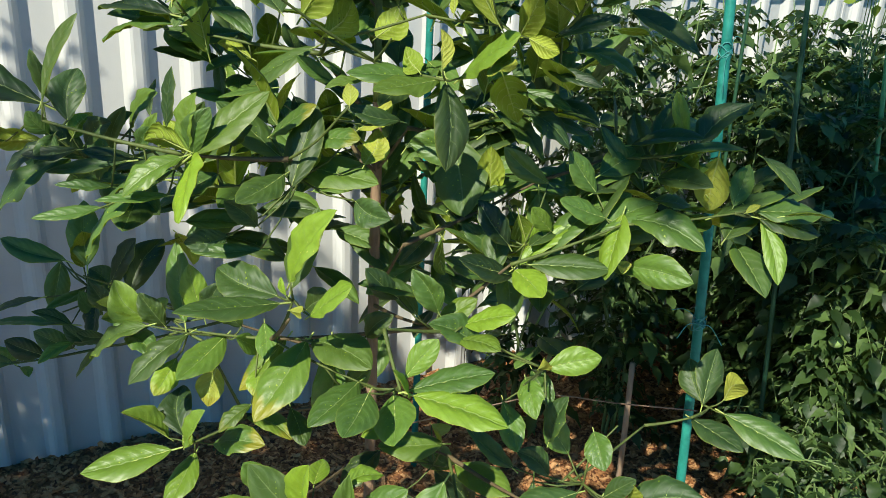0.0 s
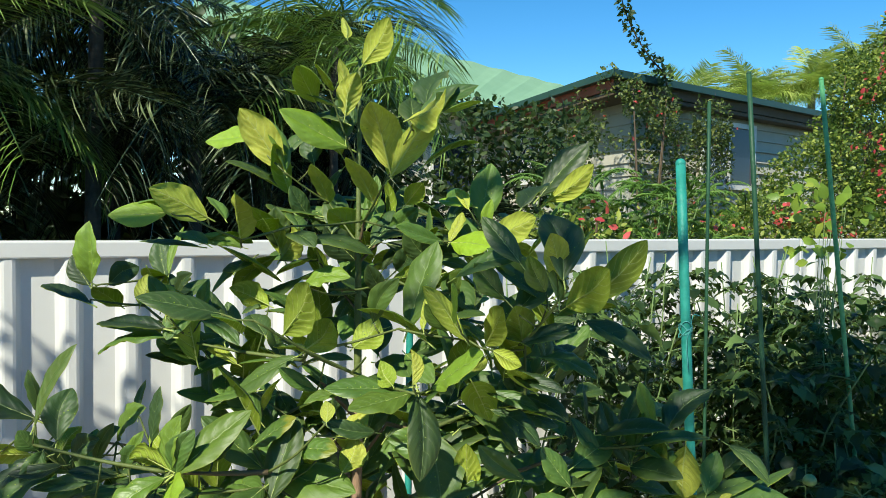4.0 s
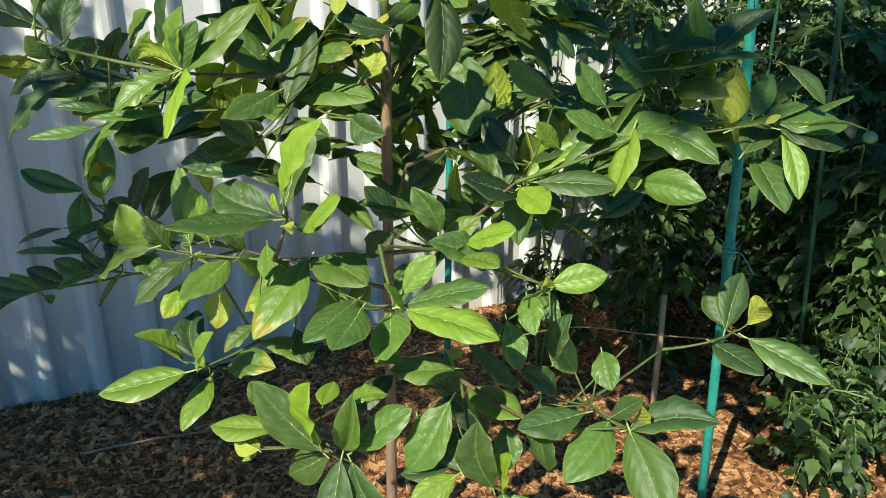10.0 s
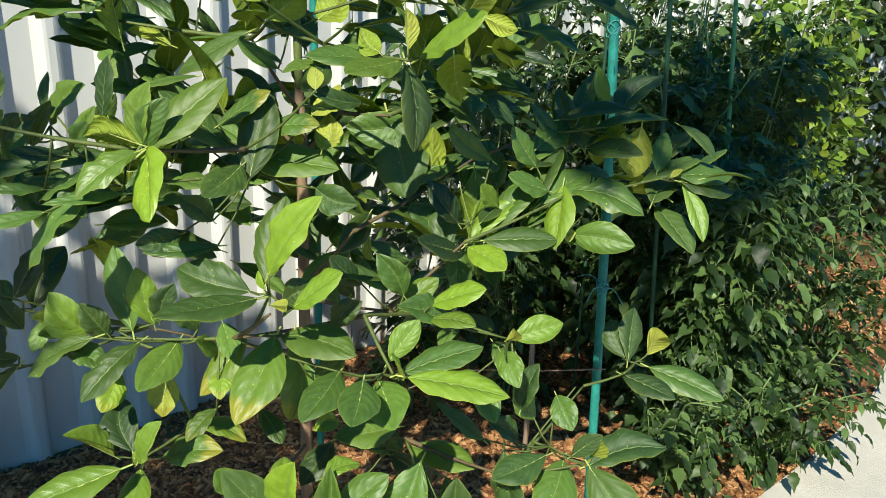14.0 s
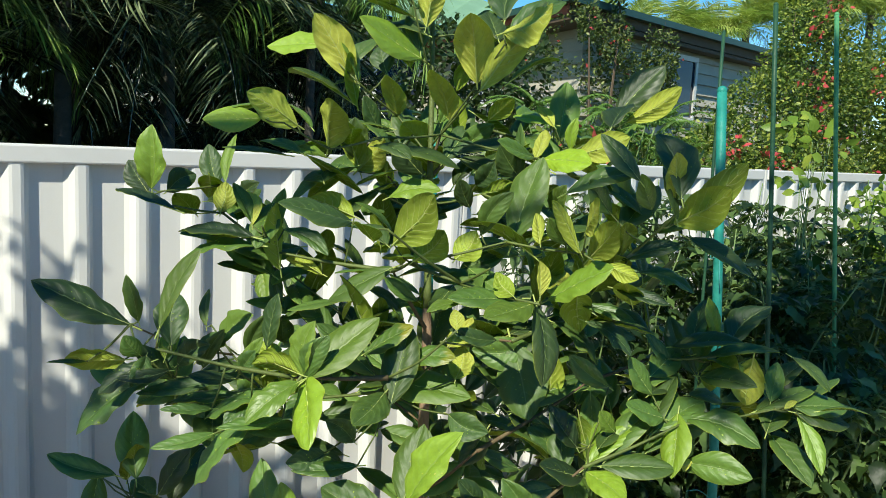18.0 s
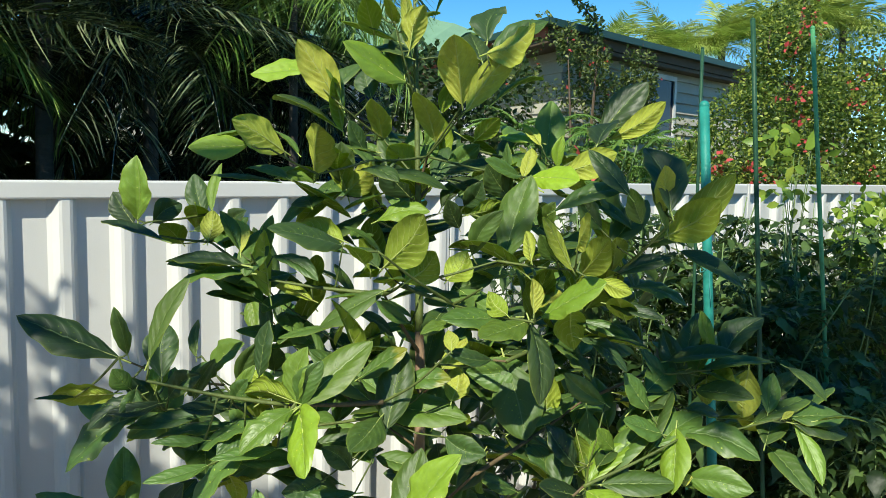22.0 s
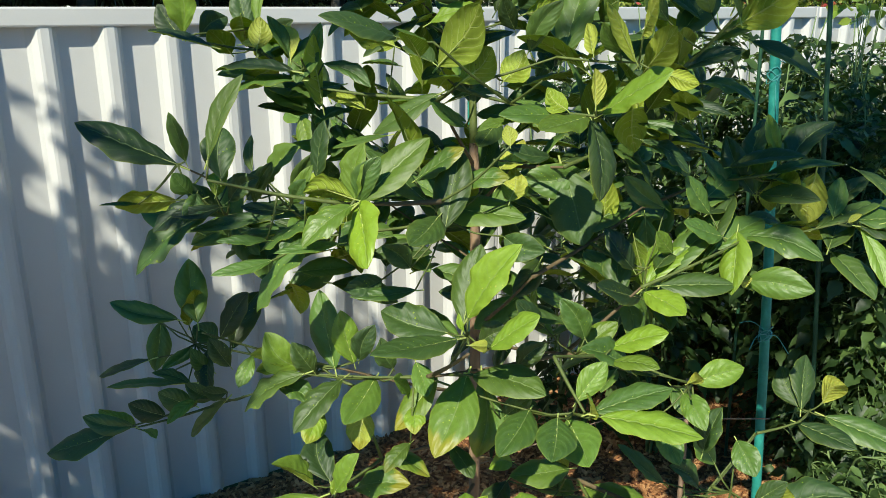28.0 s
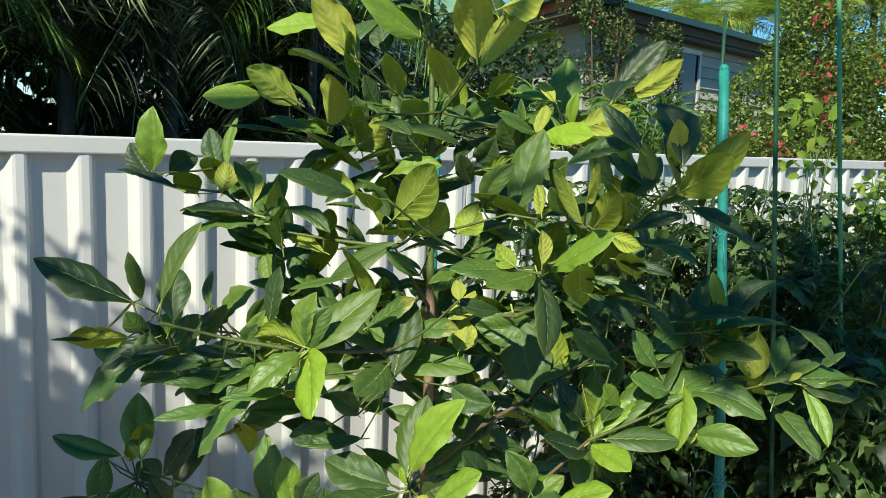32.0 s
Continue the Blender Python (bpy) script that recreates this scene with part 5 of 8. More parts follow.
twig(0.101, 1.286, 1.462, 0.083, 1.263, 1.424)
leaf(0.083, 1.263, 1.424, -0.026, 1.278, 1.427, -0.01, -0.25, 0.97, 0.34, "slim")
branch([(0.019, 1.853, 1.029), (0.008, 1.861, 1.038), (-0.003, 1.870, 1.051)], 0.0035, 0.0020, TWIG)
twig(-0.003, 1.870, 1.051, -0.046, 1.839, 1.133)
leaf(-0.046, 1.839, 1.133, -0.172, 1.921, 1.184, -0.11, -0.64, 0.76, 0.34, "slim")
twig(-0.003, 1.870, 1.051, -0.003, 1.834, 1.117)
leaf(-0.003, 1.834, 1.117, 0.010, 1.906, 1.249, -0.24, -0.84, 0.48, 0.49, "flat")
twig(-0.003, 1.870, 1.051, -0.006, 1.899, 1.090)
leaf(-0.006, 1.899, 1.090, -0.007, 1.824, 1.201, -0.37, 0.77, 0.51, 0.50, "flat", 0.35)
twig(-0.003, 1.870, 1.051, -0.048, 1.989, 1.079)
leaf(-0.048, 1.989, 1.079, -0.082, 1.955, 0.970, -0.20, -0.92, 0.35, 0.48, "flat")
twig(-0.003, 1.870, 1.051, 0.043, 1.864, 1.035)
leaf(0.043, 1.864, 1.035, 0.003, 1.909, 1.085, -0.34, -0.82, 0.46, 0.68, "cup")
twig(-0.003, 1.870, 1.051, 0.042, 1.822, 1.073)
leaf(0.042, 1.822, 1.073, 0.096, 1.763, 1.191, -0.91, -0.32, 0.26, 0.50, "flat")
twig(-0.003, 1.870, 1.051, 0.086, 1.874, 1.018)
leaf(0.086, 1.874, 1.018, 0.183, 1.920, 1.137, -0.19, -0.85, 0.49, 0.48, "cup", 0.05)
twig(-0.003, 1.870, 1.051, -0.106, 1.873, 1.038)
leaf(-0.106, 1.873, 1.038, -0.207, 1.972, 0.987, -0.37, 0.09, 0.92, 0.34, "slim")
twig(-0.003, 1.870, 1.051, -0.053, 1.778, 1.002)
leaf(-0.053, 1.778, 1.002, -0.208, 1.869, 1.004, 0.07, 0.09, 0.99, 0.34, "slim")
twig(-0.003, 1.870, 1.051, -0.010, 1.879, 1.042)
leaf(-0.010, 1.879, 1.042, -0.099, 1.808, 1.040, 0.13, -0.19, 0.97, 0.34, "slim", 0.35)
twig(-0.003, 1.870, 1.051, 0.017, 1.819, 0.996)
leaf(0.017, 1.819, 0.996, -0.027, 1.820, 1.062, -0.00, -1.00, 0.01, 0.49, "slim")
twig(-0.003, 1.870, 1.051, 0.017, 1.843, 1.044)
leaf(0.017, 1.843, 1.044, -0.022, 1.769, 0.968, -0.76, -0.23, 0.61, 0.50, "cup")
branch([(0.056, 1.732, 0.956), (0.030, 1.714, 0.963), (0.004, 1.697, 0.979)], 0.0035, 0.0020, TWIG)
branch([(0.004, 1.697, 0.979), (-0.054, 1.712, 0.989), (-0.059, 1.722, 0.971), (-0.115, 1.751, 0.951), (-0.177, 1.784, 0.931), (-0.203, 1.797, 0.921)], 0.0030, 0.0016)
leaf(-0.203, 1.797, 0.921, -0.345, 1.874, 0.876, -0.37, -0.16, 0.91, 0.50, "flat")
leaf(-0.177, 1.784, 0.931, -0.272, 1.818, 0.967, -0.15, -0.89, 0.43, 0.41, "slim")
leaf(-0.175, 1.781, 0.928, -0.230, 1.881, 0.932, -0.10, -0.00, -1.00, 0.50, "flat", 0.55)
leaf(-0.115, 1.751, 0.951, -0.186, 1.762, 0.996, 0.04, -0.95, 0.30, 0.57, "flat")
leaf(-0.059, 1.722, 0.971, -0.129, 1.733, 1.019, 0.03, -0.96, 0.26, 0.60, "flat")
leaf(0.004, 1.697, 0.979, -0.056, 1.812, 0.860, -0.80, 0.17, 0.57, 0.34, "slim", 0.25)
leaf(-0.054, 1.712, 0.989, -0.131, 1.674, 0.976, 0.09, -0.48, 0.87, 0.34, "slim", 0.4)
twig(0.004, 1.697, 0.979, 0.006, 1.691, 0.999)
leaf(0.006, 1.691, 0.999, -0.050, 1.680, 1.024, 0.28, -0.93, 0.22, 0.51, "slim")
twig(-0.177, 1.784, 0.931, -0.163, 1.770, 0.923)
leaf(-0.163, 1.770, 0.923, -0.149, 1.705, 0.934, -0.01, 0.17, 0.99, 0.34, "slim", 0.4)
branch([(1.148, 1.037, 0.879), (1.174, 1.047, 0.872), (1.200, 1.057, 0.871)], 0.0035, 0.0020, TWIG)
twig(1.200, 1.057, 0.871, 1.207, 1.089, 0.869)
leaf(1.207, 1.089, 0.869, 1.221, 1.159, 0.949, -0.78, -0.40, 0.48, 0.60, "flat", 0.05)
twig(1.200, 1.057, 0.871, 1.195, 1.073, 0.871)
leaf(1.195, 1.073, 0.871, 1.282, 1.128, 0.972, -0.15, -0.81, 0.57, 0.50, "flat", 0.05)
twig(1.200, 1.057, 0.871, 1.220, 1.037, 0.896)
leaf(1.220, 1.037, 0.896, 1.212, 0.980, 0.971, 0.99, 0.06, 0.15, 0.48, "roll", 1)
twig(1.200, 1.057, 0.871, 1.120, 1.034, 0.875)
leaf(1.120, 1.034, 0.875, 1.128, 0.896, 0.868, -0.27, -0.06, 0.96, 0.50, "flat")
twig(1.200, 1.057, 0.871, 1.212, 1.022, 0.870)
leaf(1.212, 1.022, 0.870, 1.281, 0.856, 0.829, -0.25, -0.33, 0.91, 0.46, "flat")
twig(0.482, 1.740, 2.016, 0.479, 1.764, 2.022)
leaf(0.479, 1.764, 2.022, 0.374, 1.777, 2.171, 0.39, 0.90, 0.20, 0.45, "flat", 1)
twig(0.416, 1.811, 2.103, 0.416, 1.803, 2.108)
leaf(0.416, 1.803, 2.108, 0.364, 1.955, 2.082, -0.70, -0.12, 0.70, 0.50, "lift", 0.8)
twig(0.603, 1.651, 2.076, 0.608, 1.677, 2.084)
leaf(0.608, 1.677, 2.084, 0.439, 1.686, 2.160, 0.12, -0.92, 0.37, 0.46, "flat", 0.45)
twig(0.505, 1.740, 2.001, 0.538, 1.720, 2.047)
leaf(0.538, 1.720, 2.047, 0.548, 1.772, 2.118, -0.56, -0.62, 0.54, 0.68, "flat")
twig(0.585, 1.739, 1.951, 0.592, 1.751, 1.952)
leaf(0.592, 1.751, 1.952, 0.519, 1.689, 2.042, 0.64, 0.29, 0.71, 0.50, "flat", 1)
twig(0.625, 1.598, 1.925, 0.649, 1.612, 1.945)
leaf(0.649, 1.612, 1.945, 0.564, 1.565, 2.065, 0.76, 0.20, 0.62, 0.50, "flat", 1)
twig(0.633, 1.481, 2.036, 0.623, 1.482, 2.024)
leaf(0.623, 1.482, 2.024, 0.550, 1.424, 2.171, 0.47, 0.72, 0.51, 0.47, "cup", 0.95)
twig(0.638, 1.411, 2.106, 0.638, 1.420, 2.128)
leaf(0.638, 1.420, 2.128, 0.668, 1.274, 2.165, 0.93, 0.11, -0.35, 0.50, "cup", 0.8)
twig(0.603, 1.462, 1.999, 0.615, 1.457, 2.007)
leaf(0.615, 1.457, 2.007, 0.690, 1.368, 2.144, 0.74, 0.67, 0.03, 0.34, "slim", 0.6)
twig(0.638, 1.411, 2.106, 0.663, 1.434, 2.107)
leaf(0.663, 1.434, 2.107, 0.794, 1.397, 2.225, -0.65, -0.53, 0.55, 0.34, "slim")
branch([(0.640, 1.685, 2.140), (0.693, 1.617, 2.150), (0.746, 1.548, 2.181)], 0.0028, 0.0018, TWIG)
leaf(0.746, 1.548, 2.181, 0.834, 1.617, 2.303, -0.70, -0.28, 0.66, 0.50, "cup")
twig(0.655, 1.715, 2.280, 0.651, 1.691, 2.288)
leaf(0.651, 1.691, 2.288, 0.690, 1.607, 2.390, 0.83, 0.54, 0.12, 0.54, "flat", 0.7)
twig(0.565, 1.633, 2.147, 0.574, 1.616, 2.149)
leaf(0.574, 1.616, 2.149, 0.593, 1.588, 2.250, 0.55, 0.82, 0.13, 0.51, "cup", 0.75)
twig(0.542, 1.624, 2.197, 0.555, 1.656, 2.211)
leaf(0.555, 1.656, 2.211, 0.491, 1.583, 2.254, 0.69, -0.20, 0.69, 0.50, "flat", 0.55)
twig(0.537, 1.622, 2.207, 0.548, 1.695, 2.231)
leaf(0.548, 1.695, 2.231, 0.490, 1.682, 2.269, 0.23, -0.97, 0.02, 0.33, "slim", 0.6)
twig(0.257, 1.575, 1.894, 0.262, 1.612, 1.912)
leaf(0.262, 1.612, 1.912, 0.139, 1.585, 1.971, -0.30, 0.93, -0.20, 0.55, "flat", 0.5)
twig(0.213, 1.573, 1.916, 0.177, 1.599, 1.923)
leaf(0.177, 1.599, 1.923, 0.069, 1.630, 1.914, -0.28, -0.83, 0.48, 0.50, "flat", 0.7)
twig(0.323, 1.580, 1.867, 0.332, 1.609, 1.862)
leaf(0.332, 1.609, 1.862, 0.308, 1.511, 1.973, 0.92, 0.18, 0.36, 0.54, "cup", 0.65)
twig(0.453, 1.658, 1.817, 0.440, 1.670, 1.819)
leaf(0.440, 1.670, 1.819, 0.465, 1.574, 1.898, 0.97, 0.26, 0.01, 0.50, "cup", 0.7)
twig(0.676, 1.645, 1.859, 0.660, 1.718, 1.868)
leaf(0.660, 1.718, 1.868, 0.558, 1.676, 1.935, -0.02, 0.86, 0.52, 0.61, "flat", 0.45)
twig(0.568, 1.715, 1.788, 0.582, 1.779, 1.769)
leaf(0.582, 1.779, 1.769, 0.536, 1.694, 1.843, 0.90, -0.14, 0.41, 0.47, "flat", 0.2)
twig(0.619, 1.631, 1.856, 0.637, 1.606, 1.852)
leaf(0.637, 1.606, 1.852, 0.758, 1.648, 1.949, -0.46, -0.45, 0.77, 0.50, "flat")
twig(0.618, 1.636, 1.810, 0.644, 1.709, 1.812)
leaf(0.644, 1.709, 1.812, 0.563, 1.715, 1.894, -0.31, -0.92, -0.24, 0.67, "flat")
twig(0.596, 1.710, 1.921, 0.536, 1.737, 1.913)
leaf(0.536, 1.737, 1.913, 0.480, 1.724, 1.991, 0.09, -0.99, -0.10, 0.50, "flat")
twig(0.323, 1.580, 1.867, 0.341, 1.632, 1.849)
leaf(0.341, 1.632, 1.849, 0.241, 1.649, 1.875, 0.03, -0.78, 0.63, 0.34, "slim", 0.45)
twig(0.465, 1.667, 1.815, 0.445, 1.694, 1.847)
leaf(0.445, 1.694, 1.847, 0.422, 1.657, 1.937, -0.43, -0.79, -0.44, 0.58, "cup", 0.1)
branch([(0.616, 1.630, 1.740), (0.530, 1.585, 1.743), (0.444, 1.541, 1.769)], 0.0028, 0.0018, TWIG)
leaf(0.444, 1.541, 1.769, 0.497, 1.443, 1.820, -0.73, -0.04, 0.68, 0.50, "bend", 0.55)
twig(0.546, 1.626, 2.187, 0.573, 1.636, 2.196)
leaf(0.573, 1.636, 2.196, 0.569, 1.640, 2.285, 0.56, 0.83, -0.01, 0.32, "slim", 0.7)
twig(0.650, 1.710, 2.300, 0.597, 1.667, 2.339)
leaf(0.597, 1.667, 2.339, 0.608, 1.724, 2.396, -0.03, 0.72, -0.70, 0.34, "slim", 0.7)
twig(0.626, 1.654, 1.940, 0.659, 1.665, 1.938)
leaf(0.659, 1.665, 1.938, 0.666, 1.644, 2.020, -0.59, -0.79, -0.15, 0.42, "slim", 0.1)
twig(0.691, 1.647, 1.871, 0.696, 1.631, 1.872)
leaf(0.696, 1.631, 1.872, 0.731, 1.548, 1.942, -0.80, -0.55, -0.26, 0.47, "flat")
twig(0.091, 1.957, 1.749, 0.077, 2.003, 1.751)
leaf(0.077, 2.003, 1.751, 0.055, 1.966, 1.900, -0.79, -0.56, -0.25, 0.50, "cup", 0.35)
twig(0.091, 1.957, 1.749, 0.075, 2.027, 1.742)
leaf(0.075, 2.027, 1.742, 0.040, 2.063, 1.814, -0.36, -0.89, 0.27, 0.68, "flat")
twig(0.138, 1.974, 1.751, 0.120, 2.024, 1.742)
leaf(0.120, 2.024, 1.742, 0.194, 2.026, 1.788, -0.10, -0.97, 0.21, 0.62, "cup")
twig(0.176, 1.804, 1.724, 0.119, 1.817, 1.710)
leaf(0.119, 1.817, 1.710, 0.052, 1.747, 1.761, -0.08, 0.63, 0.77, 0.50, "flat", 0.3)
twig(0.147, 1.751, 1.718, 0.148, 1.741, 1.720)
leaf(0.148, 1.741, 1.720, 0.170, 1.771, 1.783, 0.24, 0.84, -0.49, 0.68, "flat", 0.6)
twig(0.049, 1.749, 1.735, 0.045, 1.713, 1.730)
leaf(0.045, 1.713, 1.730, -0.032, 1.877, 1.766, 0.10, -0.17, 0.98, 0.34, "slim")
twig(0.249, 2.014, 1.760, 0.268, 2.096, 1.754)
leaf(0.268, 2.096, 1.754, 0.260, 2.140, 1.858, -0.37, -0.87, 0.34, 0.54, "flat")
twig(0.249, 2.014, 1.760, 0.262, 2.020, 1.767)
leaf(0.262, 2.020, 1.767, 0.309, 2.083, 1.890, -0.88, -0.19, 0.43, 0.34, "slim", 0.4)
twig(0.201, 1.621, 1.686, 0.178, 1.629, 1.681)
leaf(0.178, 1.629, 1.681, 0.057, 1.753, 1.713, -0.01, -0.26, 0.96, 0.48, "bend")
twig(0.213, 1.636, 1.672, 0.185, 1.630, 1.663)
leaf(0.185, 1.630, 1.663, 0.048, 1.747, 1.668, -0.12, -0.19, 0.97, 0.47, "bend")
twig(0.306, 1.757, 1.585, 0.307, 1.791, 1.578)
leaf(0.307, 1.791, 1.578, 0.169, 1.814, 1.607, 0.09, -0.55, 0.83, 0.34, "slim", 0.1)
twig(0.201, 1.621, 1.686, 0.185, 1.656, 1.701)
leaf(0.185, 1.656, 1.701, 0.198, 1.713, 1.769, 0.94, 0.15, -0.31, 0.34, "roll", 1)
twig(0.306, 1.757, 1.585, 0.272, 1.778, 1.656)
leaf(0.272, 1.778, 1.656, 0.284, 1.734, 1.775, -0.83, -0.54, -0.12, 0.34, "slim", 0.2)
twig(0.243, 1.215, 1.744, 0.201, 1.260, 1.752)
leaf(0.201, 1.260, 1.752, 0.063, 1.243, 1.800, 0.34, -0.52, 0.79, 0.50, "flat", 0.05)
twig(0.353, 1.559, 1.626, 0.386, 1.582, 1.725)
leaf(0.386, 1.582, 1.725, 0.336, 1.684, 1.759, 0.91, 0.42, 0.06, 0.50, "cup", 0.15)
twig(0.232, 1.659, 1.653, 0.260, 1.660, 1.691)
leaf(0.260, 1.660, 1.691, 0.313, 1.554, 1.654, -0.33, -0.46, 0.82, 0.34, "slim")
twig(0.317, 1.597, 1.630, 0.325, 1.602, 1.598)
leaf(0.325, 1.602, 1.598, 0.284, 1.696, 1.623, 0.90, 0.31, 0.31, 0.34, "slim", 0.3)
twig(0.412, 1.428, 1.636, 0.392, 1.427, 1.638)
leaf(0.392, 1.427, 1.638, 0.279, 1.515, 1.570, -0.59, -0.14, 0.79, 0.50, "flat", 0.15)
twig(0.424, 1.691, 1.485, 0.445, 1.773, 1.483)
leaf(0.445, 1.773, 1.483, 0.301, 1.758, 1.491, 0.08, -0.25, 0.96, 0.50, "bend")
branch([(0.602, 1.599, 1.218), (0.501, 1.854, 1.336), (0.399, 2.109, 1.529)], 0.0028, 0.0018, WOODY)
leaf(0.399, 2.109, 1.529, 0.384, 2.033, 1.445, -0.74, -0.43, 0.52, 0.50, "flat", 0.4)
twig(0.306, 1.757, 1.585, 0.310, 1.832, 1.580)
leaf(0.310, 1.832, 1.580, 0.300, 1.787, 1.470, -0.85, -0.45, 0.26, 0.34, "slim", 0.1)
twig(0.221, 1.935, 1.744, 0.261, 1.923, 1.720)
leaf(0.261, 1.923, 1.720, 0.276, 1.856, 1.779, -0.98, -0.22, -0.01, 0.50, "cup", 0.05)
twig(0.398, 1.375, 1.655, 0.341, 1.348, 1.698)
leaf(0.341, 1.348, 1.698, 0.359, 1.223, 1.809, 0.95, 0.27, 0.15, 0.50, "flat", 0.25)
twig(0.411, 1.343, 1.647, 0.372, 1.326, 1.667)
leaf(0.372, 1.326, 1.667, 0.416, 1.281, 1.734, 0.70, 0.72, 0.03, 0.62, "cup", 0.12)
twig(0.448, 1.318, 1.675, 0.473, 1.328, 1.665)
leaf(0.473, 1.328, 1.665, 0.535, 1.348, 1.715, 0.22, 0.79, -0.58, 0.68, "cup", 0.1)
leaf(0.406, 1.418, 1.644, 0.375, 1.382, 1.697, 0.31, 0.69, 0.65, 0.48, "flat", 0.9)
twig(0.523, 1.234, 1.711, 0.550, 1.250, 1.704)
leaf(0.550, 1.250, 1.704, 0.604, 1.235, 1.876, -0.90, -0.35, 0.25, 0.47, "flat", 0.2)
twig(0.498, 1.262, 1.699, 0.487, 1.268, 1.722)
leaf(0.487, 1.268, 1.722, 0.503, 1.200, 1.808, -0.79, -0.55, -0.28, 0.40, "slim", 0.15)
twig(0.703, 1.351, 1.869, 0.697, 1.339, 1.868)
leaf(0.697, 1.339, 1.868, 0.707, 1.205, 1.866, -0.76, -0.07, 0.64, 0.50, "flat", 1)
twig(0.694, 1.379, 1.872, 0.717, 1.380, 1.866)
leaf(0.717, 1.380, 1.866, 0.766, 1.409, 1.932, 0.79, 0.07, -0.61, 0.50, "flat", 0.7)
twig(0.703, 1.351, 1.869, 0.682, 1.350, 1.871)
leaf(0.682, 1.350, 1.871, 0.560, 1.320, 1.905, 0.34, -0.79, 0.52, 0.34, "slim", 0.1)
twig(0.694, 1.379, 1.872, 0.672, 1.372, 1.821)
leaf(0.672, 1.372, 1.821, 0.603, 1.368, 1.893, -0.34, -0.86, -0.38, 0.57, "flat", 0.05)
branch([(0.524, 1.582, 1.756), (0.564, 1.502, 1.761), (0.604, 1.421, 1.788)], 0.0028, 0.0018, TWIG)
leaf(0.604, 1.421, 1.788, 0.690, 1.421, 1.815, -0.11, 0.93, 0.36, 0.50, "cup", 0.1)
twig(0.810, 1.354, 1.891, 0.780, 1.322, 1.879)
leaf(0.780, 1.322, 1.879, 0.818, 1.206, 1.923, 0.95, 0.30, -0.04, 0.50, "flat", 0.65)
twig(0.810, 1.354, 1.891, 0.805, 1.365, 1.890)
leaf(0.805, 1.365, 1.890, 0.802, 1.349, 1.962, -0.71, -0.69, -0.17, 0.38, "slim", 0.7)
twig(0.594, 1.102, 1.704, 0.586, 1.102, 1.706)
leaf(0.586, 1.102, 1.706, 0.489, 1.093, 1.804, -0.27, 0.95, -0.18, 0.34, "slim", 0.5)
twig(0.594, 1.102, 1.704, 0.528, 1.034, 1.754)
leaf(0.528, 1.034, 1.754, 0.470, 0.956, 1.815, 0.80, -0.59, 0.01, 0.50, "flat", 0.8)
twig(0.730, 1.116, 1.675, 0.669, 1.159, 1.681)
leaf(0.669, 1.159, 1.681, 0.642, 1.061, 1.765, 0.96, -0.04, 0.26, 0.48, "flat", 0.4)
twig(0.735, 1.122, 1.660, 0.746, 1.149, 1.683)
leaf(0.746, 1.149, 1.683, 0.680, 1.080, 1.761, -0.03, 0.76, 0.64, 0.50, "flat", 0.4)
twig(0.727, 0.990, 1.801, 0.727, 1.011, 1.814)
leaf(0.727, 1.011, 1.814, 0.675, 0.987, 1.902, 0.03, 0.96, 0.27, 0.50, "flat", 0.6)
twig(0.727, 0.990, 1.801, 0.714, 0.988, 1.816)
leaf(0.714, 0.988, 1.816, 0.729, 1.059, 1.942, -0.37, -0.79, 0.49, 0.50, "cup")
twig(0.726, 1.038, 1.755, 0.758, 1.032, 1.764)
leaf(0.758, 1.032, 1.764, 0.764, 0.907, 1.842, 0.99, 0.10, 0.08, 0.50, "flat", 0.35)
twig(0.813, 1.159, 1.751, 0.856, 1.102, 1.757)
leaf(0.856, 1.102, 1.757, 0.912, 0.989, 1.886, 0.84, 0.54, 0.11, 0.34, "slim", 0.25)
twig(0.813, 1.159, 1.751, 0.791, 1.149, 1.755)
leaf(0.791, 1.149, 1.755, 0.664, 1.129, 1.870, 0.23, -0.97, 0.09, 0.34, "slim")
twig(0.929, 1.355, 1.945, 0.956, 1.382, 1.971)
leaf(0.956, 1.382, 1.971, 1.041, 1.316, 2.094, -0.84, -0.42, 0.35, 0.50, "flat", 0.05)
twig(0.929, 1.355, 1.945, 0.935, 1.327, 1.958)
leaf(0.935, 1.327, 1.958, 0.961, 1.197, 2.037, 0.96, 0.25, 0.10, 0.34, "slim", 0.6)
twig(0.834, 1.354, 1.901, 0.824, 1.268, 1.942)
leaf(0.824, 1.268, 1.942, 0.926, 1.322, 2.009, -0.52, -0.08, 0.85, 0.50, "cup")
twig(0.800, 1.415, 1.899, 0.797, 1.415, 1.946)
leaf(0.797, 1.415, 1.946, 0.787, 1.550, 1.971, -0.36, -0.20, 0.91, 0.34, "slim", 0.8)
twig(0.805, 1.384, 1.895, 0.763, 1.378, 1.939)
leaf(0.763, 1.378, 1.939, 0.767, 1.441, 1.983, 0.85, 0.27, -0.46, 0.33, "slim", 0.7)
twig(0.726, 1.038, 1.755, 0.744, 1.075, 1.786)
leaf(0.744, 1.075, 1.786, 0.694, 1.058, 1.853, -0.10, -0.94, -0.33, 0.50, "flat", 0.3)
branch([(0.604, 1.421, 1.788), (0.624, 1.335, 1.770), (0.643, 1.249, 1.773)], 0.0028, 0.0018, TWIG)
leaf(0.643, 1.249, 1.773, 0.631, 1.200, 1.822, -0.94, -0.09, -0.32, 0.54, "cup", 0.2)
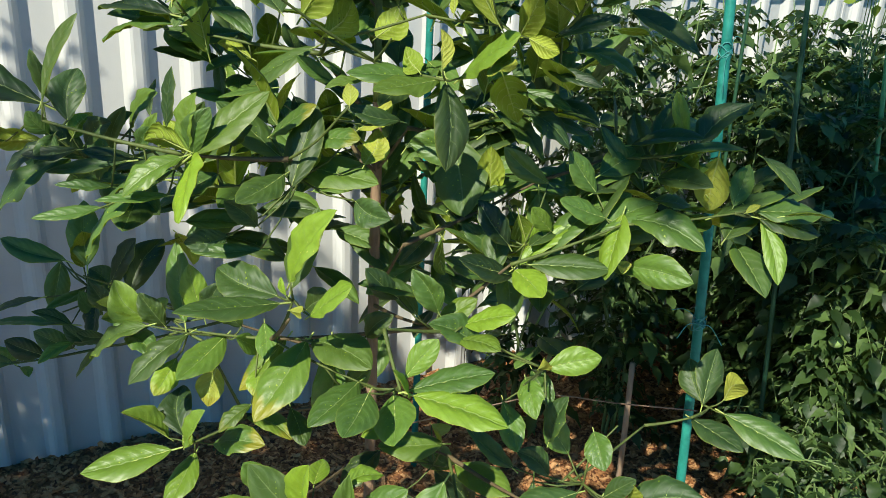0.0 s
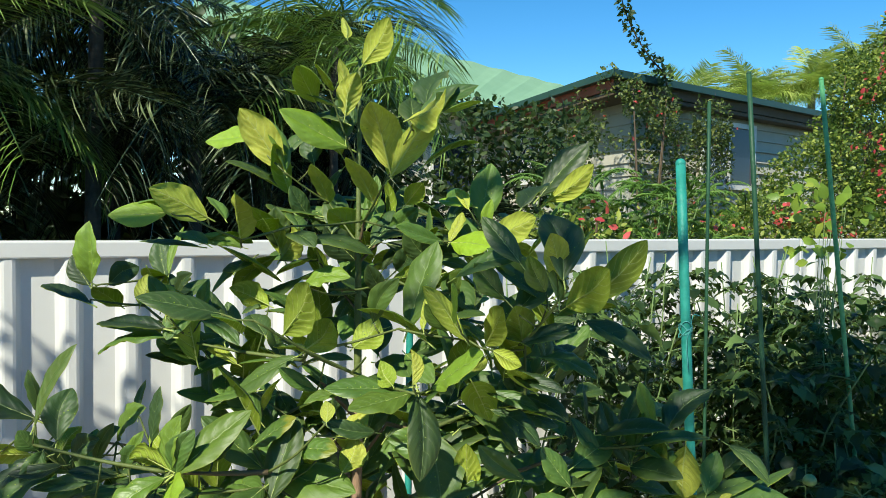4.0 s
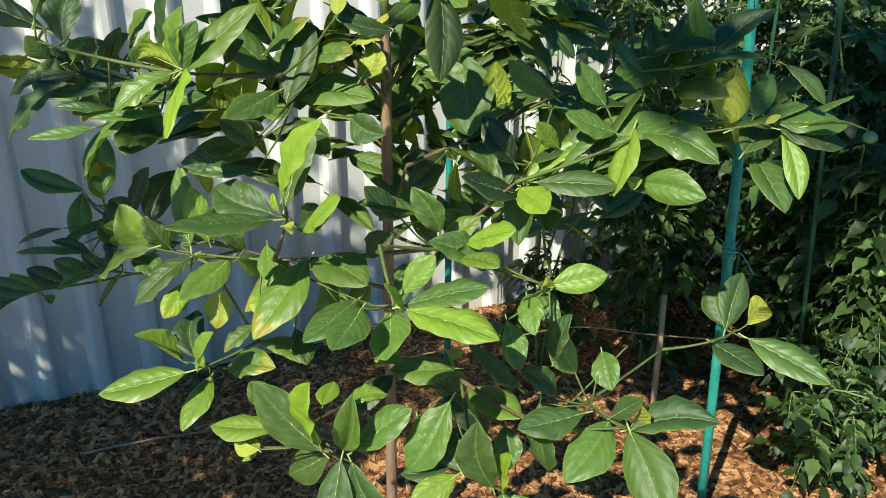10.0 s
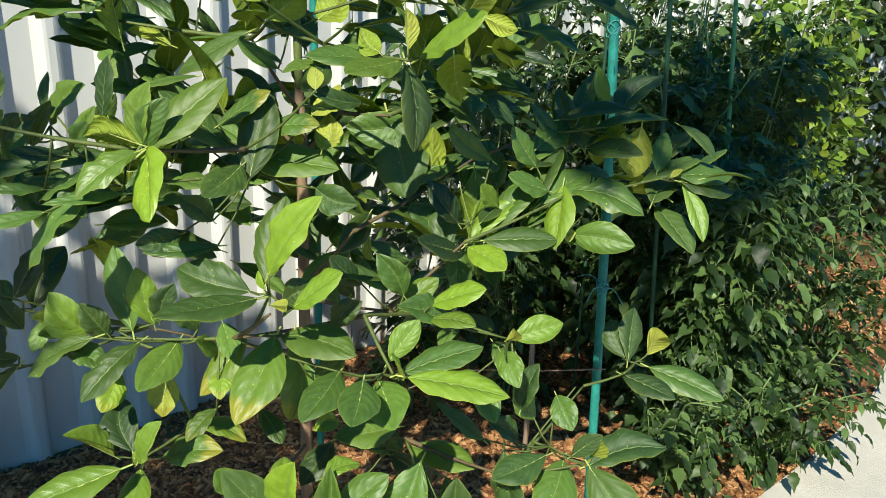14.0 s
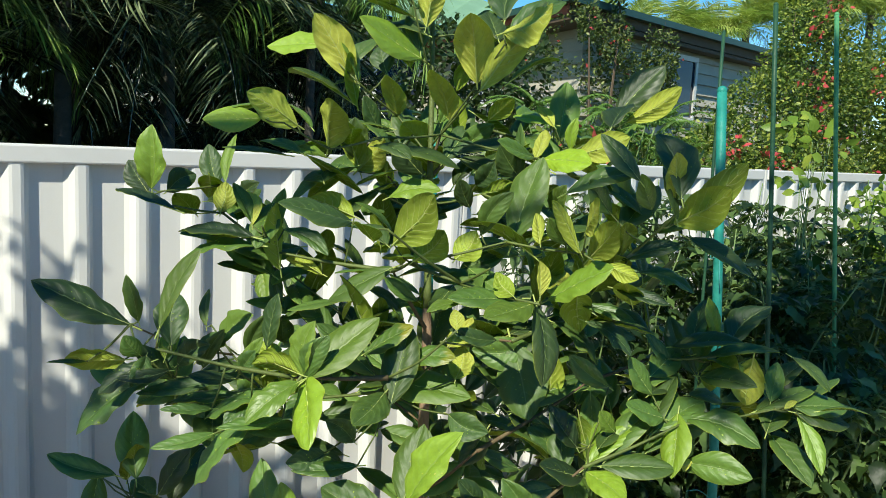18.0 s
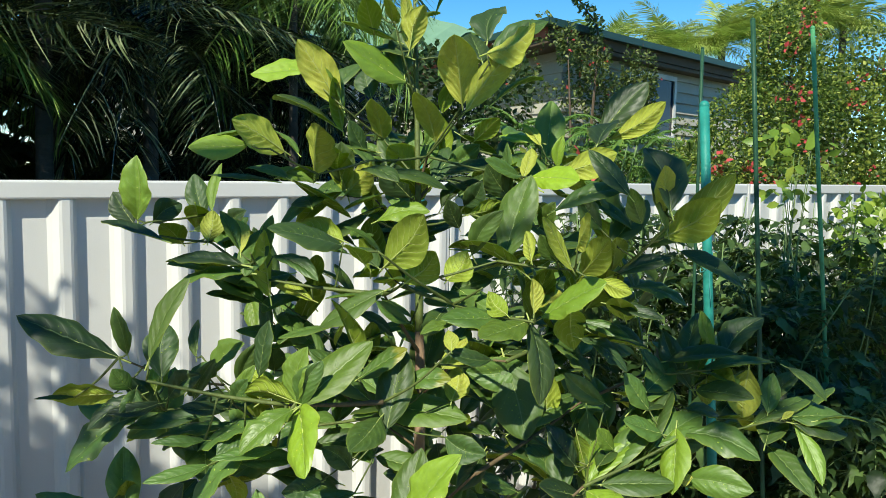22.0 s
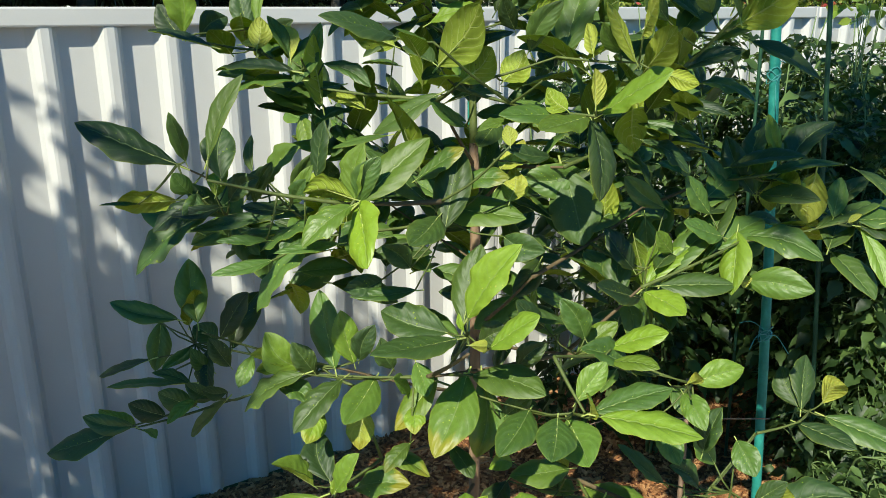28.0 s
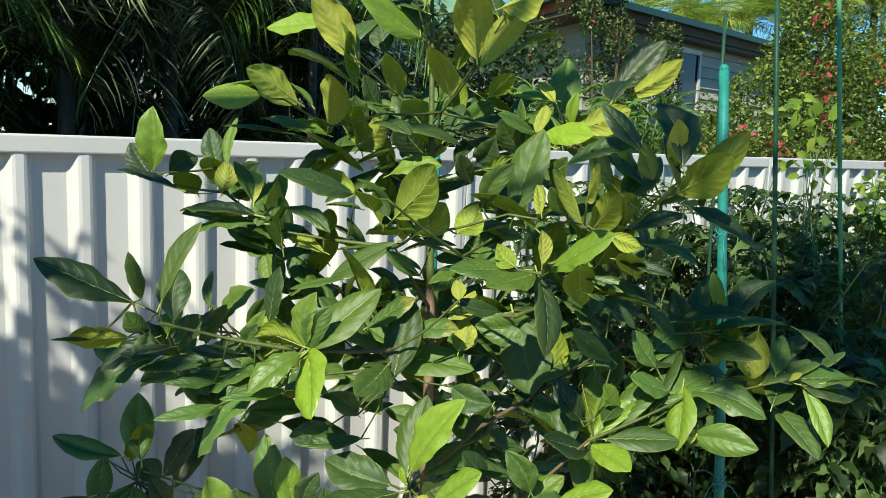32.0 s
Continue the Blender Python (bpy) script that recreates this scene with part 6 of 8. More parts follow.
twig(0.726, 1.074, 1.722, 0.682, 1.119, 1.773)
leaf(0.682, 1.119, 1.773, 0.613, 1.115, 1.839, -0.05, -0.99, -0.11, 0.50, "flat", 0.05)
twig(0.586, 1.459, 1.780, 0.593, 1.445, 1.756)
leaf(0.593, 1.445, 1.756, 0.545, 1.424, 1.819, -0.30, -0.81, -0.50, 0.50, "flat", 0.05)
twig(0.586, 1.459, 1.780, 0.652, 1.503, 1.800)
leaf(0.652, 1.503, 1.800, 0.652, 1.445, 1.854, -0.78, -0.42, -0.46, 0.63, "cup")
twig(0.558, 1.168, 1.705, 0.530, 1.148, 1.719)
leaf(0.530, 1.148, 1.719, 0.556, 1.195, 1.770, 0.93, -0.18, -0.31, 0.50, "flat", 0.6)
twig(0.580, 1.128, 1.704, 0.567, 1.120, 1.720)
leaf(0.567, 1.120, 1.720, 0.509, 1.106, 1.771, -0.22, -0.84, -0.49, 0.39, "slim", 0.2)
twig(0.813, 1.159, 1.751, 0.793, 1.099, 1.738)
leaf(0.793, 1.099, 1.738, 0.815, 1.024, 1.767, -0.95, -0.30, -0.03, 0.34, "slim")
twig(0.725, 1.110, 1.690, 0.707, 1.107, 1.686)
leaf(0.707, 1.107, 1.686, 0.788, 1.027, 1.725, -0.64, -0.32, 0.70, 0.34, "slim")
twig(0.735, 1.122, 1.660, 0.748, 1.099, 1.662)
leaf(0.748, 1.099, 1.662, 0.821, 1.008, 1.660, -0.25, -0.22, 0.94, 0.50, "bend")
twig(0.744, 1.135, 1.629, 0.697, 1.110, 1.632)
leaf(0.697, 1.110, 1.632, 0.745, 1.012, 1.623, -0.45, -0.29, 0.85, 0.34, "slim")
twig(0.480, 1.105, 1.621, 0.487, 1.109, 1.619)
leaf(0.487, 1.109, 1.619, 0.357, 1.082, 1.610, -0.01, -0.29, 0.96, 0.50, "flat", 0.3)
twig(0.468, 1.159, 1.622, 0.512, 1.169, 1.615)
leaf(0.512, 1.169, 1.615, 0.360, 1.194, 1.623, -0.01, -0.36, 0.93, 0.50, "flat", 0.05)
twig(0.456, 1.213, 1.625, 0.408, 1.211, 1.605)
leaf(0.408, 1.211, 1.605, 0.328, 1.210, 1.603, -0.01, -0.42, 0.91, 0.34, "slim", 0.3)
twig(0.484, 1.087, 1.621, 0.473, 1.078, 1.639)
leaf(0.473, 1.078, 1.639, 0.473, 1.080, 1.702, 0.93, 0.36, -0.01, 0.34, "roll", 1)
twig(0.480, 1.105, 1.621, 0.534, 1.123, 1.619)
leaf(0.534, 1.123, 1.619, 0.553, 0.989, 1.700, -0.77, 0.24, 0.59, 0.50, "flat", 0.5)
twig(0.594, 1.102, 1.704, 0.628, 1.071, 1.687)
leaf(0.628, 1.071, 1.687, 0.653, 1.011, 1.669, 0.92, 0.40, -0.04, 0.50, "flat", 0.4)
twig(0.763, 1.273, 1.525, 0.689, 1.271, 1.590)
leaf(0.689, 1.271, 1.590, 0.774, 1.335, 1.629, 0.38, 0.06, -0.92, 0.50, "flat", 0.6)
twig(0.721, 1.319, 1.507, 0.705, 1.284, 1.528)
leaf(0.705, 1.284, 1.528, 0.821, 1.211, 1.463, 0.10, -0.57, 0.82, 0.50, "bend", 0.1)
branch([(0.282, 1.255, 1.470), (0.313, 1.198, 1.513), (0.344, 1.140, 1.577)], 0.0028, 0.0018, TWIG)
leaf(0.344, 1.140, 1.577, 0.352, 1.161, 1.608, 0.54, 0.62, -0.57, 0.68, "flat", 0.7)
twig(0.759, 1.153, 1.586, 0.690, 1.190, 1.584)
leaf(0.690, 1.190, 1.584, 0.749, 1.093, 1.563, -0.33, -0.39, 0.86, 0.34, "slim")
twig(0.772, 1.186, 1.541, 0.699, 1.181, 1.551)
leaf(0.699, 1.181, 1.551, 0.767, 1.092, 1.516, -0.11, -0.43, 0.89, 0.50, "bend")
twig(0.329, 1.167, 1.552, 0.435, 1.144, 1.549)
leaf(0.435, 1.144, 1.549, 0.343, 1.155, 1.579, 0.07, -0.85, 0.53, 0.34, "slim")
twig(0.472, 1.141, 1.622, 0.465, 1.138, 1.628)
leaf(0.465, 1.138, 1.628, 0.473, 1.197, 1.658, 0.73, 0.23, -0.64, 0.55, "cup", 0.1)
twig(0.416, 1.332, 1.644, 0.414, 1.366, 1.579)
leaf(0.414, 1.366, 1.579, 0.336, 1.367, 1.631, 0.16, -0.95, 0.27, 0.34, "slim")
branch([(0.163, 1.695, 1.416), (0.050, 1.670, 1.451), (-0.063, 1.646, 1.515)], 0.0028, 0.0018, WOODY)
leaf(-0.063, 1.646, 1.515, -0.224, 1.709, 1.603, 0.15, -0.66, 0.74, 0.44, "flat")
twig(-0.063, 1.646, 1.515, -0.050, 1.637, 1.521)
leaf(-0.050, 1.637, 1.521, -0.084, 1.614, 1.615, -0.57, -0.72, -0.39, 0.34, "slim", 0.1)
twig(-0.077, 1.423, 1.523, -0.074, 1.416, 1.560)
leaf(-0.074, 1.416, 1.560, -0.018, 1.393, 1.700, -0.91, -0.25, 0.32, 0.34, "slim", 0.2)
twig(-0.057, 1.412, 1.517, -0.036, 1.473, 1.512)
leaf(-0.036, 1.473, 1.512, -0.009, 1.516, 1.605, -0.23, -0.85, 0.47, 0.54, "cup")
twig(-0.010, 1.658, 1.492, -0.072, 1.648, 1.446)
leaf(-0.072, 1.648, 1.446, -0.166, 1.742, 1.427, 0.51, 0.63, 0.58, 0.50, "flat", 0.3)
twig(0.043, 1.669, 1.469, -0.017, 1.604, 1.427)
leaf(-0.017, 1.604, 1.427, -0.195, 1.631, 1.352, -0.41, -0.33, 0.85, 0.44, "bend")
branch([(-0.063, 1.646, 1.515), (-0.097, 1.669, 1.470), (-0.132, 1.692, 1.438)], 0.0028, 0.0018, TWIG)
leaf(-0.132, 1.692, 1.438, -0.203, 1.693, 1.449, 0.15, -0.14, 0.98, 0.34, "slim")
twig(0.171, 1.510, 1.366, 0.123, 1.495, 1.390)
leaf(0.123, 1.495, 1.390, -0.018, 1.600, 1.376, -0.11, -0.01, 0.99, 0.34, "slim")
twig(0.158, 1.817, 1.455, 0.163, 1.865, 1.443)
leaf(0.163, 1.865, 1.443, 0.186, 1.926, 1.521, -0.86, -0.25, 0.45, 0.34, "slim", 0.2)
branch([(0.168, 1.572, 1.382), (0.121, 1.556, 1.422), (0.073, 1.540, 1.479)], 0.0028, 0.0018, TWIG)
leaf(0.073, 1.540, 1.479, 0.103, 1.465, 1.561, -0.95, -0.05, 0.29, 0.50, "cup", 0.3)
twig(0.162, 1.725, 1.426, 0.226, 1.768, 1.386)
leaf(0.226, 1.768, 1.386, 0.245, 1.702, 1.497, -0.59, -0.74, -0.33, 0.33, "slim", 0.1)
branch([(0.494, 1.871, 1.384), (0.431, 1.880, 1.372), (0.368, 1.889, 1.376)], 0.0028, 0.0018, TWIG)
leaf(0.368, 1.889, 1.376, 0.349, 1.850, 1.450, -0.34, -0.79, -0.51, 0.61, "cup")
twig(0.095, 1.548, 1.456, 0.039, 1.564, 1.451)
leaf(0.039, 1.564, 1.451, 0.061, 1.494, 1.523, -0.96, -0.04, 0.26, 0.50, "cup")
branch([(0.117, 1.555, 1.433), (0.061, 1.571, 1.418), (0.004, 1.587, 1.417)], 0.0028, 0.0018, TWIG)
leaf(0.004, 1.587, 1.417, -0.066, 1.590, 1.492, 0.41, -0.81, 0.42, 0.50, "cup")
twig(0.004, 1.587, 1.417, -0.048, 1.559, 1.462)
leaf(-0.048, 1.559, 1.462, -0.154, 1.560, 1.436, -0.23, -0.32, 0.92, 0.50, "bend")
twig(0.073, 1.540, 1.479, 0.054, 1.475, 1.435)
leaf(0.054, 1.475, 1.435, -0.080, 1.557, 1.413, -0.28, -0.20, 0.94, 0.34, "slim")
twig(0.004, 1.587, 1.417, -0.026, 1.546, 1.467)
leaf(-0.026, 1.546, 1.467, 0.013, 1.597, 1.500, -0.47, 0.70, -0.53, 0.50, "cup", 0.2)
twig(0.073, 1.540, 1.479, 0.030, 1.502, 1.455)
leaf(0.030, 1.502, 1.455, 0.055, 1.462, 1.534, -0.53, -0.81, -0.25, 0.33, "slim", 0.15)
twig(-0.063, 1.646, 1.515, -0.062, 1.574, 1.471)
leaf(-0.062, 1.574, 1.471, -0.096, 1.559, 1.514, 0.07, -0.96, -0.29, 0.68, "flat")
twig(0.004, 1.587, 1.417, -0.022, 1.534, 1.448)
leaf(-0.022, 1.534, 1.448, -0.115, 1.538, 1.448, -0.03, -0.69, 0.73, 0.34, "slim")
twig(0.004, 1.587, 1.417, -0.007, 1.529, 1.458)
leaf(-0.007, 1.529, 1.458, 0.027, 1.468, 1.508, -0.89, -0.45, 0.06, 0.50, "cup", 0.05)
twig(0.004, 1.587, 1.417, -0.054, 1.568, 1.471)
leaf(-0.054, 1.568, 1.471, -0.094, 1.517, 1.435, 0.16, -0.65, 0.75, 0.48, "cup")
twig(0.126, 1.317, 1.475, 0.129, 1.354, 1.433)
leaf(0.129, 1.354, 1.433, -0.002, 1.440, 1.425, -0.11, -0.07, 0.99, 0.50, "bend")
twig(0.045, 1.359, 1.491, 0.061, 1.412, 1.455)
leaf(0.061, 1.412, 1.455, -0.025, 1.418, 1.472, 0.09, -0.67, 0.73, 0.34, "slim")
twig(0.045, 1.359, 1.491, 0.066, 1.418, 1.473)
leaf(0.066, 1.418, 1.473, 0.087, 1.372, 1.538, -0.88, -0.47, -0.04, 0.34, "slim", 0.35)
twig(0.045, 1.359, 1.491, 0.068, 1.412, 1.466)
leaf(0.068, 1.412, 1.466, 0.073, 1.369, 1.514, -0.90, -0.36, -0.23, 0.50, "cup")
twig(0.086, 1.338, 1.483, 0.113, 1.402, 1.508)
leaf(0.113, 1.402, 1.508, 0.125, 1.384, 1.612, -0.98, -0.21, 0.07, 0.50, "flat")
twig(0.025, 1.370, 1.495, 0.018, 1.417, 1.405)
leaf(0.018, 1.417, 1.405, -0.071, 1.425, 1.421, 0.12, -0.40, 0.91, 0.34, "slim")
twig(0.106, 1.328, 1.479, 0.127, 1.378, 1.481)
leaf(0.127, 1.378, 1.481, 0.124, 1.454, 1.502, 0.74, 0.21, -0.64, 0.51, "cup", 0.1)
twig(0.065, 1.349, 1.487, 0.078, 1.384, 1.424)
leaf(0.078, 1.384, 1.424, 0.017, 1.353, 1.404, 0.04, -0.58, 0.81, 0.50, "bend")
twig(0.173, 1.298, 1.472, 0.178, 1.322, 1.438)
leaf(0.178, 1.322, 1.438, 0.100, 1.299, 1.414, -0.13, -0.48, 0.87, 0.50, "cup")
twig(0.188, 1.292, 1.471, 0.204, 1.326, 1.484)
leaf(0.204, 1.326, 1.484, 0.219, 1.274, 1.528, -0.96, -0.29, -0.02, 0.50, "cup", 0.05)
twig(0.039, 1.742, 1.093, 0.027, 1.721, 1.043)
leaf(0.027, 1.721, 1.043, -0.013, 1.723, 1.118, -0.07, -1.00, 0.00, 0.49, "cup")
twig(0.069, 1.740, 1.078, 0.073, 1.700, 1.066)
leaf(0.073, 1.700, 1.066, 0.016, 1.658, 1.029, -0.22, -0.46, 0.86, 0.50, "bend", 0.1)
twig(-0.055, 1.714, 0.985, -0.052, 1.758, 1.008)
leaf(-0.052, 1.758, 1.008, -0.126, 1.772, 1.055, 0.31, -0.65, 0.69, 0.34, "slim")
twig(-0.019, 1.703, 0.983, -0.013, 1.717, 0.980)
leaf(-0.013, 1.717, 0.980, -0.073, 1.721, 1.028, 0.08, -0.98, 0.18, 0.47, "cup")
twig(0.128, 1.734, 1.046, 0.096, 1.667, 1.032)
leaf(0.096, 1.667, 1.032, 0.130, 1.611, 1.097, -0.93, -0.19, 0.32, 0.50, "flat", 0.2)
twig(0.067, 1.424, 1.131, 0.017, 1.411, 1.123)
leaf(0.017, 1.411, 1.123, 0.047, 1.327, 1.125, -0.30, -0.08, 0.95, 0.50, "cup")
twig(0.223, 1.262, 1.144, 0.238, 1.278, 1.164)
leaf(0.238, 1.278, 1.164, 0.218, 1.208, 1.127, -0.41, -0.33, 0.85, 0.51, "flat", 0.05)
twig(0.188, 1.298, 1.139, 0.201, 1.298, 1.154)
leaf(0.201, 1.298, 1.154, 0.172, 1.286, 1.221, -0.26, -0.92, -0.28, 0.51, "cup", 0.05)
twig(0.299, 1.131, 1.133, 0.345, 1.155, 1.068)
leaf(0.345, 1.155, 1.068, 0.372, 1.101, 1.129, -0.91, -0.41, 0.04, 0.48, "flat")
twig(0.390, 1.224, 1.135, 0.391, 1.167, 1.156)
leaf(0.391, 1.167, 1.156, 0.412, 1.115, 1.214, -0.91, -0.41, -0.03, 0.51, "cup", 0.1)
twig(0.269, 1.188, 1.139, 0.258, 1.195, 1.028)
leaf(0.258, 1.195, 1.028, 0.255, 1.117, 0.996, 0.02, -0.38, 0.93, 0.50, "flat", 0.1)
twig(0.223, 1.262, 1.144, 0.198, 1.237, 1.028)
leaf(0.198, 1.237, 1.028, 0.126, 1.216, 1.014, -0.13, -0.20, 0.97, 0.50, "bend", 0.2, 0.3)


def clear_of_trunk(p):
    """Distance of a leaf from the open side of the trunk, which faces the lawn."""
    way = Vector((-0.45, -0.89))
    q = Vector((p.x - 0.60, p.y - 1.58))
    return abs(q.x * way.y - q.y * way.x) if q.dot(way) > -0.03 else 1.0


def inner_leaves():
    """The crown's inner leaves, along the boughs and behind their tips."""
    r = random.Random(5)
    away = Vector((0.5, 0.86, 0.0))
    groups = {"flat": ([], [], [], []), "cup": ([], [], [], []), "bend": ([], [], [], [])}
    for pts in BOUGHS[2:]:
        if pts[-1].x < (0.28 if pts[-1].z < 1.6 else 0.15):
            continue
        length = (pts[-1] - pts[0]).length
        inner = 0.55 < pts[-1].x < 1.15 and pts[-1].z < 1.7
        low = pts[-1].z < 1.78
        for _ in range(4 + int(length / 0.032) if inner else 3 + int(length / 0.062) if low else 3 + int(length / 0.05)):
            s = min(1.0, r.uniform(0.25, 1.25))
            p = pts[int(s * (len(pts) - 1))] + away * r.uniform(0.01, 0.10) + Vector((r.gauss(0, 0.03), r.gauss(0, 0.03), r.gauss(-0.02, 0.04)))
            if clear_of_trunk(p) < 0.10 or (p.y < 1.4 and p.z < 1.2) or (p.z < 0.95 and r.random() < 0.6):
                continue
            d = (away * r.gauss(0.45, 0.6) + (pts[-1] - pts[0]).normalized() * 0.7 + Vector((r.gauss(0, 0.6), r.gauss(0, 0.6), r.gauss(0.1, 0.45))))
            g = groups[r.choice(("flat", "cup", "bend"))]
            g[0].append(tuple(d))
            g[1].append((r.gauss(-0.15, 0.35), r.gauss(-0.1, 0.35), 1.0))
            g[2].append(tuple(p))
            g[3].append(r.uniform(0.095, 0.165))
    core = [(1.12, 1.85, 1.45, 0.20, 0.12, 0.20, 15), (1.36, 1.82, 1.32, 0.18, 0.12, 0.18, 5), (0.80, 1.78, 1.32, 0.18, 0.10, 0.24, 20), (0.80, 1.82, 1.68, 0.14, 0.08, 0.18, 14), (1.00, 1.85, 1.02, 0.30, 0.12, 0.20, 22), (1.15, 1.62, 0.92, 0.22, 0.08, 0.12, 14), (0.72, 1.47, 1.25, 0.10, 0.05, 0.14, 10), (1.40, 1.95, 1.62, 0.20, 0.10, 0.12, 8), (1.22, 1.95, 1.68, 0.18, 0.08, 0.10, 12), (1.0, 1.95, 1.80, 0.12, 0.06, 0.08, 8), (0.36, 1.76, 1.27, 0.16, 0.05, 0.10, 16), (0.47, 1.76, 1.37, 0.10, 0.05, 0.12, 10), (0.76, 1.68, 1.50, 0.06, 0.05, 0.12, 11), (0.76, 1.68, 1.25, 0.06, 0.05, 0.12, 10), (0.77, 1.66, 0.98, 0.06, 0.05, 0.08, 5), (0.08, 1.66, 1.36, 0.15, 0.06, 0.035, 11), (0.32, 1.68, 1.30, 0.14, 0.06, 0.05, 12), (0.22, 1.70, 1.24, 0.12, 0.05, 0.04, 6), (0.50, 1.72, 1.18, 0.08, 0.05, 0.10, 8), (0.45, 1.80, 1.55, 0.14, 0.06, 0.12, 13), (0.62, 1.80, 1.72, 0.10, 0.05, 0.10, 8)]
    for bx, by, bz, rx, ry, rz, count in core:
        for _ in range(count):
            q = Vector([max(-1.0, min(1.0, r.gauss(0, 0.6))) for _ in range(3)])
            g = groups[r.choice(("flat", "cup", "bend"))]
            g[0].append((q.x + r.gauss(0.2, 0.5), q.y + r.gauss(0, 0.5), r.gauss(0.05, 0.4)))
            g[1].append((r.gauss(-0.15, 0.5), r.gauss(-0.2, 0.5), 1.0))
            g[2].append((bx + rx * q.x, by + ry * q.y, bz + rz * q.z))
            g[3].append(r.uniform(0.11, 0.17))
    shapes = {k: KINDS[k] for k in groups}
    for key, (dirs, ups, places, scales) in groups.items():
        v, f, index, uv = leaf_shape(*shapes[key])
        me = scatter_mesh("inner_leaf_mass", (v, f), frames_np(dirs, ups, places, scales), [LEAF_TOP, LEAF_UNDER], index, uv)
        o = part("inner_leaf_mass", me, None, tree)
        o.color = (0.08, 0, 0, 1)
        tagged(o, kind="stuff")


inner_leaves()

# ---- stakes ----
def stake(points, r, material, label, name="garden_stake", capped=True):
    root = empty(name, points[0], label, "stake", "stakes in the garden bed")
    tube("pole", spline(points, 8), [r] * 8, material, root, 12)
    top = Vector(points[-1])
    bm = bmesh.new()
    bmesh.ops.create_uvsphere(bm, u_segments=10, v_segments=6, radius=r * 1.08)
    bmesh.ops.translate(bm, verts=bm.verts, vec=top)
    part("cap", bm, material, root, smooth=True)
    return root


pole = stake([(1.522, 1.345, -0.1), (1.520, 1.40, 0.88), (1.532, 1.46, 1.5), (1.548, 1.52, 2.08)], 0.0140, TEAL, "teal plastic garden stake tied with twine")
stake([(2.16, 1.93, -0.1), (2.193, 1.998, 2.36)], 0.0065, DARK_COAT, "thin dark green garden stake among tomato plants")
stake([(2.05, 1.48, -0.1), (2.004, 1.67, 2.40)], 0.0078, DARK_COAT, "green plastic coated stake among tomato plants")
stake([(2.77, 1.60, -0.1), (2.339, 1.644, 2.41)], 0.0080, BRIGHT_COAT, "bright green plastic coated stake among tomato plants")

stake([(1.11, 2.30, -0.1), (1.139, 2.364, 1.93)], 0.0125, TEAL, "thin teal garden stake behind the fruit tree")


def twine_knot(place, r, turns, tails):
    root = empty("twine_tie", place, "loops of teal twine tied round the stake", "twine", "twine ties")
    pts = []
    for i in range(turns * 12 + 1):
        a = i / 12 * 2 * math.pi
        pts.append(Vector(place) + Vector((r * math.cos(a), r * math.sin(a), 0.012 * math.sin(i * 0.9) + 0.03 * (i / (turns * 12) - 0.5))))
    tube("loop", pts, [0.0016] * len(pts), TWINE, root, 5)
    for t in tails:
        p = spline([Vector(place) + Vector((0, -r, 0)), Vector(place) + Vector(t) * 0.5 + Vector((0, 0, 0.02)), Vector(place) + Vector(t)], 8)
        tube("tail", p, [0.0012] * 8, TWINE, root, 5)


twine_knot((1.520, 1.40, 0.88), 0.018, 5, [(-0.10, -0.02, -0.02), (0.05, -0.05, -0.06), (-0.06, 0.05, 0.03)])
twine_knot((1.536, 1.475, 1.62), 0.018, 4, [(-0.03, -0.04, -0.10), (0.08, 0.02, 0.03)])

string = empty("twine_line", (1.516, 1.37, 0.624), "thin twine line from the stake into the fruit tree", "twine")
tube("cord", spline([(1.516, 1.350, 0.624), (1.38, 1.53, 0.585), (1.242, 1.70, 0.556), (0.93, 1.66, 0.60), (0.605, 1.59, 0.66)], 16), [0.0022] * 16, STAKE_WOOD, string, 5)

# ---- tomato plants ----
def tomato_leaflet():
    """A lobed leaflet, one unit long."""
    half = [0.03, 0.20, 0.20, 0.31, 0.26, 0.27, 0.17, 0.11, 0.0]
    ys = [0.0, 0.14, 0.24, 0.36, 0.50, 0.58, 0.72, 0.80, 1.0]
    v, f = [], []
    for h, y in zip(half, ys):
        v += [(-h, y, 0.30 * h - 0.45 * y * y + 0.05 * math.sin(11 * y)), (0, y, -0.40 * y * y), (h, y, 0.42 * h - 0.45 * y * y - 0.05 * math.sin(13 * y))]
    for i in range(len(ys) - 1):
        f += [(3 * i, 3 * i + 1, 3 * i + 4, 3 * i + 3), (3 * i + 1, 3 * i + 2, 3 * i + 5, 3 * i + 4)]
    return v, f


LEAFLET = tomato_leaflet()


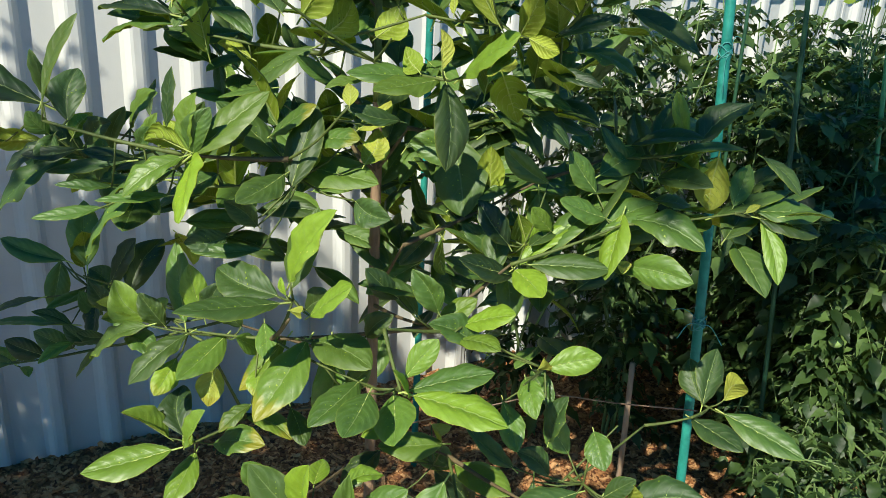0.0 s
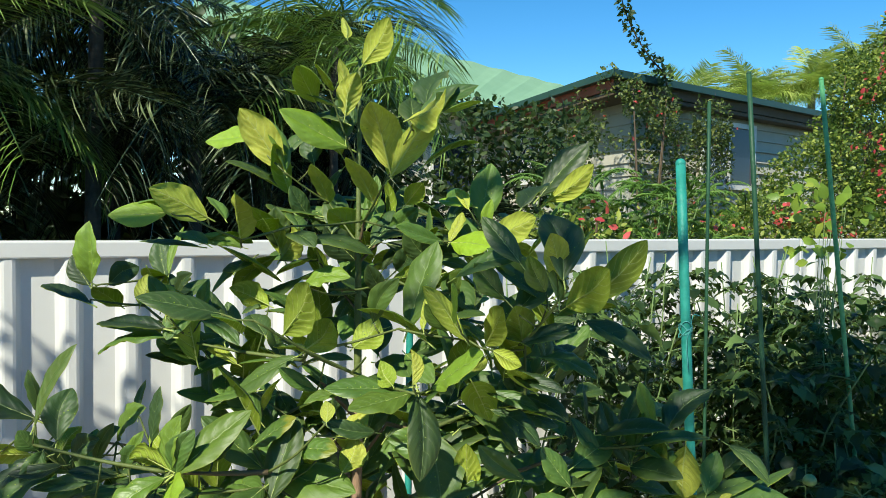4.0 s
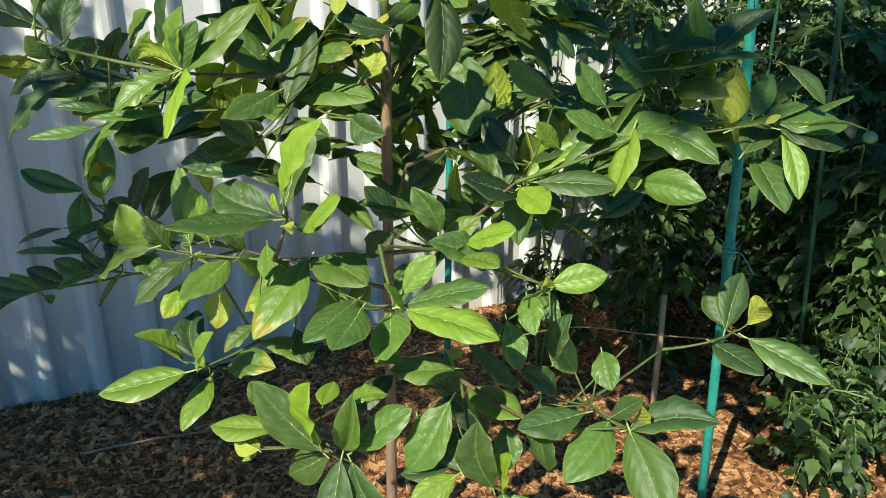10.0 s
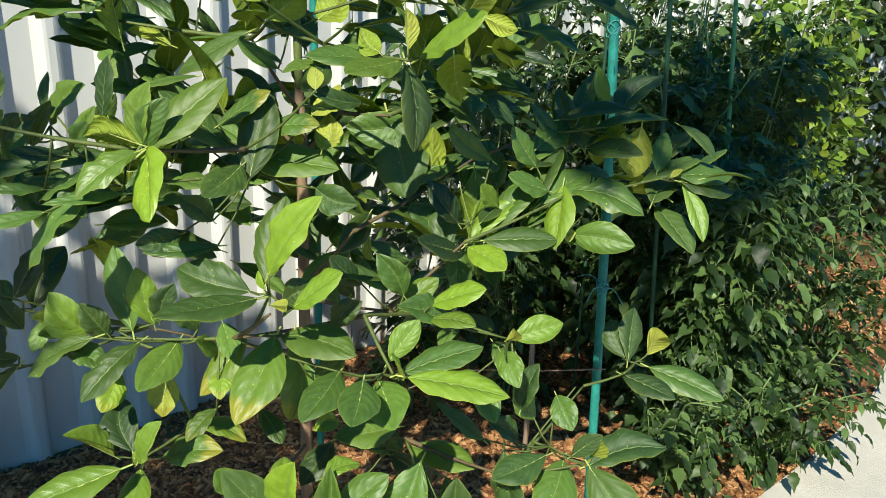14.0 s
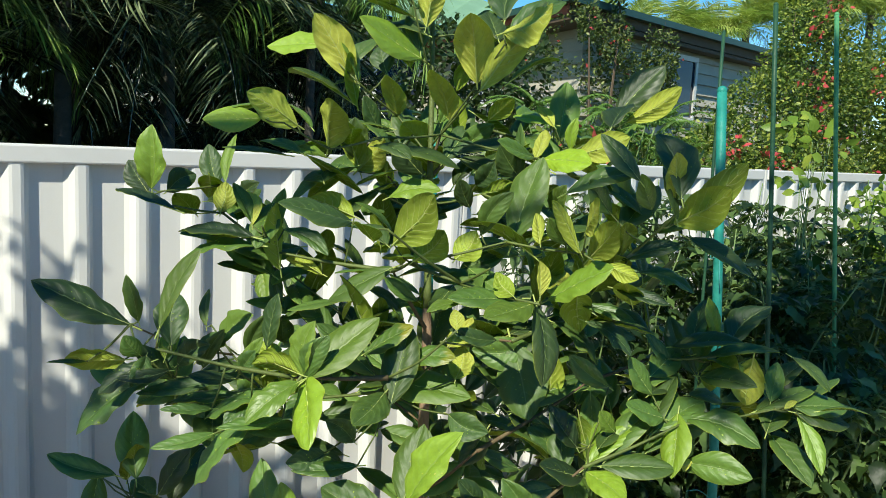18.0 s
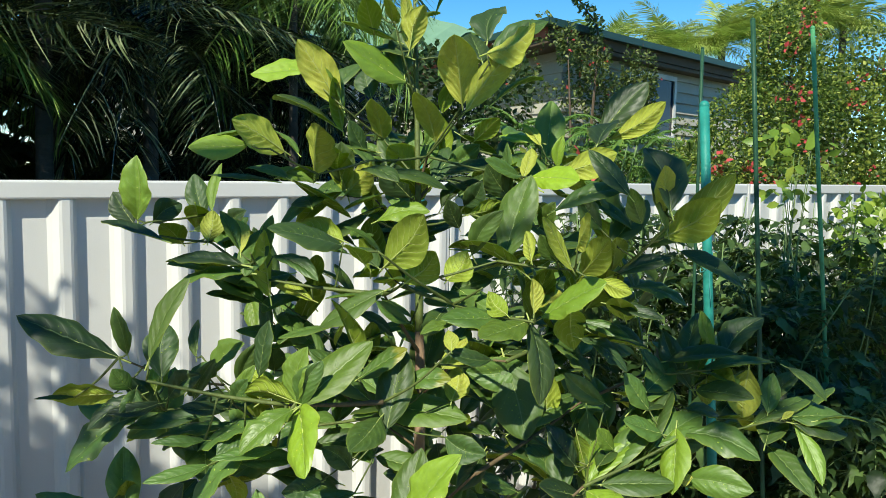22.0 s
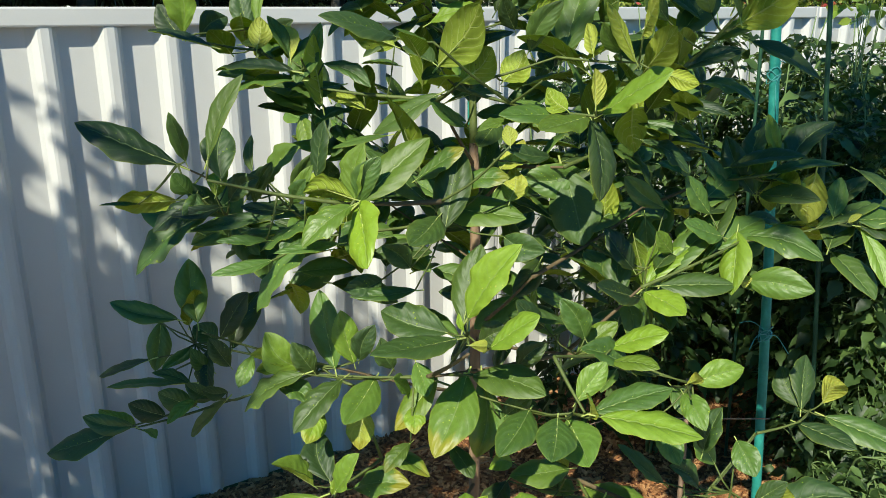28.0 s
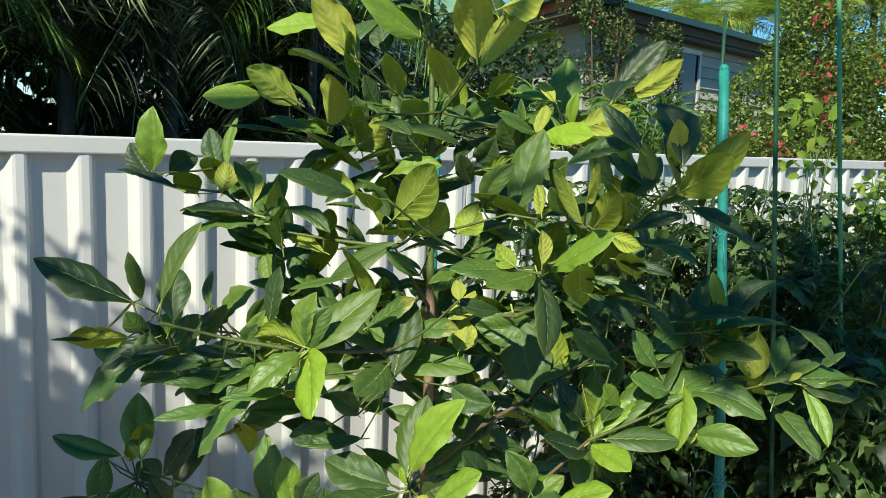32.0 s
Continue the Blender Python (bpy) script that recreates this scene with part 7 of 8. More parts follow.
def tomato_plant(base, height, spread, count, seed, label, lean=(0, 0), leafy=0.85):
    r = random.Random(seed)
    root = empty("tomato_plant", base, label, "plant", "tomato plants")
    base = Vector(base)
    dirs, ups, places, scales = [], [], [], []
    stems = 5
    paths = []
    for s in range(stems):
        a = 6.28 * s / stems + r.uniform(-0.4, 0.4)
        w = r.uniform(0.35, 1.0) * spread
        pts = [base + Vector((0.02 * math.cos(a), 0.02 * math.sin(a), -0.03))]
        for k in range(1, 6):
            t = k / 5
            pts.append(base + Vector((w * math.cos(a) * t ** 1.2 + lean[0] * t, w * math.sin(a) * t ** 1.2 + lean[1] * t, height * r.uniform(0.82, 1.0) * t)) + Vector((r.uniform(-1, 1), r.uniform(-1, 1), 0)) * 0.05)
        p = spline(pts, 18)
        paths.append(p)
        tube("stem", p, [0.007 - 0.0045 * i / 17 for i in range(18)], TOMATO_STEM, root, 6)
    petioles = []
    for c in range(count):
        p = r.choice(paths)
        i = min(17, int(17 * r.uniform(0.02, 1.0) ** 0.85))
        o = p[i]
        a = r.uniform(0, 6.28)
        d = Vector((math.cos(a), math.sin(a), r.uniform(-0.25, 0.55))).normalized()
        ln = leafy * r.choice((0.09, 0.14, 0.20, 0.26)) * r.uniform(0.85, 1.15)
        droop = r.uniform(0.2, 0.7)
        rach = [o + d * (ln * t) + Vector((0, 0, -droop * ln * t * t)) for t in (0, 0.25, 0.5, 0.75, 1.0)]
        petioles.append(rach)
        side = d.cross(Vector((0, 0, 1))).normalized()
        for k, t in enumerate((0.35, 0.5, 0.65, 0.82)):
            for sg in (-1, 1):
                dirs.append(d * 0.45 + side * sg * (0.9 - 0.3 * t) + Vector((0, 0, r.uniform(-0.5, 0.15))))
                places.append(rach[min(4, int(t * 4 + 0.5))] + d * ln * (t - int(t * 4 + 0.5) / 4))
                scales.append(ln * r.uniform(0.17, 0.40))
                ups.append((r.uniform(-0.5, 0.5), r.uniform(-0.5, 0.5), 1))
        dirs.append(d + Vector((0, 0, -droop)))
        places.append(rach[4])
        scales.append(ln * r.uniform(0.30, 0.52))
        ups.append((r.uniform(-0.4, 0.4), r.uniform(-0.4, 0.4), 1))
    m = frames_np([tuple(x) for x in dirs], ups, [tuple(x) for x in places], scales)
    foliage_ob = part("foliage", scatter_mesh("tomato_foliage", LEAFLET, m, TOMATO), None, root)
    tagged(foliage_ob, kind="stuff")
    v, f = [], []
    for q in petioles:
        a, b = tube_np(q, [0.0022, 0.002, 0.0018, 0.0014, 0.001], 4, False)
        f += [tuple(i + len(v) for i in x) for x in b]
        v += a
    tagged(part("leaf_stalk_mass", mesh_of("leaf_stalk_mass", v, f, TOMATO_STEM), None, root), kind="stuff")
    return root


tomato_plant((1.95, 2.15, 0), 1.74, 0.38, 240, 11, "bushy tomato plant tied up beside the teal stake", (0.0, 0.05))
tomato_plant((2.45, 1.85, 0), 1.62, 0.42, 380, 12, "tall leafy tomato plant between green stakes")
DENSE = tomato_plant((2.25, 1.50, 0), 1.32, 0.35, 380, 13, "dense tomato plant spilling towards the path", (0.0, -0.1), 0.7)
tomato_plant((2.95, 1.85, 0), 1.66, 0.44, 380, 14, "leafy tomato plant with hanging lower shoots")
tomato_plant((2.72, 1.42, 0), 1.30, 0.34, 400, 15, "low tomato plant beside the concrete path", (0, 0), 0.65)
tomato_plant((3.55, 2.05, 0), 1.80, 0.46, 440, 16, "tomato plant with pale upper leaves")
tomato_plant((2.75, 2.40, 0), 1.82, 0.44, 420, 17, "tomato plant against the white fence")
tomato_plant((1.58, 2.35, 0), 1.78, 0.30, 110, 18, "slender tomato plant behind the fruit tree")
tomato_plant((4.1, 2.4, 0), 1.78, 0.48, 420, 19, "small tomato plant at the bed's end")
tomato_plant((2.25, 2.58, 0), 1.84, 0.34, 230, 21, "thin tomato plant along the white fence")
tomato_plant((3.40, 2.60, 0), 1.74, 0.42, 380, 22, "tomato plant leaning on the white fence")
tomato_plant((2.00, 1.35, 0), 0.55, 0.25, 130, 20, "low shoots of a tomato plant in mulch", (0, 0), 0.6)
tomato_plant((2.45, 1.22, 0), 0.42, 0.30, 110, 25, "sprawling tomato shoots at the path edge", (0.05, -0.1), 0.6)
tomato_plant((3.10, 1.38, 0), 0.85, 0.34, 220, 26, "tomato plant with drooping pale leaves near the path", (0.05, -0.1), 0.65)
tomato_plant((4.75, 2.65, 0), 1.75, 0.45, 360, 23, "tall tomato plant by the far fence post")
tomato_plant((5.4, 2.5, 0), 1.8, 0.5, 360, 24, "overgrown tomato plant at the fence")

def fruit(plant, place, r):
    """A green tomato hanging in the plant, a little flattened."""
    bm = bmesh.new()
    bmesh.ops.create_uvsphere(bm, u_segments=16, v_segments=10, radius=r)
    for v in bm.verts:
        a = math.atan2(v.co.y, v.co.x)
        v.co.z *= 0.88
        v.co *= 1 + 0.03 * math.cos(5 * a) * (1 if v.co.z > 0 else 0.3)
        v.co += Vector(place)
    part("tomato", bm, FRUIT, plant, "unripe pale green tomato", smooth=True)


for place, r in [((2.04, 1.43, 1.13), 0.021), ((2.42, 1.40, 0.80), 0.024), ((2.55, 1.33, 0.95), 0.020), ((2.12, 1.36, 0.72), 0.022)]:
    fruit(DENSE, place, r)

# ---- simple leaves for shrubs ----
OVAL = ([(0, 0, 0), (-0.28, 0.3, 0.06), (0, 0.35, 0), (0.28, 0.3, 0.06), (-0.24, 0.65, 0.03), (0, 0.7, -0.04), (0.24, 0.65, 0.03), (0, 1, -0.12)],
        [(0, 2, 1), (0, 3, 2), (1, 2, 5, 4), (2, 3, 6, 5), (4, 5, 7), (5, 6, 7)])


def clump(name, blobs, count, size, material, parent, seed, up=0.4):
    """Many small leaves in the shells of soft blobs (x, y, z, rx, ry, rz)."""
    r = random.Random(seed)
    total = sum(b[3] * b[5] for b in blobs)
    dirs, ups, places, scales = [], [], [], []
    for bx, by, bz, rx, ry, rz in blobs:
        for _ in range(int(count * rx * rz / total)):
            d = Vector((r.gauss(0, 1), r.gauss(0, 1), r.gauss(0, 1))).normalized()
            q = r.uniform(0.45, 1.0) ** 0.5 * (1 + 0.35 * noise.noise(Vector((bx, by, bz)) * 3 + d * 2.2))
            places.append((bx + rx * d.x * q, by + ry * d.y * q, bz + rz * d.z * q))
            dirs.append((d.x + r.gauss(0, 0.7), d.y + r.gauss(0, 0.7), d.z * 0.5 + r.gauss(0, 0.6)))
            ups.append((r.gauss(0, 0.6) + d.x, r.gauss(0, 0.6) + d.y, up + r.gauss(0, 0.5)))
            scales.append(size * r.uniform(0.6, 1.35))
    o = part(name, scatter_mesh(name, OVAL, frames_np(dirs, ups, places, scales), material), None, parent)
    return tagged(o, kind="stuff")


# ---- palms behind the fence ----
def frond_mesh(name, material, length, droop, leaflets, leaf_len, seed, vee=0.5, wide=1.0):
    """An arching feather frond: a stalk and two rows of long leaflets; base at the origin, running along y."""
    r = random.Random(seed)
    rach = [Vector((0, length * t - 0.15 * droop * length * t * t, 0.25 * length * t - droop * length * t * t)) for t in [i / 10 for i in range(11)]]
    v, f = tube_np(rach, [0.013 - 0.011 * i / 10 for i in range(11)], 5)
    for k in range(leaflets):
        t = 0.16 + 0.84 * k / leaflets
        i = min(9, int(t * 10))
        o = rach[i].lerp(rach[i + 1], t * 10 - i)
        d = (rach[i + 1] - rach[i]).normalized()
        for sg in (-1, 1):
            ln = leaf_len * (0.35 + 0.65 * math.sin(math.pi * min(1, 0.15 + 0.8 * t))) * r.uniform(0.85, 1.1)
            w = 0.0090 * wide * r.uniform(0.6, 1.25) * leaf_len / 0.45
            a = (Vector((sg, 0, 0)) * 0.85 + d * 0.55 + Vector((r.gauss(0, 0.08), r.gauss(0, 0.08), vee + r.gauss(0, 0.22)))).normalized()
            sag = r.uniform(0.45, 0.90)
            side = a.cross(Vector((0, 0, 1))).normalized()
            b = len(v)
            for s, ww in ((0, 0.5), (0.35, 1.0), (0.7, 0.75), (1.0, 0.08)):
                c = o + a * ln * s + Vector((0, 0, -sag * ln * s * s))
                v += [c - side * w * ww, c + side * w * ww]
            f += [(b, b + 1, b + 3, b + 2), (b + 2, b + 3, b + 5, b + 4), (b + 4, b + 5, b + 7, b + 6)]
    return mesh_of(name, v, f, material)


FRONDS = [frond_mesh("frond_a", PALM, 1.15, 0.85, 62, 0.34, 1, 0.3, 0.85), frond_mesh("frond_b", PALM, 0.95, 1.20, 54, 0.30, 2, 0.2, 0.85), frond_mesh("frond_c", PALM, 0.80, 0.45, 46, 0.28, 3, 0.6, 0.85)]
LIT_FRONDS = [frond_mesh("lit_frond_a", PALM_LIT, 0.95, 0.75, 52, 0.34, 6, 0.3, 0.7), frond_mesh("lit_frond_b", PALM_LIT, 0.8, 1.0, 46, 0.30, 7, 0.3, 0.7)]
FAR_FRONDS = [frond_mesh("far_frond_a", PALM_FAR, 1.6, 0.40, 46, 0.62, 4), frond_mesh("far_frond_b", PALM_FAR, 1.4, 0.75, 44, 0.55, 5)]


def palm(base, height, fronds, meshes, seed, label, r0=0.05, lean=(0, 0), scale=1.0, low=-0.3, high=0.95):
    r = random.Random(seed)
    root = empty("palm_tree", base, label, "palm", "palms behind the fence")
    b = Vector(base)
    top = b + Vector((lean[0], lean[1], height))
    tube("trunk", spline([b + Vector((0, 0, -0.1)), b.lerp(top, 0.5) + Vector((lean[0] * -0.15, 0, 0)), top], 10), [r0 * (1.15 - 0.3 * i / 9) for i in range(10)], PALM_BARK, root, 9)
    for k in range(fronds):
        o = new("frond", meshes[k % len(meshes)])
        a = 2.4 * k + r.uniform(-0.3, 0.3)
        tilt = r.uniform(low, high)
        o.matrix_basis = Matrix.Translation(top + Vector((0, 0, -0.05 * (k % 4)))) @ Euler((tilt, r.uniform(-0.25, 0.25), a)).to_matrix().to_4x4() @ Matrix.Scale(scale * r.uniform(0.8, 1.1), 4)
        hold(o, root)
    return root


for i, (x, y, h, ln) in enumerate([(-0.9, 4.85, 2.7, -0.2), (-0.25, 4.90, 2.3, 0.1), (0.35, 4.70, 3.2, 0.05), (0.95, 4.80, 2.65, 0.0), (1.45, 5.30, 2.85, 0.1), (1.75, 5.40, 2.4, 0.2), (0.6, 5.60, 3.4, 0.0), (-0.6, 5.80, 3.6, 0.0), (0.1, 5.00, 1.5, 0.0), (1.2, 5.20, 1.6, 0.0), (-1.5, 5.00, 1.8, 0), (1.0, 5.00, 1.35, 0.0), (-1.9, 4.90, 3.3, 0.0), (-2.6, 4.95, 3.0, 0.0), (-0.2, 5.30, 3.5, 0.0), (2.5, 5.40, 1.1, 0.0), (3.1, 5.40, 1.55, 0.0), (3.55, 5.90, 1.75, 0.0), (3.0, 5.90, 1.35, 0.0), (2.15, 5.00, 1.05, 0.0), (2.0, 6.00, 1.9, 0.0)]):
    palm((x, y, -0.05), h, 26 if h > 2 else 18, FRONDS, 30 + i, "clumping palm with arching feathery fronds coloured dark for shade", 0.045, (ln, 0.0))
# Palms with the lit fronds, where sun falls on the clump.
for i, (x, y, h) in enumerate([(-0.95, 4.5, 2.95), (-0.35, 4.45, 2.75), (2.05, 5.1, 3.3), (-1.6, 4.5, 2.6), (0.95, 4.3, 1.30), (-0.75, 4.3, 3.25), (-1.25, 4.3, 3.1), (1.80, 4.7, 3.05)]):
    palm((x, y, -0.05), h, 15, LIT_FRONDS, 90 + i, "clumping palm with feathery fronds coloured sunlit green", 0.03, (0.0, 0.0))
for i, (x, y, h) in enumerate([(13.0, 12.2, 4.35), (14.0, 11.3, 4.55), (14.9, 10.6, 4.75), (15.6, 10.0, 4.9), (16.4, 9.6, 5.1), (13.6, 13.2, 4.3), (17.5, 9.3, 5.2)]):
    palm((x, y, -0.05), h - 0.05, 30, FAR_FRONDS, 60 + i, "yellow-green palm behind the house, coloured as sunlit", 0.09, (0, 0), 0.80, 0.0, 1.3)

# ---- house ----
HU, HN = Vector((math.cos(radians(9.6)), math.sin(radians(9.6)), 0)), Vector((math.sin(radians(12.7)), math.cos(radians(12.7)), 0))
HC = Vector((6.36, 7.15, 0))


def H(u, n, z):
    """A place by the house: along its front, into it, and up, from the corner of the eaves."""
    return HC + HU * u + HN * n + Vector((0, 0, z))


def hbox(bm, u0, n0, z0, u1, n1, z1):
    vs = [bm.verts.new(H(u, n, z)) for z in (z0, z1) for u, n in ((u0, n0), (u1, n0), (u1, n1), (u0, n1))]
    for q in ((3, 2, 1, 0), (4, 5, 6, 7), (0, 1, 5, 4), (1, 2, 6, 5), (2, 3, 7, 6), (3, 0, 4, 7)):
        bm.faces.new([vs[i] for i in q])
    return bm


def house():
    root = empty("house", H(4, 4, 0), "cream weatherboard house with pale green metal roof", "house")
    e, el = 0.28, 0.55
    bm = bmesh.new()
    hbox(bm, el, e, -0.1, 12, e + 0.12, 3.45)
    hbox(bm, el, e + 0.12, -0.1, el + 0.12, 5.2, 3.45)
    hbox(bm, 12, e, -0.1, 12.12, 9, 3.45)
    hbox(bm, el + 0.12, 8.9, -0.1, 12, 9.0, 3.45)
    part("wall", bm, BOARD, root)
    for k in range(18):
        z = 0.5 + k * 0.165
        bm = bmesh.new()
        vs = [bm.verts.new(H(u, n, zz)) for u in (el - 0.02, 12.0) for n, zz in ((e - 0.004, z + 0.165), (e - 0.042, z), (e - 0.004, z))]
        for q in ((0, 1, 4, 3), (1, 2, 5, 4), (0, 2, 1), (3, 4, 5)):
            bm.faces.new([vs[i] for i in q])
        part("board", bm, BOARD, root)
        bm = bmesh.new()
        vs = [bm.verts.new(H(u, n, zz)) for n in (e - 0.02, 5.2) for u, zz in ((el - 0.004, z + 0.165), (el - 0.030, z), (el - 0.004, z))]
        for q in ((0, 1, 4, 3), (1, 2, 5, 4), (0, 2, 1), (3, 4, 5)):
            bm.faces.new([vs[i] for i in q])
        part("board", bm, BOARD, root)
    bm = bmesh.new()
    hbox(bm, 0.02, 0.02, 3.42, 12.4, 9.4, 3.47)
    part("soffit", bm, SOFFIT, root)
    # The front board takes the soffit brown to paint in the gutter's shade.
    part("fascia", hbox(bmesh.new(), 0, 0, 3.48, 12.5, 0.03, 3.61), SOFFIT, root, "fascia board coloured dark brown for the gutter's shade")
    part("fascia", hbox(bmesh.new(), 0, 0.03, 3.48, 0.03, 6.0, 3.61), RED_TRIM, root, "brick red fascia board")
    for u0, n0, u1, n1 in ((-0.11, -0.11, 12.6, 0.0), (-0.11, 0.0, 0.0, 6.0)):
        part("gutter", hbox(bmesh.new(), u0, n0, 3.60, u1, n1, 3.685), GUTTER, root, "dark green metal gutter")
    roof = bmesh.new()
    vs = [roof.verts.new(H(u, n, z)) for u, n, z in ((-0.05, -0.05, 3.675), (12.6, -0.05, 3.675), (12.6, 6.0, 3.70), (-0.05, 6.0, 3.70), (-0.05, 6.0, 3.60), (12.6, 6.0, 3.60))]
    roof.faces.new(vs[:4])
    roof.faces.new((vs[3], vs[2], vs[5], vs[4]))
    part("roof", roof, ROOF, root)
    roof = bmesh.new()
    ribs = 22
    top, low = [], []
    for k in range(ribs + 1):
        t = k / ribs
        a, b = Vector((2.4, 11.7, 4.04)).lerp(Vector((8.4, 11.7, 3.86)), t), Vector((3.0, 14.0, 5.72)).lerp(Vector((11.3, 14.0, 4.84)), t)
        up = Vector((0, 0, 0.03 * (k % 2)))
        low.append(roof.verts.new(a + up))
        top.append(roof.verts.new(b + up))
    for k in range(ribs):
        roof.faces.new((low[k], low[k + 1], top[k + 1], top[k]))
    part("wing_roof", roof, ROOF, root)
    bm = box(bmesh.new(), (2.4, 12.2, -0.1), (8.1, 12.32, 3.8))
    part("wing_wall", bm, BOARD, root)
    bm = box(bmesh.new(), (2.4, 11.75, 3.74), (8.2, 12.2, 3.78))
    part("wing_soffit", bm, SOFFIT, root)
    bm = bmesh.new()
    vs = [bm.verts.new(p) for p in ((2.4, 11.69, 3.90), (8.4, 11.69, 3.72), (8.4, 11.69, 3.86), (2.4, 11.69, 4.04))]
    bm.faces.new(vs)
    bmesh.ops.solidify(bm, geom=bm.faces[:], thickness=0.04)
    part("wing_gutter", bm, GUTTER, root, "dark green metal gutter")
    win = hold(empty("window", (7.15, 12.2, 2.8), "", ""), root)
    for nm, lo, hi, mt in (("pane", (6.71, 12.185, 2.2), (7.55, 12.192, 3.32), GLASS), ("frame", (6.64, 12.16, 2.13), (6.71, 12.20, 3.39), TRIM_WHITE), ("frame", (7.55, 12.16, 2.13), (7.62, 12.20, 3.39), TRIM_WHITE), ("frame", (6.71, 12.16, 3.32), (7.55, 12.20, 3.39), TRIM_WHITE), ("frame", (6.71, 12.16, 2.13), (7.55, 12.20, 2.20), TRIM_WHITE)):
        o = part(nm, box(bmesh.new(), lo, hi), mt, None)
        o.parent, o.matrix_parent_inverse = win, Matrix.Translation((-7.15, -12.2, -2.8))

    def window(u0, n0, z0, u1, n1, z1, lattice):
        """A framed window in a wall that runs along u or along n."""
        along_u = abs(u1 - u0) > abs(n1 - n0)
        win = empty("window", H((u0 + u1) / 2, (n0 + n1) / 2, (z0 + z1) / 2), "", "")
        for key in ("label", "category"):
            if key in win:
                del win[key]
        hold(win, root)

        def put(name, a0, b0, a1, b1, off, thick, mat):
            bm = bmesh.new()
            if along_u:
                hbox(bm, a0, n0 - off - thick, b0, a1, n0 - off, b1)
            else:
                hbox(bm, u0 - off - thick, a0, b0, u0 - off, a1, b1)
            o = part(name, bm, mat, None)
            o.parent = win
            o.matrix_parent_inverse = Matrix.Translation(-Vector(H((u0 + u1) / 2, (n0 + n1) / 2, (z0 + z1) / 2)))
            return o

        lo, hi = (u0, u1) if along_u else (n0, n1)
        put("pane", lo, z0, hi, z1, 0.046, 0.006, GLASS)
        for a0, b0, a1, b1 in ((lo - 0.07, z0 - 0.07, lo, z1 + 0.07), (hi, z0 - 0.07, hi + 0.07, z1 + 0.07), (lo, z1, hi, z1 + 0.07), (lo, z0 - 0.07, hi, z0), ((lo + hi) / 2 - 0.025, z0, (lo + hi) / 2 + 0.025, z1)):
            put("frame", a0, b0, a1, b1, 0.044, 0.040, TRIM_WHITE)
        if lattice:
            v, f = [], []
            w, h = lattice[1] - lattice[0], z1 - z0
            n = int((w + h) / 0.13)
            for k in range(n):
                for flip in (0, 1):
                    s0 = k * 0.13
                    q0, q1 = max(0, s0 - h), min(w, s0)
                    if q1 - q0 < 0.03:
                        continue
                    ends = [(q0, s0 - q0), (q1, s0 - q1)]
                    vs = []
                    for qq, hh in ends:
                        aa = lattice[0] + (qq if not flip else w - qq)
                        zz = z0 + hh
                        for dz in (-0.009, 0.009):
                            vs.append(H(aa, n0 - 0.090 - 0.006 * flip, zz + dz) if along_u else H(u0 - 0.090 - 0.006 * flip, aa, zz + dz))
                    i = len(v)
                    v += vs
                    f.append((i, i + 1, i + 3, i + 2))
            o = part("lattice", mesh_of("lattice", v, f, TRIM_WHITE, smooth=False), None, None)
            o.parent = win
            o.matrix_parent_inverse = Matrix.Translation(-Vector(H((u0 + u1) / 2, (n0 + n1) / 2, (z0 + z1) / 2)))

    window(2.15, e, 2.45, 3.45, e, 3.28, (2.15, 2.72))
    window(6.0, e, 2.45, 7.4, e, 3.35, None)
    window(el, 2.5, 2.55, el, 4.3, 3.25, (2.5, 4.3))
    return root


house()

# ---- shrubs and vine behind the fence ----
def shrub(base, blobs, count, size, material, seed, label, flowers=0, name="shrub", stem=0.03):
    root = empty(name, base, label, "shrub", "shrubs behind the fence")
    r = random.Random(seed)
    for k in range(7):
        bl = r.choice(blobs)
        tip = Vector(bl[:3]) + Vector((r.uniform(-0.5, 0.5) * bl[3], r.uniform(-0.5, 0.5) * bl[4], 0.3 * bl[5]))
        b = Vector(base)
        tube("branch", spline([b + Vector((r.uniform(-0.1, 0.1), r.uniform(-0.1, 0.1), -0.08)), b.lerp(tip, 0.55) + Vector((0, 0, 0.15)), tip], 9), [stem * (1 - 0.8 * i / 8) for i in range(9)], SOFFIT if name != "shrub" or stem > 0.01 else TOMATO_STEM, root, 6)
    clump("foliage", blobs, count, size, material, root, seed)
    if flowers:
        clump("blossom_mass", [(b[0] + r.uniform(-0.8, 0.8) * b[3], b[1] - 0.9 * b[4], b[2] + r.uniform(-0.5, 0.9) * b[5], 0.11, 0.08, 0.09) for b in (blobs if len(blobs) < 12 else blobs[::3]) for _ in range(2)], flowers * 3, 0.055, FLOWER, root, seed + 1)
    return root


# Added backdrop of dark leaves that stands for the shade inside the palms.
shrub((0.4, 6.6, 0), [(-3 + 1.1 * k, 6.6 + 0.2 * (k % 2), 0.7 + 0.75 * j, 0.9, 0.5, 0.65) for k in range(6) for j in range(4)], 24000, 0.14, SHRUB_DARK, 40, "added dark leaf backdrop for the shade between the palms", 0, "palm_backdrop")
shrub((3.6, 4.2, 0), [(3.1, 4.0, 1.6, 0.4, 0.3, 0.4), (2.75, 3.35, 1.86, 0.35, 0.2, 0.14), (3.6, 4.3, 1.6, 0.45, 0.35, 0.33), (4.2, 4.5, 1.65, 0.5, 0.35, 0.33), (4.7, 4.6, 1.65, 0.5, 0.4, 0.4)], 4500, 0.042, SHRUB, 70, "feathery green shrub with a few red flowers", 16)
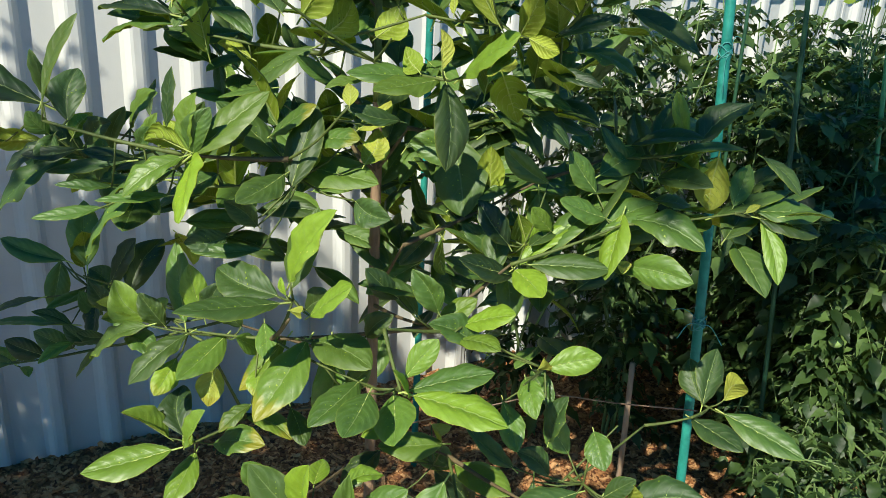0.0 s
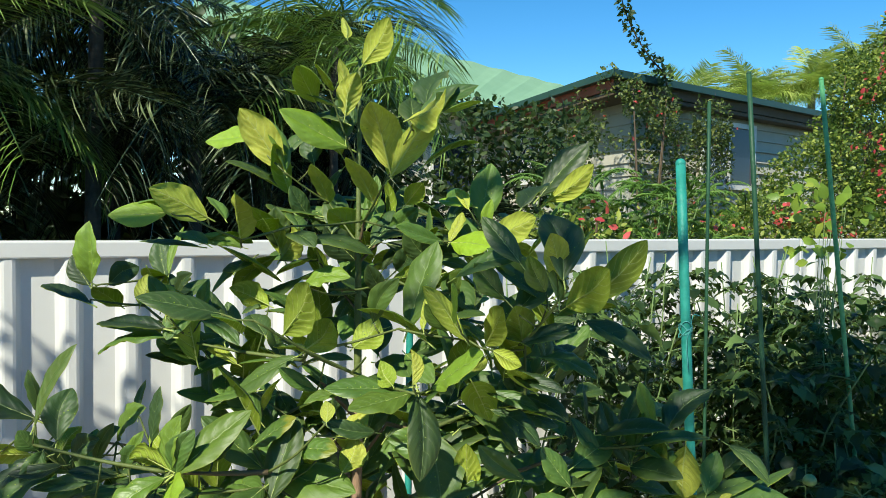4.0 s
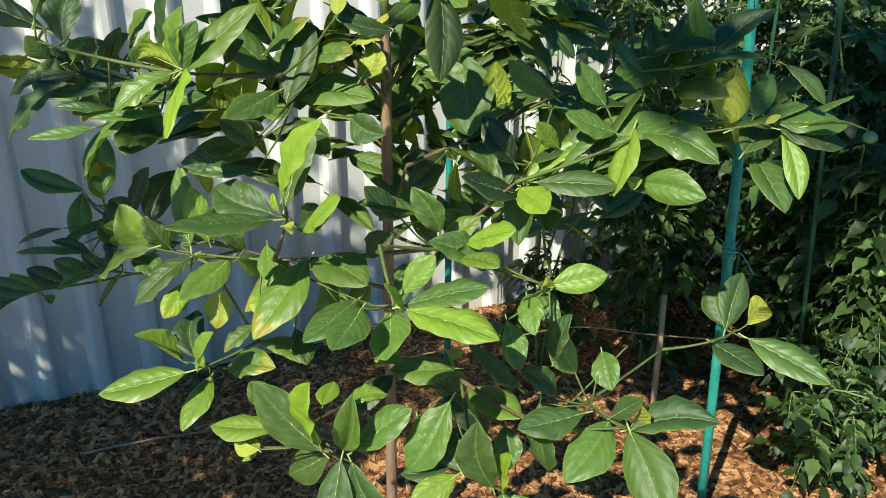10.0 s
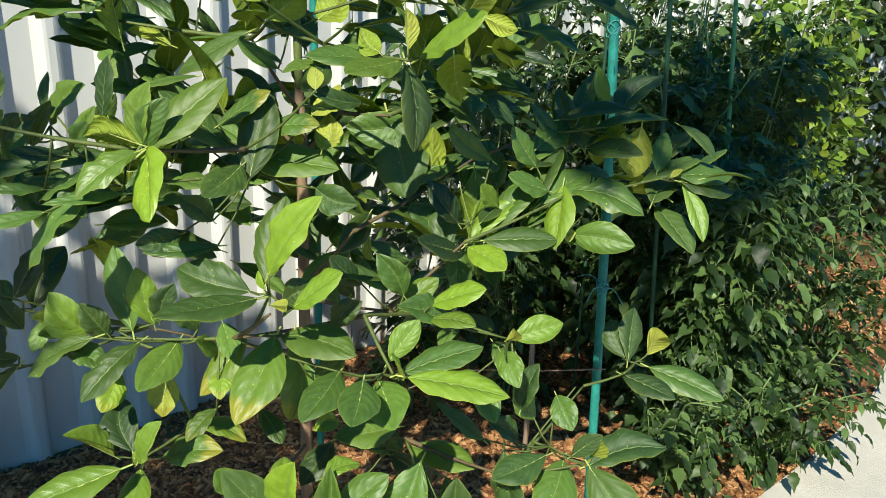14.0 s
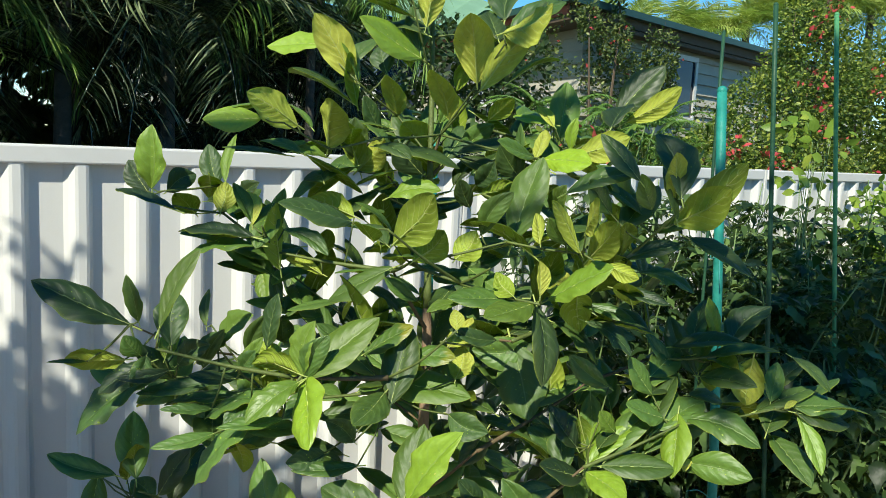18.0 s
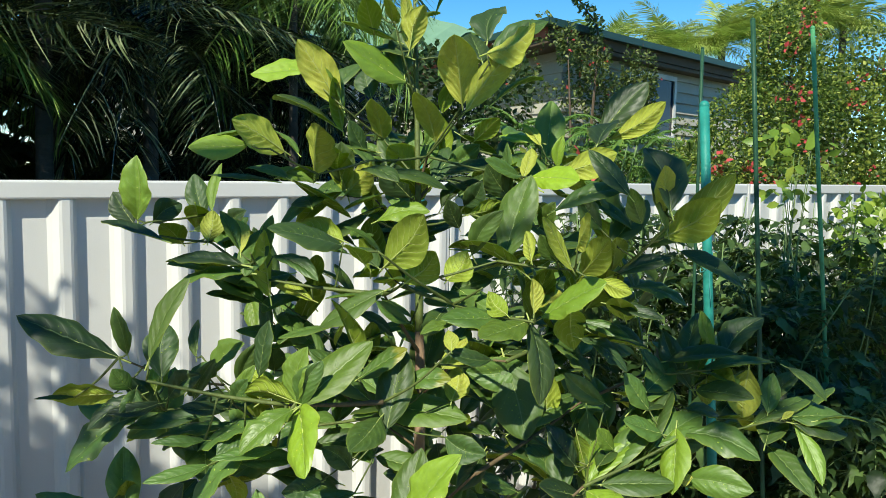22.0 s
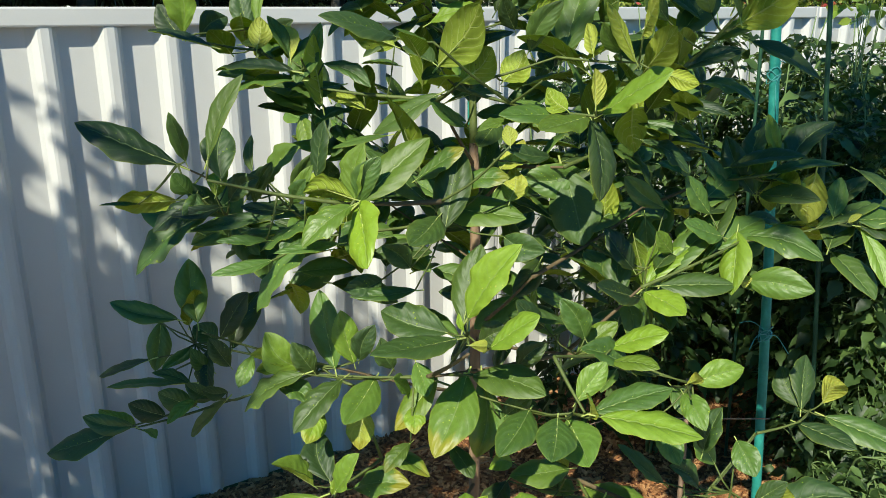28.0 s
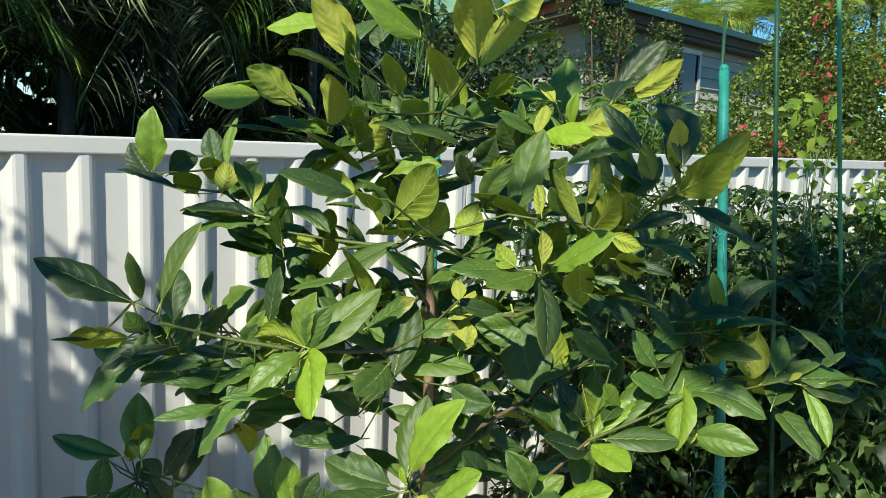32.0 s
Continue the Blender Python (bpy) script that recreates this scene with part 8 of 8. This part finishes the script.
shrub((5.6, 4.7, 0), [(5.2, 4.5, 1.55, 0.6, 0.4, 0.40), (5.8, 4.7, 1.75, 0.6, 0.4, 0.40), (6.5, 4.9, 1.9, 0.6, 0.4, 0.45), (5.6, 4.4, 1.35, 0.8, 0.4, 0.4)], 10000, 0.042, SHRUB, 71, "bougainvillea bush with crimson bracts", 70)
shrub((7.6, 5.1, 0), [(7.2, 5.0, 2.2, 0.6, 0.5, 0.7), (7.9, 5.0, 2.75, 0.6, 0.5, 0.75), (8.5, 5.2, 2.8, 0.7, 0.5, 0.9), (7.6, 4.8, 1.6, 1.0, 0.5, 0.6), (7.5, 4.9, 3.30, 0.25, 0.2, 0.40), (8.05, 5.0, 3.55, 0.28, 0.2, 0.35), (8.32, 5.0, 4.0, 0.09, 0.08, 0.28)], 27000, 0.040, SHRUB, 72, "tall sunlit bougainvillea with scattered red flowers", 60)
shrub((9.9, 5.2, 0), [(9.4, 5.2, 2.3, 0.9, 0.6, 1.0), (10.4, 5.2, 2.4, 1.0, 0.6, 1.1), (9.8, 4.9, 1.5, 1.2, 0.6, 0.6), (10.2, 5.1, 3.35, 0.5, 0.4, 0.5)], 16000, 0.055, SHRUB, 73, "tall green vine-covered shrub beyond the fence", 16)
shrub((11.8, 5.4, 0), [(11.6, 5.4, 1.8, 1.2, 0.6, 1.3), (12.8, 5.2, 2.4, 1.2, 0.6, 1.5), (11.2, 5.0, 1.2, 1.2, 0.5, 0.8)], 12000, 0.065, SHRUB, 79, "dense sunlit shrub along the fence", 10)
vr = random.Random(44)
VINE_BLOBS = []
for k in range(46):
    u = vr.choice((vr.uniform(-0.1, 2.2), vr.uniform(-0.1, 3.2)))
    z = 3.5 - abs(vr.gauss(0, 0.55)) - 0.15 * u
    q = vr.uniform(0.08, 0.24)
    VINE_BLOBS.append((6.36 + 0.986 * u, 7.05 + 0.167 * u - vr.uniform(0.0, 0.25), z, q, 0.10, q * vr.uniform(0.8, 1.8)))
for k in range(14):
    VINE_BLOBS.append((6.25 + 0.06 * k, 7.1 + 0.20 * k, 3.6 - vr.uniform(0, 0.75), 0.17, 0.12, 0.2))
# Dark leaves stand for both the vine and the shade on the side wall.
shrub((4.4, 6.4, 0), [(2.9 + 0.42 * k, 6.3 + 0.1 * (k % 2), 0.8 + 0.62 * j, 0.36, 0.25, 0.42) for k in range(6) for j in range(4 if k > 1 else 3)], 9000, 0.075, SHRUB_DARK, 78, "dark leaves for the vine and shade beside the house")
shrub((6.4, 6.6, 0), VINE_BLOBS, 7500, 0.045, VINE, 74, "bougainvillea vine climbing over the house corner", 26)
shrub((2.9, 2.05, 0), [(2.80, 2.0, 2.02, 0.14, 0.10, 0.08), (3.02, 2.0, 1.96, 0.20, 0.12, 0.09), (2.92, 2.0, 1.84, 0.16, 0.1, 0.10)], 60, 0.062, LIME, 75, "lime seedling with yellow-green leaves by a stake", 0, "shrub", 0.006)
shrub((4.4, 2.2, 0), [(4.3, 2.1, 1.0, 0.35, 0.3, 0.5), (4.6, 2.3, 1.5, 0.35, 0.3, 0.35)], 900, 0.075, LIME, 76, "small citrus bush with bright green leaves", 0, "shrub", 0.012)
shrub((6.2, 2.3, 0), [(6.0, 2.2, 1.0, 0.8, 0.5, 0.9), (6.6, 2.0, 1.8, 0.9, 0.6, 0.9), (7.4, 1.6, 1.2, 0.9, 0.7, 1.1)], 5000, 0.10, SHRUB_DARK, 77, "dark shrub shading the garden's end")


def feathery_bush(base, count):
    root = empty("feathery_bush", base, "bright green feathery bush behind the white fence", "shrub", "shrubs behind the fence")
    r = random.Random(61)
    meshes = [frond_mesh("feather_a", FERN, 0.26, 0.45, 22, 0.055, 21, 0.3, 2.8), frond_mesh("feather_b", FERN, 0.22, 0.8, 20, 0.05, 22, 0.3, 2.8)]
    for k in range(count):
        tip = Vector((r.uniform(3.0, 4.6), r.uniform(3.75, 4.3), 1.35 + 0.85 * r.random() ** 0.7))
        if k % 6 == 0:
            tube("branch", spline([Vector(base) + Vector((0, 0, -0.1)), Vector(base).lerp(tip, 0.5) + Vector((0, 0, 0.2)), tip], 8), [0.014 - 0.0014 * i for i in range(8)], TOMATO_STEM, root, 6)
        o = new("frond", meshes[k % 2])
        o.matrix_basis = Matrix.Translation(tip) @ Euler((r.uniform(-0.2, 0.9), r.uniform(-0.4, 0.4), r.uniform(0, 6.28))).to_matrix().to_4x4() @ Matrix.Scale(r.uniform(0.7, 1.1), 4)
        hold(o, root)


feathery_bush((3.8, 4.1, 0.0), 290)


def sprig():
    root = empty("vine_shoot", (6.5, 7.0, 3.4), "bare dark vine shoot rising over the roof", "vine")
    p = spline([(7.22, 7.15, 3.35), (7.08, 7.05, 3.68), (6.80, 7.0, 3.84), (6.55, 7.0, 4.08), (6.36, 7.0, 4.36), (6.2, 7.0, 4.75)], 14)
    tube("stem", p, [0.014 - 0.008 * i / 13 for i in range(14)], SOFFIT, root, 6)
    clump("foliage", [(q.x, q.y, q.z, 0.075, 0.06, 0.08) for q in p], 420, 0.065, SHRUB_DARK, root, 78)


sprig()

# ---- unseen tree added to shade the bed and the fence ----
shade = empty("shade_tree", (-2.5, 0.7, 0), "unseen leafy tree added to shade the bed and fence", "tree")
tube("trunk", spline([(-2.5, 0.7, -0.1), (-2.45, 0.75, 1.0), (-2.25, 0.9, 2.0)], 8), [0.09 - 0.006 * i for i in range(8)], PALM_BARK, shade, 10)
for tip in ((-2.2, 1.6, 3.0), (-2.2, 0.9, 3.6), (-2.2, 0.3, 2.8)):
    tube("limb", spline([(-2.25, 0.9, 1.95), (-2.24, (0.9 + tip[1]) / 2, (2.1 + tip[2]) / 2), tip], 8), [0.040 - 0.004 * i for i in range(8)], PALM_BARK, shade, 8)
clump("foliage", [(-2.2, 0.95, 2.7, 0.40, 0.75, 0.75), (-2.2, 0.90, 3.3, 0.38, 0.52, 0.50), (-2.2, 1.35, 3.05, 0.35, 0.40, 0.50), (-2.2, 0.38, 2.55, 0.30, 0.36, 0.38), (-2.2, 1.65, 2.45, 0.38, 0.5, 0.68), (-2.2, 0.8, 2.05, 0.4, 0.85, 0.45)], 6300, 0.10, SHRUB_DARK, shade, 80)
# Sparse fringe leaves, added for dapples on the fence.
clump("foliage", [(-2.2, 1.15, 3.85, 0.25, 0.35, 0.16), (-2.2, 1.50, 3.60, 0.25, 0.32, 0.30), (-2.2, 1.95, 3.10, 0.25, 0.25, 0.28), (-2.2, 0.35, 3.55, 0.25, 0.25, 0.3)], 380, 0.11, SHRUB_DARK, shade, 82)
# Unseen limbs and leaves added to shade the tomatoes and the tree's right side.
tube("limb", spline([(-2.2, 0.9, 3.5), (-1.9, 0.1, 4.4), (-0.4, -0.4, 5.0)], 12), [0.044 - 0.0025 * i for i in range(12)], PALM_BARK, shade, 8)
tube("limb", spline([(-2.0, 0.2, 4.2), (-2.0, -0.4, 4.6), (-1.9, -0.85, 4.9)], 8), [0.022 - 0.0015 * i for i in range(8)], PALM_BARK, shade, 8)
clump("foliage", [(-1.92, -0.82, 4.92, 0.24, 0.14, 0.20)], 165, 0.10, SHRUB_DARK, shade, 84)
clump("foliage", [(-0.60, -0.45, 4.9, 0.38, 0.28, 0.30), (-0.15, -0.30, 5.0, 0.38, 0.30, 0.30), (-0.90, -0.60, 4.95, 0.25, 0.18, 0.30), (-1.22, -0.68, 4.9, 0.30, 0.20, 0.25), (-0.60, -0.68, 4.85, 0.35, 0.18, 0.25)], 2600, 0.10, SHRUB_DARK, shade, 83)

# ---- litter on the mulch ----
DRY = surface("dry_leaf_skin", ((0.3, (0.22, 0.12, 0.05)), (0.7, (0.45, 0.28, 0.13))), 20, 5, 0.8, 0.4, 90)


def dry_leaf(x, y, turn, size):
    bm = bmesh.new()
    n = 8
    rows = []
    for i in range(n + 1):
        t = i / n
        w = 0.22 * math.sin(math.pi * min(1, t * 0.97 + 0.03)) ** 0.8
        rows.append([bm.verts.new((sg * w, t - 0.5, 0.10 * sg * sg * w + 0.10 * (t - 0.4) ** 2 + 0.02 * math.sin(9 * t + sg))) for sg in (-1, 0, 1)])
    for p, q in zip(rows, rows[1:]):
        for k in (0, 1):
            bm.faces.new((p[k], p[k + 1], q[k + 1], q[k]))
    bmesh.ops.solidify(bm, geom=bm.faces[:], thickness=0.008)
    o = part("dry_leaf", bm, DRY, None, smooth=True)
    o.matrix_basis = Matrix.Translation((x, y, bed_height(x, y) + 0.010)) @ Matrix.Rotation(turn, 4, "Z") @ Matrix.Rotation(0.15, 4, "X") @ Matrix.Scale(size, 4)
    tagged(o, "curled dry brown leaf lying on the mulch", "leaf", "dry leaves on the mulch")


for x, y, turn, size in [(-0.27, 2.32, 1.0, 0.13), (0.40, 1.81, 1.7, 0.075), (0.20, 1.99, 2.2, 0.07), (0.14, 2.17, 0.6, 0.07), (0.16, 2.37, 2.8, 0.06), (-0.13, 2.06, 0.2, 0.07), (0.32, 2.25, 1.2, 0.06), (1.18, 1.46, 2.5, 0.05), (0.05, 2.55, 0.9, 0.06), (1.05, 1.38, 0.3, 0.05), (2.05, 1.25, 1.4, 0.06), (3.6, 1.5, 0.7, 0.07), (3.9, 1.6, 2.0, 0.08), (3.3, 1.3, 2.9, 0.06)]:
    dry_leaf(x, y, turn, size)


def fallen_stick(a, b, r):
    pts = spline([(a[0], a[1], bed_height(*a) + 0.012), ((a[0] + b[0]) / 2 + 0.01, (a[1] + b[1]) / 2, bed_height((a[0] + b[0]) / 2, (a[1] + b[1]) / 2) + 0.020), (b[0], b[1], bed_height(*b) + 0.012)], 9)
    v, f = tube_np(pts, [r * (1 - 0.05 * i) for i in range(9)], 6)
    tagged(part("stick", mesh_of("stick", v, f, STAKE_WOOD), None, None), "thin dry stick lying on the mulch", "stick", "sticks on the mulch")


for a, c, r in [((-0.20, 2.52), (0.24, 2.48), 0.005), ((0.20, 2.32), (0.33, 2.46), 0.004), ((0.05, 2.10), (0.22, 2.05), 0.005), ((1.30, 1.40), (1.38, 1.32), 0.004), ((-0.35, 2.15), (-0.15, 2.25), 0.004), ((3.5, 1.45), (3.9, 1.5), 0.006)]:
    fallen_stick(a, c, r)

prop = empty("wooden_stake", (1.645, 1.75, 0), "short brown wooden stake beside the fruit tree", "stake")
tube("shaft", [(1.652, 1.75, -0.1), (1.648, 1.75, 0.25), (1.640, 1.75, 0.56)], [0.011, 0.011, 0.010], STAKE_WOOD, prop, 8)
